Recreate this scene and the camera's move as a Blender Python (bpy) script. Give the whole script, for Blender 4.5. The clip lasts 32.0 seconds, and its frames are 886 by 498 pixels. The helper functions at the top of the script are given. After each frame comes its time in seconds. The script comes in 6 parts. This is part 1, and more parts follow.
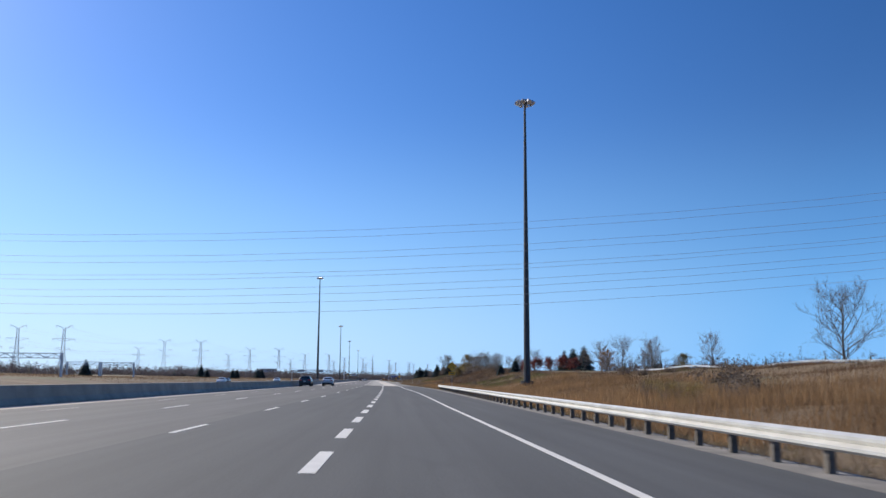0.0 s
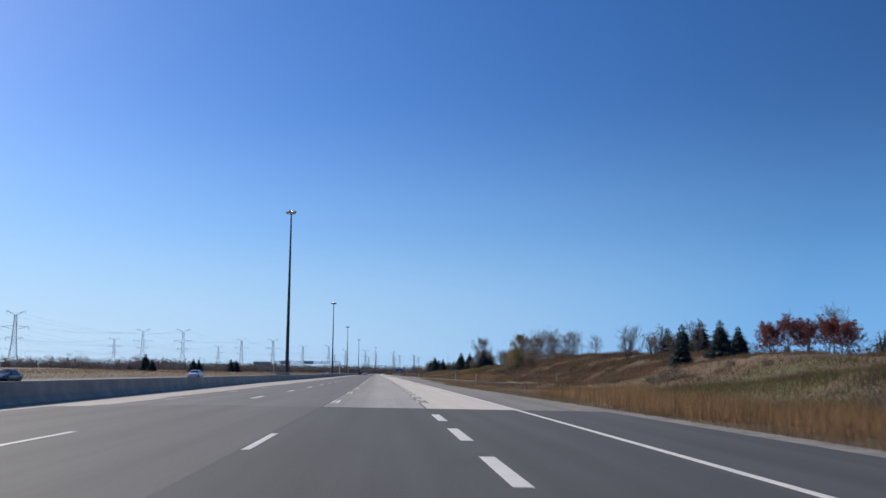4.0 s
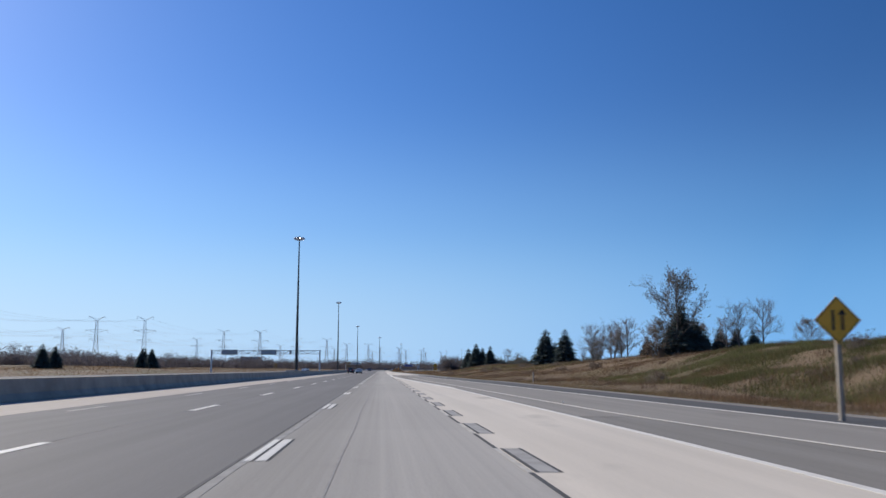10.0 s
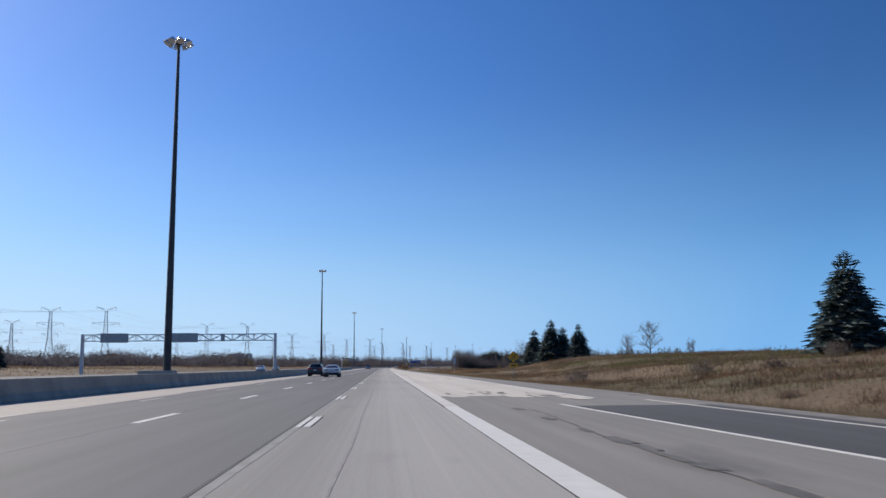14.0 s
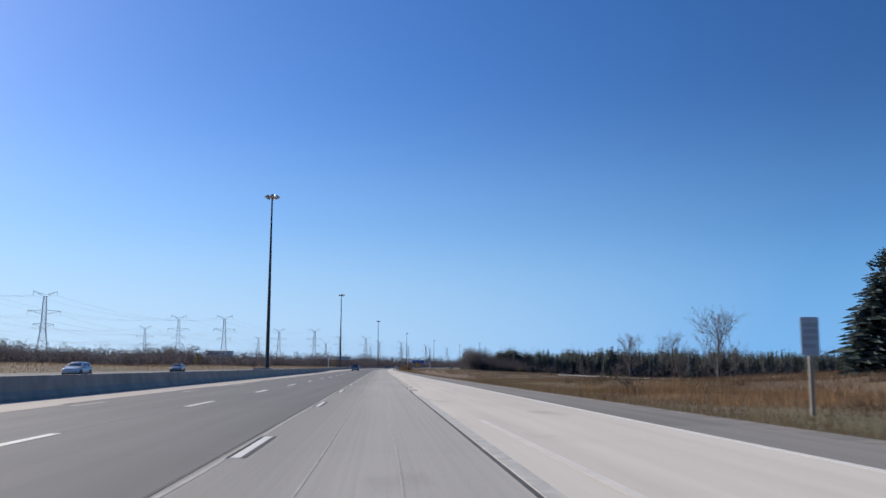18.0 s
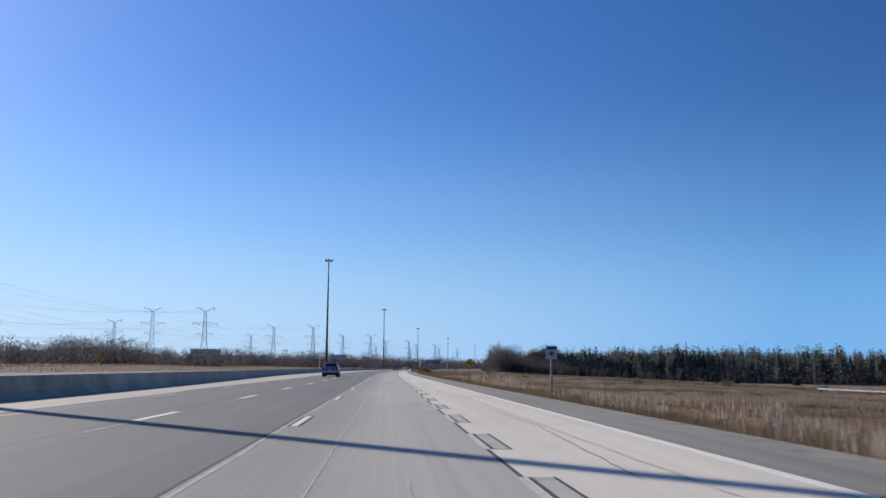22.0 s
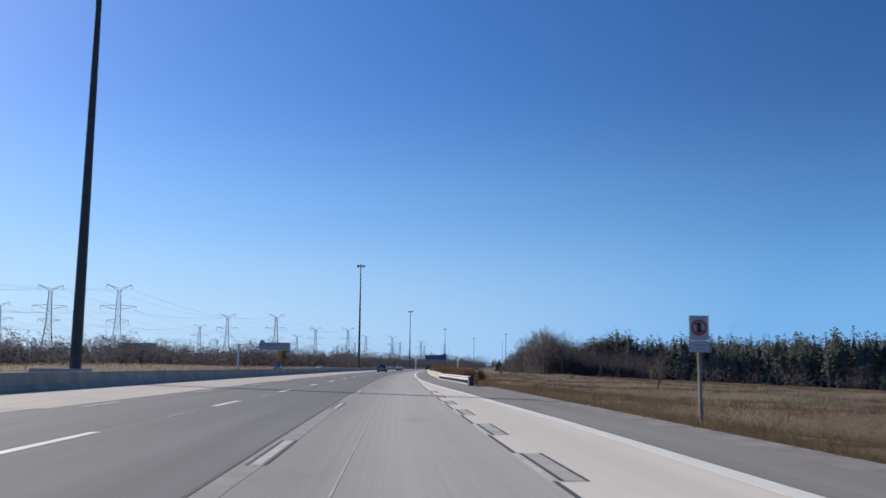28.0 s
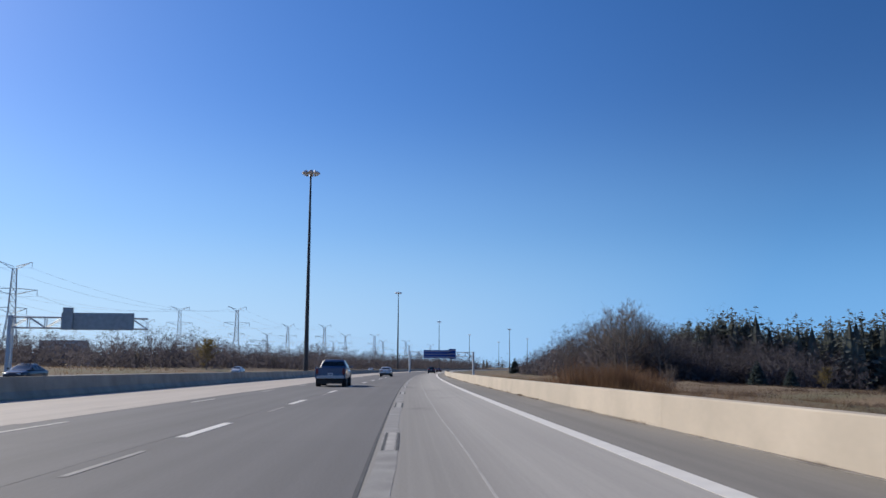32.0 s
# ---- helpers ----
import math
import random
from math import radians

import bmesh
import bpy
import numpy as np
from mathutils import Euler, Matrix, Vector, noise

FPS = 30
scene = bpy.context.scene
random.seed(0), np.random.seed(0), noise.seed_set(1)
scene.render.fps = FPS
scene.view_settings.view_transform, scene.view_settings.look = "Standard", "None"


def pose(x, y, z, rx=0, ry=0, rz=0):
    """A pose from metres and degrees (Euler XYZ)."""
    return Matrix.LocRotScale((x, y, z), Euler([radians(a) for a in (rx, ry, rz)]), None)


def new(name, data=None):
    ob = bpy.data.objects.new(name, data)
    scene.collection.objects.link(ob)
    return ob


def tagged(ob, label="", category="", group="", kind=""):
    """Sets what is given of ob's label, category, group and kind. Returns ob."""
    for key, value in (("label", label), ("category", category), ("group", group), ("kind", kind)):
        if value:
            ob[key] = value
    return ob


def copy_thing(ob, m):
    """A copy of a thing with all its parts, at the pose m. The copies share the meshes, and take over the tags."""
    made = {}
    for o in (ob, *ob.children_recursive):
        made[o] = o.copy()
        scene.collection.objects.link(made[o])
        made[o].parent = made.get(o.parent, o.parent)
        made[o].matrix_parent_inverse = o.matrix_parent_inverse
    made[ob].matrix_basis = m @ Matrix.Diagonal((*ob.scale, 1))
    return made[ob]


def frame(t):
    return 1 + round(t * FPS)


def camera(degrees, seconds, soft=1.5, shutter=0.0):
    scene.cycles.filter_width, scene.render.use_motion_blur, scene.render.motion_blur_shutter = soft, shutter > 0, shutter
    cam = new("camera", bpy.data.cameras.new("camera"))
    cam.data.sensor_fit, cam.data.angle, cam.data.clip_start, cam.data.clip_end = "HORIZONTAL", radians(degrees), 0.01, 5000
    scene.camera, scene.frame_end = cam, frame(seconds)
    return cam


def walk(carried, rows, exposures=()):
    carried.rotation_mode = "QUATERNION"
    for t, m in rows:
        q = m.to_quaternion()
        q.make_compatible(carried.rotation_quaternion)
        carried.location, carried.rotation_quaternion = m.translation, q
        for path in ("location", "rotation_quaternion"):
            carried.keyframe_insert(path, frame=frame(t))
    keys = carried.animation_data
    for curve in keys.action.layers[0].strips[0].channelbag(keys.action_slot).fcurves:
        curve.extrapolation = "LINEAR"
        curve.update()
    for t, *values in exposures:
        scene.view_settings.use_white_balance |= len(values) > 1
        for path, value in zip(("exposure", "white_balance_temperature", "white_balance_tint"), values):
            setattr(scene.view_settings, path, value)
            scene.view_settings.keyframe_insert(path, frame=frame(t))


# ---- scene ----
cam = camera(54.43, 32.0, shutter=0.15)
PATH = [
    (0.0, pose(1.585, -73.39, 1.203, 98.63, -0.34, -4.59)),
    (0.5, pose(1.690, -55.93, 1.203, 98.63, -0.48, -4.35)),
    (1.0, pose(1.700, -38.54, 1.203, 98.58, -1.14, -4.11)),
    (1.5, pose(1.730, -21.16, 1.203, 98.64, -0.89, -4.09)),
    (2.0, pose(1.735, -3.78, 1.203, 98.49, -0.70, -4.08)),
    (2.5, pose(1.675, 13.58, 1.203, 98.46, -0.30, -4.22)),
    (3.0, pose(1.610, 30.95, 1.203, 98.22, -0.25, -4.22)),
    (3.5, pose(1.615, 48.34, 1.203, 98.27, -0.18, -4.31)),
    (5.5, pose(1.705, 117.93, 1.203, 97.83, -0.38, -4.58)),
    (6.0, pose(1.754, 135.15, 1.203, 97.98, -0.33, -4.43)),
    (6.5, pose(1.786, 152.34, 1.203, 98.12, 0.19, -4.28)),
    (7.0, pose(1.800, 169.53, 1.203, 98.00, -0.10, -4.27)),
    (7.5, pose(1.805, 186.75, 1.203, 98.10, -0.43, -4.22)),
    (8.0, pose(1.803, 204.03, 1.203, 98.06, -0.03, -4.14)),
    (8.5, pose(1.799, 221.37, 1.203, 98.04, -0.26, -4.10)),
    (9.0, pose(1.798, 238.79, 1.203, 98.01, -0.15, -4.09)),
    (9.5, pose(1.808, 256.27, 1.203, 98.00, -0.07, -4.08)),
    (10.0, pose(1.822, 273.81, 1.203, 97.95, -0.08, -4.10)),
    (10.5, pose(1.836, 291.39, 1.203, 97.93, 0.13, -4.08)),
    (11.0, pose(1.846, 308.99, 1.203, 97.94, 0.00, -4.07)),
    (11.5, pose(1.850, 326.60, 1.203, 97.94, -0.09, -4.01)),
    (12.0, pose(1.846, 344.19, 1.203, 97.90, 0.03, -3.98)),
    (12.5, pose(1.837, 361.76, 1.203, 97.80, 0.01, -3.94)),
    (13.0, pose(1.825, 379.28, 1.203, 97.77, 0.10, -3.94)),
    (13.5, pose(1.811, 396.79, 1.203, 97.72, 0.26, -3.98)),
    (14.0, pose(1.798, 414.24, 1.203, 97.73, 0.37, -3.92)),
    (14.5, pose(1.786, 431.61, 1.203, 97.71, 0.21, -3.90)),
    (16.5, pose(1.914, 499.40, 1.203, 97.79, -0.37, -4.06)),
    (17.0, pose(1.966, 516.99, 1.203, 97.78, -0.18, -4.16)),
    (17.5, pose(2.026, 534.61, 1.203, 97.73, -0.18, -4.10)),
    (18.0, pose(2.092, 552.10, 1.203, 97.79, -0.19, -4.14)),
    (18.5, pose(2.156, 569.49, 1.203, 97.74, -0.18, -4.01)),
    (19.0, pose(2.212, 586.83, 1.203, 97.81, -0.35, -4.08)),
    (19.5, pose(2.254, 604.15, 1.203, 97.72, -0.04, -3.76)),
    (20.0, pose(2.269, 621.45, 1.203, 97.85, -0.19, -3.96)),
    (20.5, pose(2.254, 638.74, 1.203, 97.75, -0.08, -3.81)),
    (21.0, pose(2.211, 655.99, 1.203, 97.85, -0.38, -3.84)),
    (21.5, pose(2.147, 673.24, 1.203, 97.83, -0.35, -3.79)),
    (22.0, pose(2.070, 690.51, 1.203, 97.86, -0.40, -3.73)),
    (22.5, pose(1.989, 707.82, 1.203, 97.84, -0.49, -3.72)),
    (23.0, pose(1.910, 725.20, 1.203, 97.79, -0.72, -3.61)),
    (23.5, pose(1.843, 742.66, 1.203, 97.59, -0.63, -3.42)),
    (24.0, pose(1.788, 760.20, 1.203, 97.67, -0.75, -3.61)),
    (24.5, pose(1.748, 777.84, 1.203, 97.63, -0.75, -3.54)),
    (25.0, pose(1.722, 795.56, 1.203, 97.75, -1.06, -3.66)),
    (25.5, pose(1.720, 813.35, 1.203, 97.71, -0.92, -3.79)),
    (27.5, pose(2.692, 885.87, 1.203, 97.82, -0.35, -4.71)),
    (28.0, pose(3.074, 903.77, 1.203, 97.81, -0.44, -5.00)),
    (28.5, pose(3.522, 921.61, 1.203, 97.85, -0.42, -5.30)),
    (29.0, pose(4.029, 939.36, 1.203, 97.82, -0.59, -5.50)),
    (29.5, pose(4.587, 956.99, 1.203, 97.90, -0.38, -5.69)),
    (30.0, pose(5.174, 974.51, 1.203, 97.86, -0.45, -5.86)),
    (30.5, pose(5.770, 991.91, 1.203, 97.89, -0.42, -5.99)),
    (31.0, pose(6.372, 1009.25, 1.203, 97.88, -0.32, -6.06)),
    (31.5, pose(6.980, 1026.56, 1.203, 97.96, -0.20, -6.10)),
    (32.0, pose(7.628, 1043.85, 1.203, 97.91, -0.26, -6.14)),
]
walk(cam, PATH, exposures=[(0.0, 0.26), (1.0, 0.03), (2.0, 0.0), (3.0, -0.04), (5.5, 0.04), (32.0, 0.04)])

# ---- world, sun, exposure ----
SUN_EL, SUN_AZ = 30.0, -42.5
world = bpy.data.worlds.new("sky")
scene.world = world
world.use_nodes = True
wn = world.node_tree.nodes
sky = wn.new("ShaderNodeTexSky")
sky.sky_type = "NISHITA"
sky.sun_disc = False
sky.sun_elevation = radians(SUN_EL)
sky.sun_rotation = radians(SUN_AZ)
sky.altitude = 150
sky.air_density, sky.dust_density, sky.ozone_density = 1.0, 0.4, 4.0
wn["Background"].inputs["Strength"].default_value = 0.099
hs = wn.new("ShaderNodeHueSaturation")
hs.inputs["Saturation"].default_value = 1.15
wb = wn.new("ShaderNodeMix")
wb.data_type, wb.blend_type = "RGBA", "MULTIPLY"
wb.inputs[0].default_value = 1.0
wb.inputs[7].default_value = (0.85, 0.925, 1.175, 1)
world.node_tree.links.new(sky.outputs[0], wb.inputs[6])
world.node_tree.links.new(wb.outputs[2], hs.inputs["Color"])
# pale haze low over the horizon, and the deeper blue away from the sun
geo = wn.new("ShaderNodeTexCoord")
sep = wn.new("ShaderNodeSeparateXYZ")
low = wn.new("ShaderNodeMapRange")
low.interpolation_type = "SMOOTHERSTEP"
low.inputs[1].default_value, low.inputs[2].default_value, low.inputs[3].default_value, low.inputs[4].default_value = -0.02, 0.34, 0.8, 0.0
haze = wn.new("ShaderNodeMix")
haze.data_type = "RGBA"
toward = wn.new("ShaderNodeVectorMath")
toward.operation = "DOT_PRODUCT"
toward.inputs[1].default_value = (math.sin(radians(SUN_AZ)) * math.cos(radians(SUN_EL)), math.cos(radians(SUN_AZ)) * math.cos(radians(SUN_EL)), math.sin(radians(SUN_EL)))
deep = wn.new("ShaderNodeMapRange")
deep.inputs[1].default_value, deep.inputs[2].default_value, deep.inputs[3].default_value, deep.inputs[4].default_value = 0.4, 0.98, 0.73, 1.0
dim = wn.new("ShaderNodeVectorMath")
dim.operation = "SCALE"
wl_ = world.node_tree.links
wl_.new(geo.outputs["Generated"], sep.inputs[0])
wl_.new(sep.outputs[2], low.inputs[0])
wl_.new(geo.outputs["Generated"], toward.inputs[0])
wl_.new(toward.outputs["Value"], deep.inputs[0])
wl_.new(hs.outputs[0], dim.inputs[0])
wl_.new(deep.outputs[0], dim.inputs["Scale"])
wl_.new(dim.outputs[0], haze.inputs[6])
side = wn.new("ShaderNodeMapRange")
side.inputs[1].default_value, side.inputs[2].default_value = 0.35, 0.9
wl_.new(toward.outputs["Value"], side.inputs[0])
tone = wn.new("ShaderNodeMix")
tone.data_type = "RGBA"
tone.inputs[6].default_value, tone.inputs[7].default_value = (1.1, 3.6, 7.8, 1), (3.7, 6.6, 9.9, 1)
wl_.new(side.outputs[0], tone.inputs[0])
wl_.new(tone.outputs[2], haze.inputs[7])
wl_.new(low.outputs[0], haze.inputs[0])
# whitish layer just over the skyline, strongest below the sun
skyline = wn.new("ShaderNodeMapRange")
skyline.interpolation_type = "SMOOTHSTEP"
skyline.inputs[1].default_value, skyline.inputs[2].default_value, skyline.inputs[3].default_value, skyline.inputs[4].default_value = -0.01, 0.17, 0.85, 0.0
wl_.new(sep.outputs[2], skyline.inputs[0])
pale = wn.new("ShaderNodeMix")
pale.data_type = "RGBA"
pale.inputs[6].default_value, pale.inputs[7].default_value = (2.1, 4.8, 8.6, 1), (6.3, 8.1, 9.9, 1)
wl_.new(side.outputs[0], pale.inputs[0])
veil = wn.new("ShaderNodeMix")
veil.data_type = "RGBA"
wl_.new(skyline.outputs[0], veil.inputs[0])
wl_.new(haze.outputs[2], veil.inputs[6])
wl_.new(pale.outputs[2], veil.inputs[7])
wl_.new(veil.outputs[2], wn["Background"].inputs["Color"])
sun = new("sun", bpy.data.lights.new("sun", "SUN"))
sun.data.energy, sun.data.angle, sun.data.color = 4.7, radians(0.53), (1.0, 0.92, 0.79)
sun_dir = Vector((math.sin(radians(SUN_AZ)) * math.cos(radians(SUN_EL)), math.cos(radians(SUN_AZ)) * math.cos(radians(SUN_EL)), math.sin(radians(SUN_EL))))
sun.matrix_world = Matrix.Translation((0, 400, 300)) @ sun_dir.to_track_quat("Z", "Y").to_matrix().to_4x4()


# ---- plan: s runs across the road from the first lane line, y along it ----
def bend(y):
    y = np.asarray(y, float)
    yy = np.minimum(y, 2300.0)
    far = np.where(y > 2300, (y - 2300) * 2.508e-4 * (2300 - 803.7), 0)
    return 2.508e-4 * np.maximum(0, yy - 803.7) ** 2 / 2 + far - 1.264e-4 * np.maximum(0, 153.8 - np.maximum(y, -400)) ** 2 / 2


def tilt(s, y):
    """Crossfall of the first stretch: the carriageway leans down to the right of its crown, fading out on either side."""
    return np.interp(y, [60, 200], [-0.022, 0.0]) * np.interp(s, [-60, -14, -8, -3.65, 16, 40], [0.0, 0.0, -3.2, -5.3, 14.35, 0.0])


def P(s, y, z=0.0):
    return Vector((s + float(bend(y)), y, z + float(tilt(s, y))))


def heading(y):
    return -math.degrees(math.atan2(float(bend(y + 1) - bend(y - 1)), 2.0))


# ---- mesh building ----
class MB:
    def __init__(self):
        self.v, self.f = [], []

    def add(self, verts, faces):
        o = len(self.v)
        self.v.extend(tuple(p) for p in verts)
        self.f.extend(tuple(i + o for i in f) for f in faces)

    def quad(self, a, b, c, d):
        self.add((a, b, c, d), ((0, 1, 2, 3),))

    def tri(self, a, b, c):
        self.add((a, b, c), ((0, 1, 2),))

    def tube(self, pts, radii, sides=5, cap=True):
        pts = [Vector(p) for p in pts]
        o = len(self.v)
        n = len(pts)
        for i, p in enumerate(pts):
            d = (pts[min(i + 1, n - 1)] - pts[max(i - 1, 0)]).normalized()
            a = d.cross(Vector((0, 0, 1)) if abs(d.z) < 0.9 else Vector((1, 0, 0))).normalized()
            b = d.cross(a)
            for k in range(sides):
                t = 2 * math.pi * k / sides
                self.v.append(tuple(p + (a * math.cos(t) + b * math.sin(t)) * radii[i]))
        for i in range(n - 1):
            for k in range(sides):
                k2 = (k + 1) % sides
                self.f.append((o + i * sides + k, o + i * sides + k2, o + (i + 1) * sides + k2, o + (i + 1) * sides + k))
        if cap:
            self.f.append(tuple(o + k for k in reversed(range(sides))))
            self.f.append(tuple(o + (n - 1) * sides + k for k in range(sides)))

    def box(self, x0, y0, z0, x1, y1, z1, m=None, bevel=0.0):
        if bevel:
            b = bevel
            lo = [(x0 + b, y0 + b), (x1 - b, y0 + b), (x1 - b, y1 - b), (x0 + b, y1 - b)]
            mid = [(x0, y0), (x1, y0), (x1, y1), (x0, y1)]
            vs = [(x, y, z0) for x, y in lo] + [(x, y, z0 + b) for x, y in mid] + [(x, y, z1 - b) for x, y in mid] + [(x, y, z1) for x, y in lo]
            fs = [(3, 2, 1, 0), (12, 13, 14, 15)]
            for r in range(3):
                for k in range(4):
                    fs.append((r * 4 + k, r * 4 + (k + 1) % 4, r * 4 + 4 + (k + 1) % 4, r * 4 + 4 + k))
        else:
            vs = [(x, y, z) for z in (z0, z1) for x, y in ((x0, y0), (x1, y0), (x1, y1), (x0, y1))]
            fs = [(3, 2, 1, 0), (4, 5, 6, 7), (0, 1, 5, 4), (1, 2, 6, 5), (2, 3, 7, 6), (3, 0, 4, 7)]
        if m is not None:
            vs = [m @ Vector(v) for v in vs]
        self.add(vs, fs)

    def loft(self, rings, cap=True, closed=True):
        o, n = len(self.v), len(rings[0])
        for r in rings:
            self.v.extend(tuple(p) for p in r)
        for i in range(len(rings) - 1):
            for k in range(n if closed else n - 1):
                k2 = (k + 1) % n
                self.f.append((o + i * n + k, o + i * n + k2, o + (i + 1) * n + k2, o + (i + 1) * n + k))
        if cap:
            self.f.append(tuple(o + k for k in reversed(range(n))))
            self.f.append(tuple(o + (len(rings) - 1) * n + k for k in range(n)))

    def mesh(self, name, smooth=False):
        me = bpy.data.meshes.new(name)
        me.from_pydata(self.v, [], self.f)
        if smooth:
            me.polygons.foreach_set("use_smooth", [True] * len(me.polygons))
        me.update()
        return me


def part(name, mb, material, parent=None, label="", smooth=False, at=None):
    me = mb if isinstance(mb, bpy.types.Mesh) else mb.mesh(name, smooth)
    if material is not None and not me.materials:
        me.materials.append(material)
    ob = new(name, me)
    if parent is not None:
        ob.parent = parent
    if at is not None:
        ob.matrix_basis = at
    if label:
        ob["label"] = label
    return ob


def thing(name, label, category, group="", kind="", at=None):
    ob = new(name)
    ob.empty_display_size = 0.2
    if at is not None:
        ob.matrix_basis = at
    return tagged(ob, label, category, group, kind)


# ---- materials ----
def mat(name, base, rough=0.7, metal=0.0, var=0.25, scale=3.0, fine=60.0, bump=0.2, tint=None, stretch=None, spec=0.5, rnd=0.0, island=0.0, sss=None, dist=0.02):
    m = bpy.data.materials.new(name)
    m.use_nodes = True
    nt = m.node_tree
    N, Lk = nt.nodes, nt.links
    b = N["Principled BSDF"]
    b.inputs["Roughness"].default_value, b.inputs["Metallic"].default_value = rough, metal
    b.inputs["Specular IOR Level"].default_value = spec
    tc = N.new("ShaderNodeTexCoord")
    mp = N.new("ShaderNodeMapping")
    Lk.new(tc.outputs["Object"], mp.inputs["Vector"])
    if stretch:
        mp.inputs["Scale"].default_value = stretch
    n1, n2 = N.new("ShaderNodeTexNoise"), N.new("ShaderNodeTexNoise")
    n1.inputs["Scale"].default_value, n2.inputs["Scale"].default_value = scale, fine
    n1.inputs["Detail"].default_value, n2.inputs["Detail"].default_value = 5, 4
    for n in (n1, n2):
        Lk.new(mp.outputs[0], n.inputs["Vector"])
    mix = N.new("ShaderNodeMix")
    mix.data_type = "RGBA"
    c = Vector(base)
    t = Vector(tint) if tint else c * (1 + var)
    mix.inputs[6].default_value = (*(c * (1 - var)), 1)
    mix.inputs[7].default_value = (*t, 1)
    ramp = N.new("ShaderNodeMapRange")
    ramp.inputs[1].default_value, ramp.inputs[2].default_value = 0.3, 0.7
    Lk.new(n1.outputs[0], ramp.inputs[0])
    Lk.new(ramp.outputs[0], mix.inputs[0])
    hsv = N.new("ShaderNodeHueSaturation")
    Lk.new(mix.outputs[2], hsv.inputs["Color"])
    add = N.new("ShaderNodeMath")
    add.operation = "MULTIPLY_ADD"
    add.inputs[1].default_value, add.inputs[2].default_value = 2 * var, 1 - var
    Lk.new(n2.outputs[0], add.inputs[0])
    last = add
    if rnd or island:
        src = N.new("ShaderNodeObjectInfo") if rnd else N.new("ShaderNodeNewGeometry")
        out = src.outputs["Random"] if rnd else src.outputs["Random Per Island"]
        a = rnd or island
        m2 = N.new("ShaderNodeMath")
        m2.operation = "MULTIPLY_ADD"
        m2.inputs[1].default_value, m2.inputs[2].default_value = 2 * a, 1 - a
        Lk.new(out, m2.inputs[0])
        m3 = N.new("ShaderNodeMath")
        m3.operation = "MULTIPLY"
        Lk.new(add.outputs[0], m3.inputs[0])
        Lk.new(m2.outputs[0], m3.inputs[1])
        last = m3
    Lk.new(last.outputs[0], hsv.inputs["Value"])
    Lk.new(hsv.outputs[0], b.inputs["Base Color"])
    if bump:
        bp = N.new("ShaderNodeBump")
        bp.inputs["Strength"].default_value, bp.inputs["Distance"].default_value = bump, dist
        Lk.new(n2.outputs[0], bp.inputs["Height"])
        Lk.new(bp.outputs[0], b.inputs["Normal"])
    if sss:
        tr, mx = N.new("ShaderNodeBsdfTranslucent"), N.new("ShaderNodeMixShader")
        mx.inputs[0].default_value = sss
        Lk.new(hsv.outputs[0], tr.inputs["Color"])
        Lk.new(b.outputs[0], mx.inputs[1])
        Lk.new(tr.outputs[0], mx.inputs[2])
        Lk.new(mx.outputs[0], N["Material Output"].inputs["Surface"])
    return m


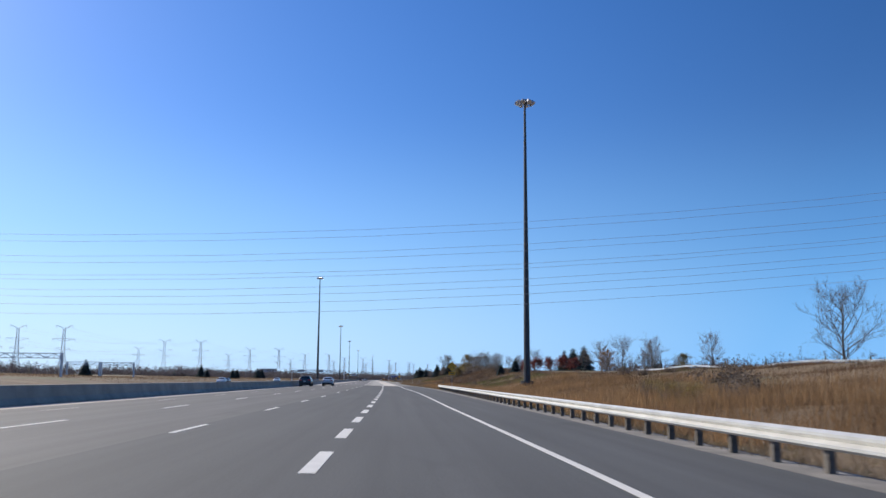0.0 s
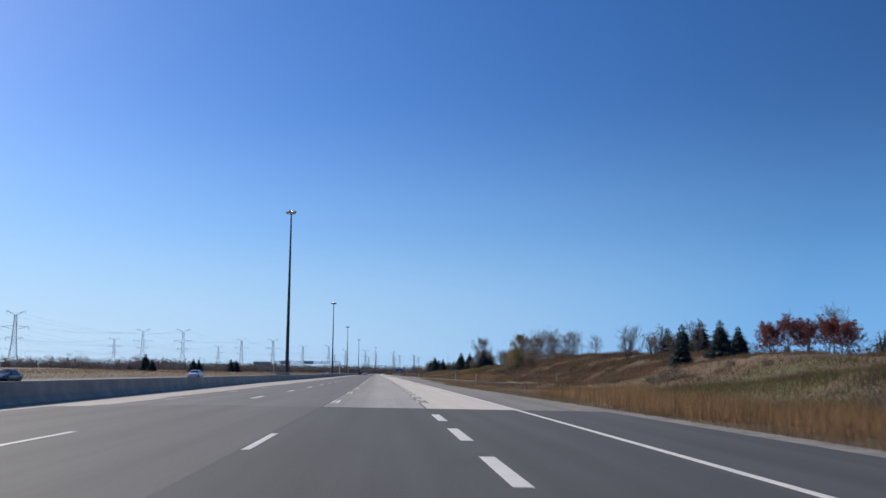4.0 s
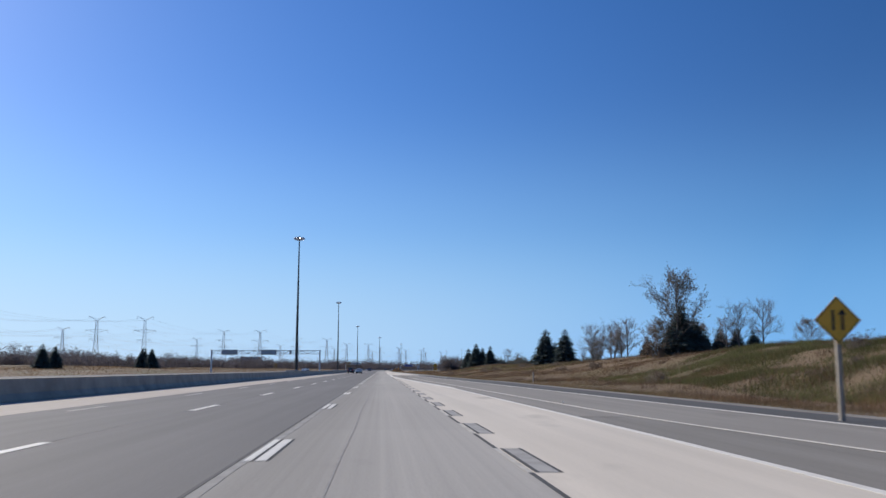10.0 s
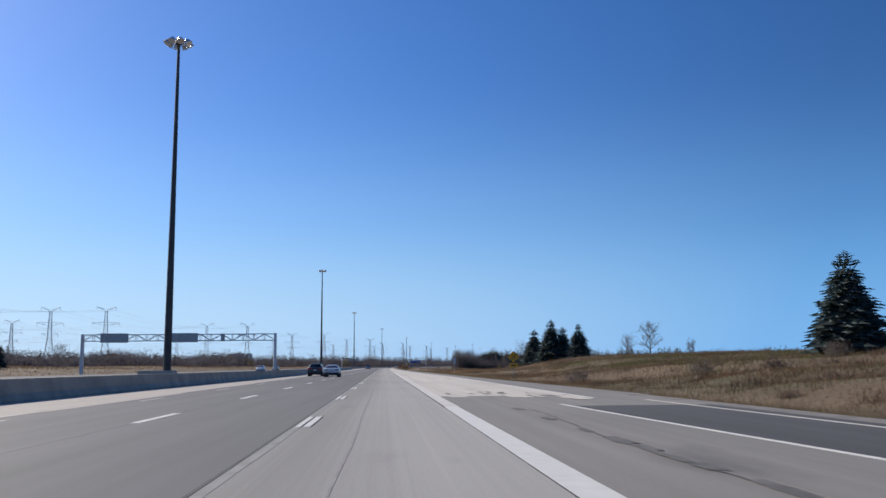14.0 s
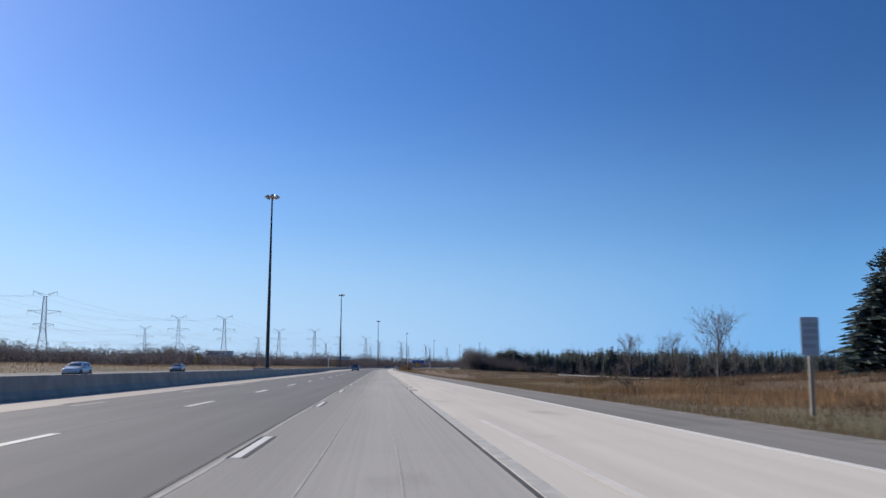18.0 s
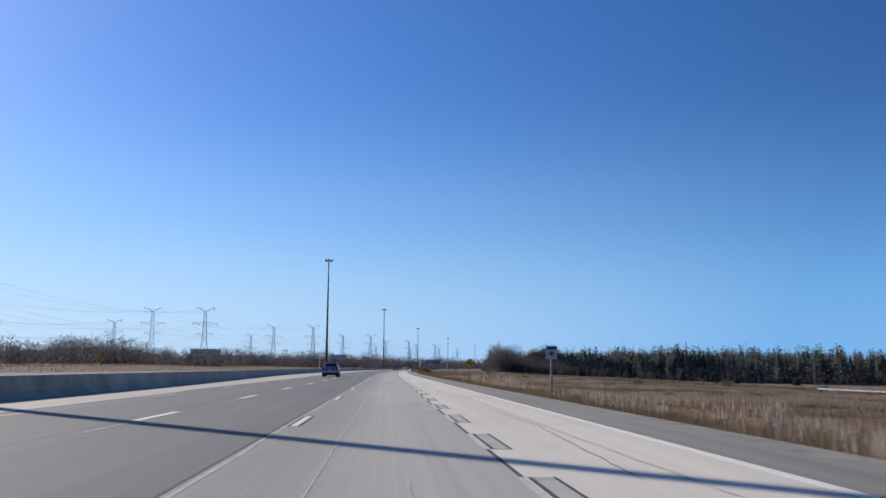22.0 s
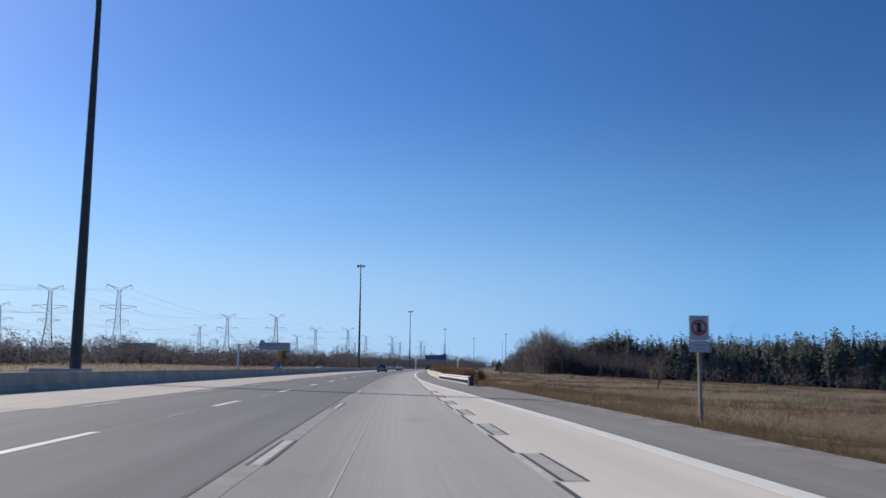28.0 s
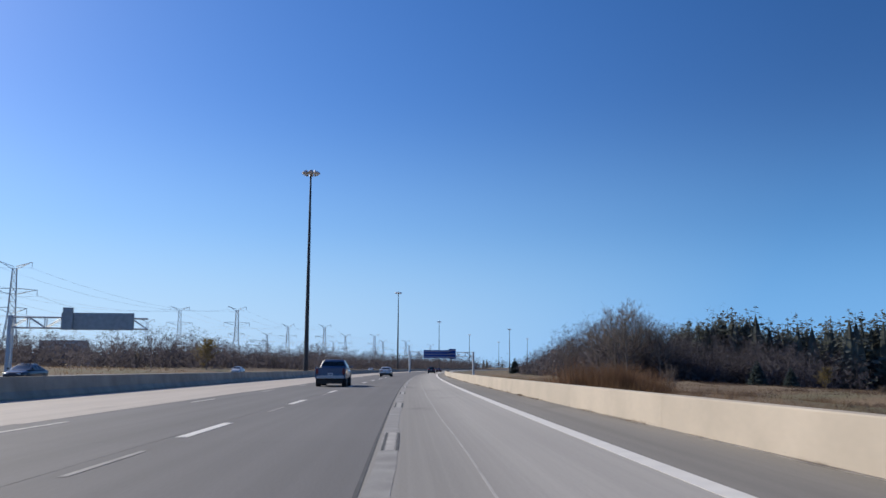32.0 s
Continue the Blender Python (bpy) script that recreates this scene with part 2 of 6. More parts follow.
def pave(name, base, streak=0.1, grain=0.12, stain=0.25, track=0.06, groove=0.0, rough=0.85, rnd=0.03, warm=None, fine=28.0, worn_side=1.0):
    """Road surface in road coordinates: lengthwise streaks, wheel tracks, oil stains, fine grain, and saw-cut grooves."""
    m = bpy.data.materials.new(name)
    m.use_nodes = True
    N, Lk = m.node_tree.nodes, m.node_tree.links
    b = N["Principled BSDF"]
    b.inputs["Roughness"].default_value = rough
    b.inputs["Specular IOR Level"].default_value = 0.35
    uv = N.new("ShaderNodeUVMap")
    uv.uv_map = "road"

    def noise(sx, sy, scale, detail=4.0, off=0.0):
        mp, n = N.new("ShaderNodeMapping"), N.new("ShaderNodeTexNoise")
        mp.inputs["Scale"].default_value, mp.inputs["Location"].default_value = (sx, sy, 1), (off, off * 0.7, 0)
        n.inputs["Scale"].default_value, n.inputs["Detail"].default_value = scale, detail
        Lk.new(uv.outputs[0], mp.inputs[0])
        Lk.new(mp.outputs[0], n.inputs["Vector"])
        return n.outputs[0]

    def ramp(src, a, b_, lo, hi):
        r = N.new("ShaderNodeMapRange")
        for k, v in enumerate((a, b_, lo, hi)):
            r.inputs[k + 1].default_value = v
        Lk.new(src, r.inputs[0])
        return r.outputs[0]

    def op(kind, a, b_):
        q = N.new("ShaderNodeMath")
        q.operation = kind
        for k, v in enumerate((a, b_)):
            if isinstance(v, (int, float)):
                q.inputs[k].default_value = v
            else:
                Lk.new(v, q.inputs[k])
        return q.outputs[0]

    st = ramp(noise(1.0, 0.018, 1.9, 5), 0.3, 0.7, 1 - streak, 1 + streak)
    bl = ramp(noise(1.0, 0.22, 0.33, 5, 3.1), 0.3, 0.7, 1 - 0.7 * streak, 1 + 0.7 * streak)
    sp = ramp(noise(1.0, 0.35, 0.42, 6, 9.7), 0.62, 0.76, 1.0, 1 - stain)
    fine_n = noise(1.0, 0.6, fine, 3, 1.7)
    gr = ramp(fine_n, 0.25, 0.75, 1 - grain, 1 + grain)
    v = op("MULTIPLY", op("MULTIPLY", st, bl), op("MULTIPLY", sp, gr))
    sx = N.new("ShaderNodeSeparateXYZ")
    Lk.new(uv.outputs[0], sx.inputs[0])
    wave = op("COSINE", op("MULTIPLY", op("ADD", sx.outputs[0], -1.0), 2 * math.pi / 1.825), 0.0)
    v = op("MULTIPLY", v, ramp(wave, -1.0, 1.0, 1 + 0.5 * track, 1 - track))
    if worn_side < 1.0:
        wig = op("MULTIPLY", noise(0.2, 0.05, 1.0, 3, 2.2), 1.4)
        v = op("MULTIPLY", v, ramp(op("ADD", sx.outputs[0], wig), 1.2, 2.9, worn_side, 1.0))
    oi = N.new("ShaderNodeObjectInfo")
    v = op("MULTIPLY", v, ramp(oi.outputs["Random"], 0.0, 1.0, 1 - rnd, 1 + rnd))
    h = fine_n
    if groove:
        gn = noise(11.0, 0.02, 1.0, 2, 5.3)
        v = op("MULTIPLY", v, ramp(gn, 0.3, 0.7, 1 - groove, 1 + groove))
        h = op("ADD", fine_n, op("MULTIPLY", gn, 1.5))
    hs_ = N.new("ShaderNodeMix")
    hs_.data_type = "RGBA"
    w = Vector(warm) if warm else Vector(base) * 1.04
    hs_.inputs[6].default_value, hs_.inputs[7].default_value = (*base, 1), (*w, 1)
    Lk.new(ramp(noise(1.0, 0.1, 0.22, 4, 7.7), 0.35, 0.65, 0.0, 1.0), hs_.inputs[0])
    sc = N.new("ShaderNodeVectorMath")
    sc.operation = "SCALE"
    Lk.new(hs_.outputs[2], sc.inputs[0])
    Lk.new(v, sc.inputs["Scale"])
    Lk.new(sc.outputs[0], b.inputs["Base Color"])
    bp = N.new("ShaderNodeBump")
    bp.inputs["Strength"].default_value, bp.inputs["Distance"].default_value = 0.3, 0.006
    Lk.new(h, bp.inputs["Height"])
    Lk.new(bp.outputs[0], b.inputs["Normal"])
    return m


M_ASPH = pave("asphalt", (0.11, 0.106, 0.104), 0.13, 0.2, 0.2, 0.08)
M_ASPHD = pave("asphalt_newer", (0.076, 0.077, 0.078), 0.12, 0.2, 0.2, 0.05)
M_ASPH2 = pave("asphalt_ramp", (0.082, 0.081, 0.08), 0.12, 0.2, 0.15, 0.03)
M_CONC_L = pave("pavement_grey", (0.141, 0.136, 0.136), 0.085, 0.13, 0.1, 0.045)
M_CONC_M = pave("pavement_grooved", (0.37, 0.35, 0.322), 0.04, 0.09, 0.26, 0.03, groove=0.05, worn_side=0.7)
M_CONC_R = pave("pavement_pale", (0.585, 0.537, 0.47), 0.06, 0.07, 0.3, 0.025, warm=(0.615, 0.557, 0.478))
M_STAIN = pave("pavement_stained", (0.49, 0.445, 0.40), 0.06, 0.07, 0.3, 0.0)
M_STAIN2 = pave("grooved_stained", (0.315, 0.30, 0.275), 0.07, 0.09, 0.26, 0.0, groove=0.12)
M_SHOULD = pave("shoulder_paved", (0.205, 0.191, 0.17), 0.14, 0.16, 0.22, 0.0)
M_GORE = pave("ramp_paved", (0.24, 0.223, 0.2), 0.1, 0.14, 0.28, 0.0)
M_LSHOULD = pave("shoulder_concrete", (0.45, 0.40, 0.35), 0.08, 0.1, 0.2, 0.0)
M_GRAVEL = mat("gravel", (0.24, 0.22, 0.20), 0.95, var=0.35, scale=1.2, fine=18, bump=0.6, tint=(0.28, 0.255, 0.225))
M_SEAM = mat("joint_tar", (0.05, 0.05, 0.052), 0.8, var=0.3, scale=2, fine=30, bump=0.2)
M_WHITE = mat("road_paint", (0.72, 0.69, 0.63), 0.6, var=0.07, scale=3, fine=30, bump=0.15)
M_PAINT2 = mat("aged_paint", (0.655, 0.615, 0.55), 0.7, var=0.12, scale=2, fine=25, bump=0.15)
M_WORN = mat("worn_paint", (0.47, 0.45, 0.41), 0.7, var=0.22, scale=4, fine=25, bump=0.15)
M_SEAL = mat("joint_sealant", (0.26, 0.25, 0.236), 0.8, var=0.2, scale=1.5, fine=14, bump=0.1)
M_SEALP = mat("joint_sealant_pale", (0.37, 0.352, 0.33), 0.8, var=0.2, scale=1.5, fine=14, bump=0.1)
M_DARKPATCH = mat("contrast_paint", (0.33, 0.315, 0.295), 0.75, var=0.2, scale=3, fine=20, bump=0.2)
M_CRACK = mat("crack_filler", (0.13, 0.122, 0.112), 0.85, var=0.25, scale=2, fine=14, bump=0.2)
M_BARR = mat("barrier_concrete", (0.36, 0.315, 0.258), 0.85, var=0.2, scale=0.8, fine=14, bump=0.25, rnd=0.06)
M_BARR2 = mat("parapet_concrete", (0.46, 0.395, 0.315), 0.85, var=0.1, scale=0.5, fine=9, bump=0.08, rnd=0.04)
M_GALV = mat("galvanised_steel", (0.56, 0.55, 0.52), 0.45, metal=0.35, var=0.12, scale=1.5, fine=20, bump=0.08)
M_POSTW = mat("weathered_post", (0.13, 0.115, 0.1), 0.9, var=0.35, scale=5, fine=40, bump=0.4, rnd=0.2)
M_POSTG = mat("pale_wood_post", (0.33, 0.29, 0.245), 0.85, var=0.2, scale=6, fine=40, bump=0.3, stretch=(1, 1, 0.1))
M_MAST = mat("mast_steel", (0.062, 0.064, 0.068), 0.6, metal=0.3, var=0.2, scale=0.8, fine=6, bump=0.05)
M_LUM = mat("lamp_housing", (0.7, 0.7, 0.7), 0.35, metal=0.6, var=0.1, scale=5, fine=40, bump=0.05)
# galvanised grey paled to blue-grey: the towers' distance haze put into the colour
M_LATT = mat("lattice_steel", (0.55, 0.59, 0.63), 0.6, metal=0.2, var=0.1, scale=0.3, fine=3, bump=0)
M_WIRE = mat("wire", (0.42, 0.44, 0.47), 0.5, metal=0.4, var=0.05, scale=1, fine=5, bump=0)
M_BARK = mat("bark", (0.14, 0.125, 0.112), 0.95, var=0.3, scale=2, fine=20, bump=0.4, rnd=0.2)
M_TWIG = mat("twigs", (0.20, 0.17, 0.15), 0.95, var=0.25, scale=1, fine=10, bump=0, rnd=0.2, sss=0.35)
M_NEEDLE = mat("spruce_needles", (0.056, 0.08, 0.074), 0.75, var=0.3, scale=1.5, fine=12, bump=0, island=0.35, sss=0.2)
M_PINE = mat("pine_needles", (0.142, 0.156, 0.134), 0.85, var=0.25, scale=0.3, fine=4, bump=0, island=0.2, sss=0.4)
M_LEAF_Y = mat("leaves_olive", (0.215, 0.165, 0.06), 0.8, var=0.3, scale=0.8, fine=6, bump=0, island=0.4, sss=0.5)
M_LEAF_B = mat("leaves_brown", (0.18, 0.14, 0.108), 0.85, var=0.3, scale=0.8, fine=6, bump=0, island=0.4, sss=0.45)
M_LEAF_D = mat("leaves_withered", (0.12, 0.105, 0.085), 0.85, var=0.3, scale=0.8, fine=6, bump=0, island=0.4, sss=0.4)
M_LEAF_O = mat("leaves_orange", (0.33, 0.17, 0.07), 0.85, var=0.3, scale=0.8, fine=6, bump=0, island=0.4, sss=0.45)
M_LEAF_R = mat("leaves_red", (0.2, 0.05, 0.045), 0.8, var=0.3, scale=0.8, fine=6, bump=0, island=0.4, sss=0.45)
M_GRASS = mat("dry_grass", (0.205, 0.148, 0.085), 0.95, var=0.35, scale=0.08, fine=2.0, bump=0, island=0.18, tint=(0.232, 0.175, 0.1), sss=0.5)
M_REED = mat("reed_stems", (0.27, 0.165, 0.085), 0.95, var=0.3, scale=0.1, fine=2.0, bump=0, island=0.35, sss=0.5)
M_PLUME = mat("reed_plumes", (0.42, 0.335, 0.275), 0.95, var=0.2, scale=1, fine=5, bump=0, island=0.2, sss=0.5)


def ground_material():
    m = mat("ground_grass", (0.152, 0.102, 0.06), 0.97, var=0.3, scale=0.09, fine=3.2, bump=0.6, tint=(0.2, 0.14, 0.078), dist=0.25)
    nt = m.node_tree
    N, Lk = nt.nodes, nt.links
    hsv = [n for n in N if n.type == "HUE_SAT"][0]
    old = hsv.inputs["Color"].links[0].from_socket
    tc = N.new("ShaderNodeTexCoord")
    gn = N.new("ShaderNodeTexNoise")
    gn.inputs["Scale"].default_value, gn.inputs["Detail"].default_value = 0.035, 6
    mp = N.new("ShaderNodeMapping")
    mp.inputs["Scale"].default_value = (1.6, 0.7, 1)
    Lk.new(tc.outputs["Object"], mp.inputs[0])
    Lk.new(mp.outputs[0], gn.inputs["Vector"])
    r = N.new("ShaderNodeMapRange")
    r.inputs[1].default_value, r.inputs[2].default_value = 0.52, 0.64
    r.inputs[4].default_value = 0.75
    Lk.new(gn.outputs[0], r.inputs[0])
    mx = N.new("ShaderNodeMix")
    mx.data_type = "RGBA"
    mx.inputs[7].default_value = (0.115, 0.115, 0.055, 1)
    Lk.new(r.outputs[0], mx.inputs[0])
    Lk.new(old, mx.inputs[6])
    Lk.new(mx.outputs[2], hsv.inputs["Color"])
    return m


M_GROUND = ground_material()

# ---- ground ----
# y, pavement edge, ditch foot, bank top across, bank top height
BANK = np.array([(-600, 11.5, 15, 42, 6.0), (-100, 11.3, 15, 44, 2.7), (0, 10.9, 15, 44, 2.5), (50, 11.1, 15, 43, 2.5), (75, 10.6, 15, 38, 2.3), (120, 9.3, 17, 36, 2.2), (150, 8.6, 22, 41, 2.9), (180, 8.3, 27, 46, 3.6),
                 (240, 8.4, 27, 46, 4.6), (290, 13.4, 24, 46, 4.2), (350, 13.6, 18, 46, 3.7), (420, 12.8, 16, 45, 2.7), (490, 11.2, 15, 45, 2.1), (545, 10.2, 15, 45.7, 2.6), (572, 9.8, 15, 46, 2.8),
                 (610, 9.1, 15, 44, 1.0), (660, 8.4, 15, 40, -1.2), (790, 7.6, 14, 40, -1.3), (930, 7.5, 14, 40, -1.3), (958, 7.2, 15, 40, -1.4), (966, 6.8, 15, 40, -1.4), (976, 6.45, 15, 40, -1.4), (992, 6.0, 14, 40, -1.4), (1300, 6.3, 14, 40, -1.4), (4800, 7.4, 14, 40, -1.4)], float)


def bank(y):
    return [np.interp(y, BANK[:, 0], BANK[:, k]) for k in range(1, 5)]


def height(s, y):
    s, y = np.broadcast_arrays(np.asarray(s, float), np.asarray(y, float))
    edge, foot, top, tz = bank(y)
    ditch = np.where(y < 640, -0.35, -0.9)
    u = np.clip((s - edge) / np.maximum(foot - edge, 0.5), 0, 1)
    right = -0.08 + (ditch + 0.08) * (u * u * (3 - 2 * u))
    w = np.clip((s - foot) / (top - foot), 0, 1)
    right = right + (tz - ditch) * (w * w * (3 - 2 * w))
    right = right + np.clip(s - top, 0, 400) * 0.002 - 0.04 * np.clip(s - 50, 0, 150) * np.clip((y - 640) / 60, 0, 1)
    bump = 0.35 * np.sin(s * 0.31 + y * 0.043) * np.sin(y * 0.071 + 1.3) + 0.18 * np.sin(y * 0.23 + s * 0.5)
    right = right + bump * np.clip((s - edge - 3) / 8, 0, 1) * np.where(s < 60, 1, 0.4)
    left = np.interp(s, [-3000, -400, -150, -75, -60, -56, -25, -16, -12.3], [14, 6.0, 2.6, 1.0, -0.3, -0.1, -0.1, -0.35, -0.08])
    left = left + 0.3 * np.sin(y * 0.031 + s * 0.05) * np.clip((-62 - s) / 30, 0, 1)
    rr = np.interp(y, [165, 190, 230, 262, 296, 364, 380, 396, 430, 450], [21.4, 18.0, 16.0, 15.6, 13.9, 13.6, 12.7, 12.2, 11.8, 11.6]) + 1.3
    on = (y > 158) & (y < 456)
    right = np.where(on & (s < rr), -0.045, right)
    z = np.where(s > edge, right, np.where(s < -12.3, left, -0.08))
    return z


def sheet(name, ss, ys, zf, material, label="", kind="structure", category="", parent=None):
    ss, ys = np.array(ss, float), np.array(ys, float)
    S, Y = np.meshgrid(ss, ys)
    Z = zf(S, Y) if callable(zf) else np.full_like(S, zf)
    X = S + bend(Y)
    v = np.stack([X, Y, Z + tilt(S, Y)], -1).reshape(-1, 3)
    n = len(ss)
    i, j = np.meshgrid(np.arange(len(ys) - 1), np.arange(n - 1), indexing="ij")
    a = (i * n + j).ravel()
    f = np.stack([a, a + 1, a + n + 1, a + n], -1)
    me = bpy.data.meshes.new(name)
    me.from_pydata(v.tolist(), [], f.tolist())
    me.materials.append(material)
    me.polygons.foreach_set("use_smooth", [True] * len(me.polygons))
    ob = new(name, me)
    if parent is not None:
        ob.parent = parent
    else:
        tagged(ob, label, category, kind=kind)
    return ob


ys_fine = np.concatenate([np.arange(-600, -100, 25), np.arange(-100, 1160, 5), np.arange(1160, 1500, 15), np.arange(1500, 2300, 50), np.arange(2300, 4801, 250)])
ss_ground = np.concatenate([[-2500, -1400, -800, -550, -400, -300, -220, -180, -150, -125, -105, -90, -80, -72, -66, -62, -59, -56, -48, -40, -32, -25, -21, -18, -16, -14, -12.9, -12.3, -6, 0, 6],
                            np.arange(7, 20, 0.8), np.arange(20, 50, 1.6), [52, 56, 62, 70, 80, 95, 115, 140, 180, 240, 320, 450, 650, 1000, 1600, 2500]])
sheet("ground", ss_ground, ys_fine, height, M_GROUND, "dry brown autumn grass verge, bank and fields", category="ground")


# ---- road ----
def tab(*rows):
    a = np.array(rows, float)
    return lambda y: np.interp(y, a[:, 0], a[:, 1])


def const(c):
    return lambda y: np.full_like(np.asarray(y, float), c)


EDGE = tab((-600, 7.9), (-62, 7.8), (-30, 7.5), (10, 7.45), (45, 7.1), (60, 6.95), (150, 6.75), (180, 6.6), (250, 6.6), (290, 6.9), (330, 6.5), (356, 5.45), (388, 4.4), (420, 3.75), (440, 3.75))
EDGE2 = tab((440, 9.6), (490, 9.5), (520, 9.3), (550, 8.3), (572, 7.95), (610, 7.55), (640, 7.1), (700, 6.8), (790, 6.35), (860, 6.15), (922, 5.85), (945, 5.2), (963, 4.5), (983, 4.0), (1010, 3.8), (1052, 3.7), (2300, 3.7))
BARS = tab((-600, -11.2), (10, -11.0), (60, -10.5), (85, -10.5), (130, -11.6), (170, -12.6), (204, -12.4), (270, -11.8), (410, -11.6), (454, -11.8), (528, -10.6), (690, -10.8), (740, -11.0), (815, -13.6), (924, -14.4), (1044, -14.1), (2300, -14.1))
PAVE = tab(*[(r[0], r[1]) for r in BANK])
RAMP_L = tab((165, 19), (190, 15.8), (224, 13.7), (260, 11.6), (296, 8.3), (350, 7.05), (361, 6.6), (372, 6.35), (390, 6.0), (414, 5.85), (450, 5.8))
RAMP_M = tab((165, 19), (190, 15.8), (224, 13.7), (262, 13.4), (296, 12.2), (350, 11.0), (367, 10.5), (383, 9.85), (395, 9.45), (405, 9.25), (415, 8.75), (425, 8.15), (432, 7.8), (440, 7.4), (490, 7.0))
RAMP_R = tab((165, 21.4), (190, 18.0), (230, 16.0), (262, 15.6), (296, 13.9), (364, 13.6), (380, 12.7), (396, 12.2), (430, 11.8), (450, 11.6))


def strip(name, fl, fr, y0, y1, material, z=0.0, step=6.0, thick=0.12, parent=None, nx=1):
    """A band of pavement between two edges, with sides going down."""
    n = max(2, int((y1 - y0) / step) + 1)
    ys = np.linspace(y0, y1, n)
    a, b, x0 = fl(ys), fr(ys), bend(ys)
    mb = MB()
    k = nx + 1
    for i, y in enumerate(ys):
        for j in range(k):
            c = a[i] + (b[i] - a[i]) * j / nx
            mb.v.append((c + x0[i], y, z + float(tilt(c, y))))
        mb.v.append((b[i] + x0[i], y, z - thick + float(tilt(b[i], y))))
        mb.v.append((a[i] + x0[i], y, z - thick + float(tilt(a[i], y))))
    w = k + 2
    for i in range(n - 1):
        for j in range(k):
            o, q = i * w + j, (i + 1) * w + j
            mb.f.append((o, o + 1, q + 1, q))
        mb.f.append((i * w + w - 1, i * w, (i + 1) * w, (i + 1) * w + w - 1))
    mb.f.append(tuple(reversed(range(w)))[::-1])
    mb.f.append(tuple((n - 1) * w + j for j in reversed(range(w))))
    me = mb.mesh(name)
    uv = me.uv_layers.new(name="road")
    vi = np.empty(len(me.loops), int)
    me.loops.foreach_get("vertex_index", vi)
    co = np.array(mb.v)
    st_ = np.stack([co[:, 0] - bend(co[:, 1]), co[:, 1]], -1)[vi]
    uv.data.foreach_set("uv", st_.ravel())
    return part(name, me, material, parent)


CONC0 = 96.5
road = thing("road", "freeway carriageway of asphalt and concrete slabs with painted lanes", "road", kind="structure")
for a, b in ((-9.2, -8.0), (-8.0, -3.65), (-3.65, -0.12)):
    strip("asphalt_surface", const(a), const(b), -600, CONC0, M_ASPH, 0.0, parent=road)
strip("asphalt_surface", const(-0.12), PAVE, -600, CONC0, M_ASPHD, 0.0, parent=road)
strip("left_shoulder", BARS, const(-9.2), -600, CONC0, M_LSHOULD, 0.0, parent=road)
strip("left_shoulder", BARS, const(-7.95), CONC0, 2300, M_LSHOULD, 0.0, step=12, parent=road)
LANES = ((-7.95, -3.66, M_CONC_L), (-3.66, -0.05, M_CONC_L), (-0.05, 3.6, M_CONC_M))
G = 0.005
for a, b, m in LANES:
    y = CONC0
    while y < 1180:
        y2 = y + 13.0
        strip("slab", const(a + G), const(b - G), y + 0.003, y2 - 0.003, m, 0.0, step=6.5, thick=0.1, parent=road)
        y = y2
    strip("lane_surface", const(a + G), const(b - G), y, 2300, m, 0.0, step=20, parent=road)
for y0, y1, fe in ((CONC0, 449, EDGE), (449, 1180, EDGE2)):
    y = y0
    while y < y1 - 1:
        y2 = min(y + 13.0, y1)
        if float(fe((y + y2) / 2)) > 3.64:
            strip("slab", const(3.6 + G), fe, y + 0.003, y2 - 0.003, M_CONC_R if y < 970 else M_CONC_M, 0.0, step=4, thick=0.1, parent=road)
        y = y2
strip("joint_bed", const(-7.9), const(3.7), CONC0, 1200, M_SEAM, -0.05, step=13, thick=0.02, parent=road)
strip("right_shoulder", lambda y: np.maximum(EDGE(y), 3.6), lambda y: np.maximum(np.minimum(PAVE(y), 9.3), 7.8), CONC0, 449, M_SHOULD, -0.004, parent=road)
strip("right_shoulder", EDGE2, PAVE, 449, 570, M_GORE, -0.004, parent=road)
strip("right_shoulder", EDGE2, PAVE, 570, 2300, M_SHOULD, -0.004, parent=road)
strip("gore_surface", lambda y: np.maximum(EDGE(y), 3.6) + 0.0, RAMP_L, 296, 449, M_GORE, 0.002, parent=road)
ramp = thing("ramp_road", "on-ramp asphalt merging beside the freeway", "road", kind="structure")
strip("ramp_lane", RAMP_L, RAMP_M, 268, 449, M_GORE, 0.004, parent=ramp)
strip("ramp_strip", RAMP_M, RAMP_R, 165, 440, M_ASPH2, 0.003, parent=ramp)
strip("ramp_strip", RAMP_M, RAMP_R, 440, 450, M_GORE, 0.003, parent=ramp)
strip("gravel_edge", lambda y: RAMP_R(y) - 0.05, lambda y: RAMP_R(y) + 1.0, 165, 450, M_GRAVEL, -0.02, parent=ramp)
gravel = thing("gravel_verge", "narrow grey gravel verge along the paved shoulder", "gravel", kind="structure")
strip("gravel_band", lambda y: PAVE(y) - 0.15, lambda y: PAVE(y) + 1.1, -600, 200, M_GRAVEL, -0.03, parent=gravel)
strip("gravel_band", lambda y: np.minimum(PAVE(y), 9.3) - 0.15, lambda y: np.minimum(PAVE(y), 9.3) + 2.6, 200, 262, M_GRAVEL, -0.03, parent=gravel)
strip("gravel_band", lambda y: PAVE(y) - 0.15, lambda y: PAVE(y) + 0.9, 450, 960, M_GRAVEL, -0.03, parent=gravel)
opp = thing("opposite_road", "opposite freeway carriageway beyond the median barrier", "road", kind="structure")
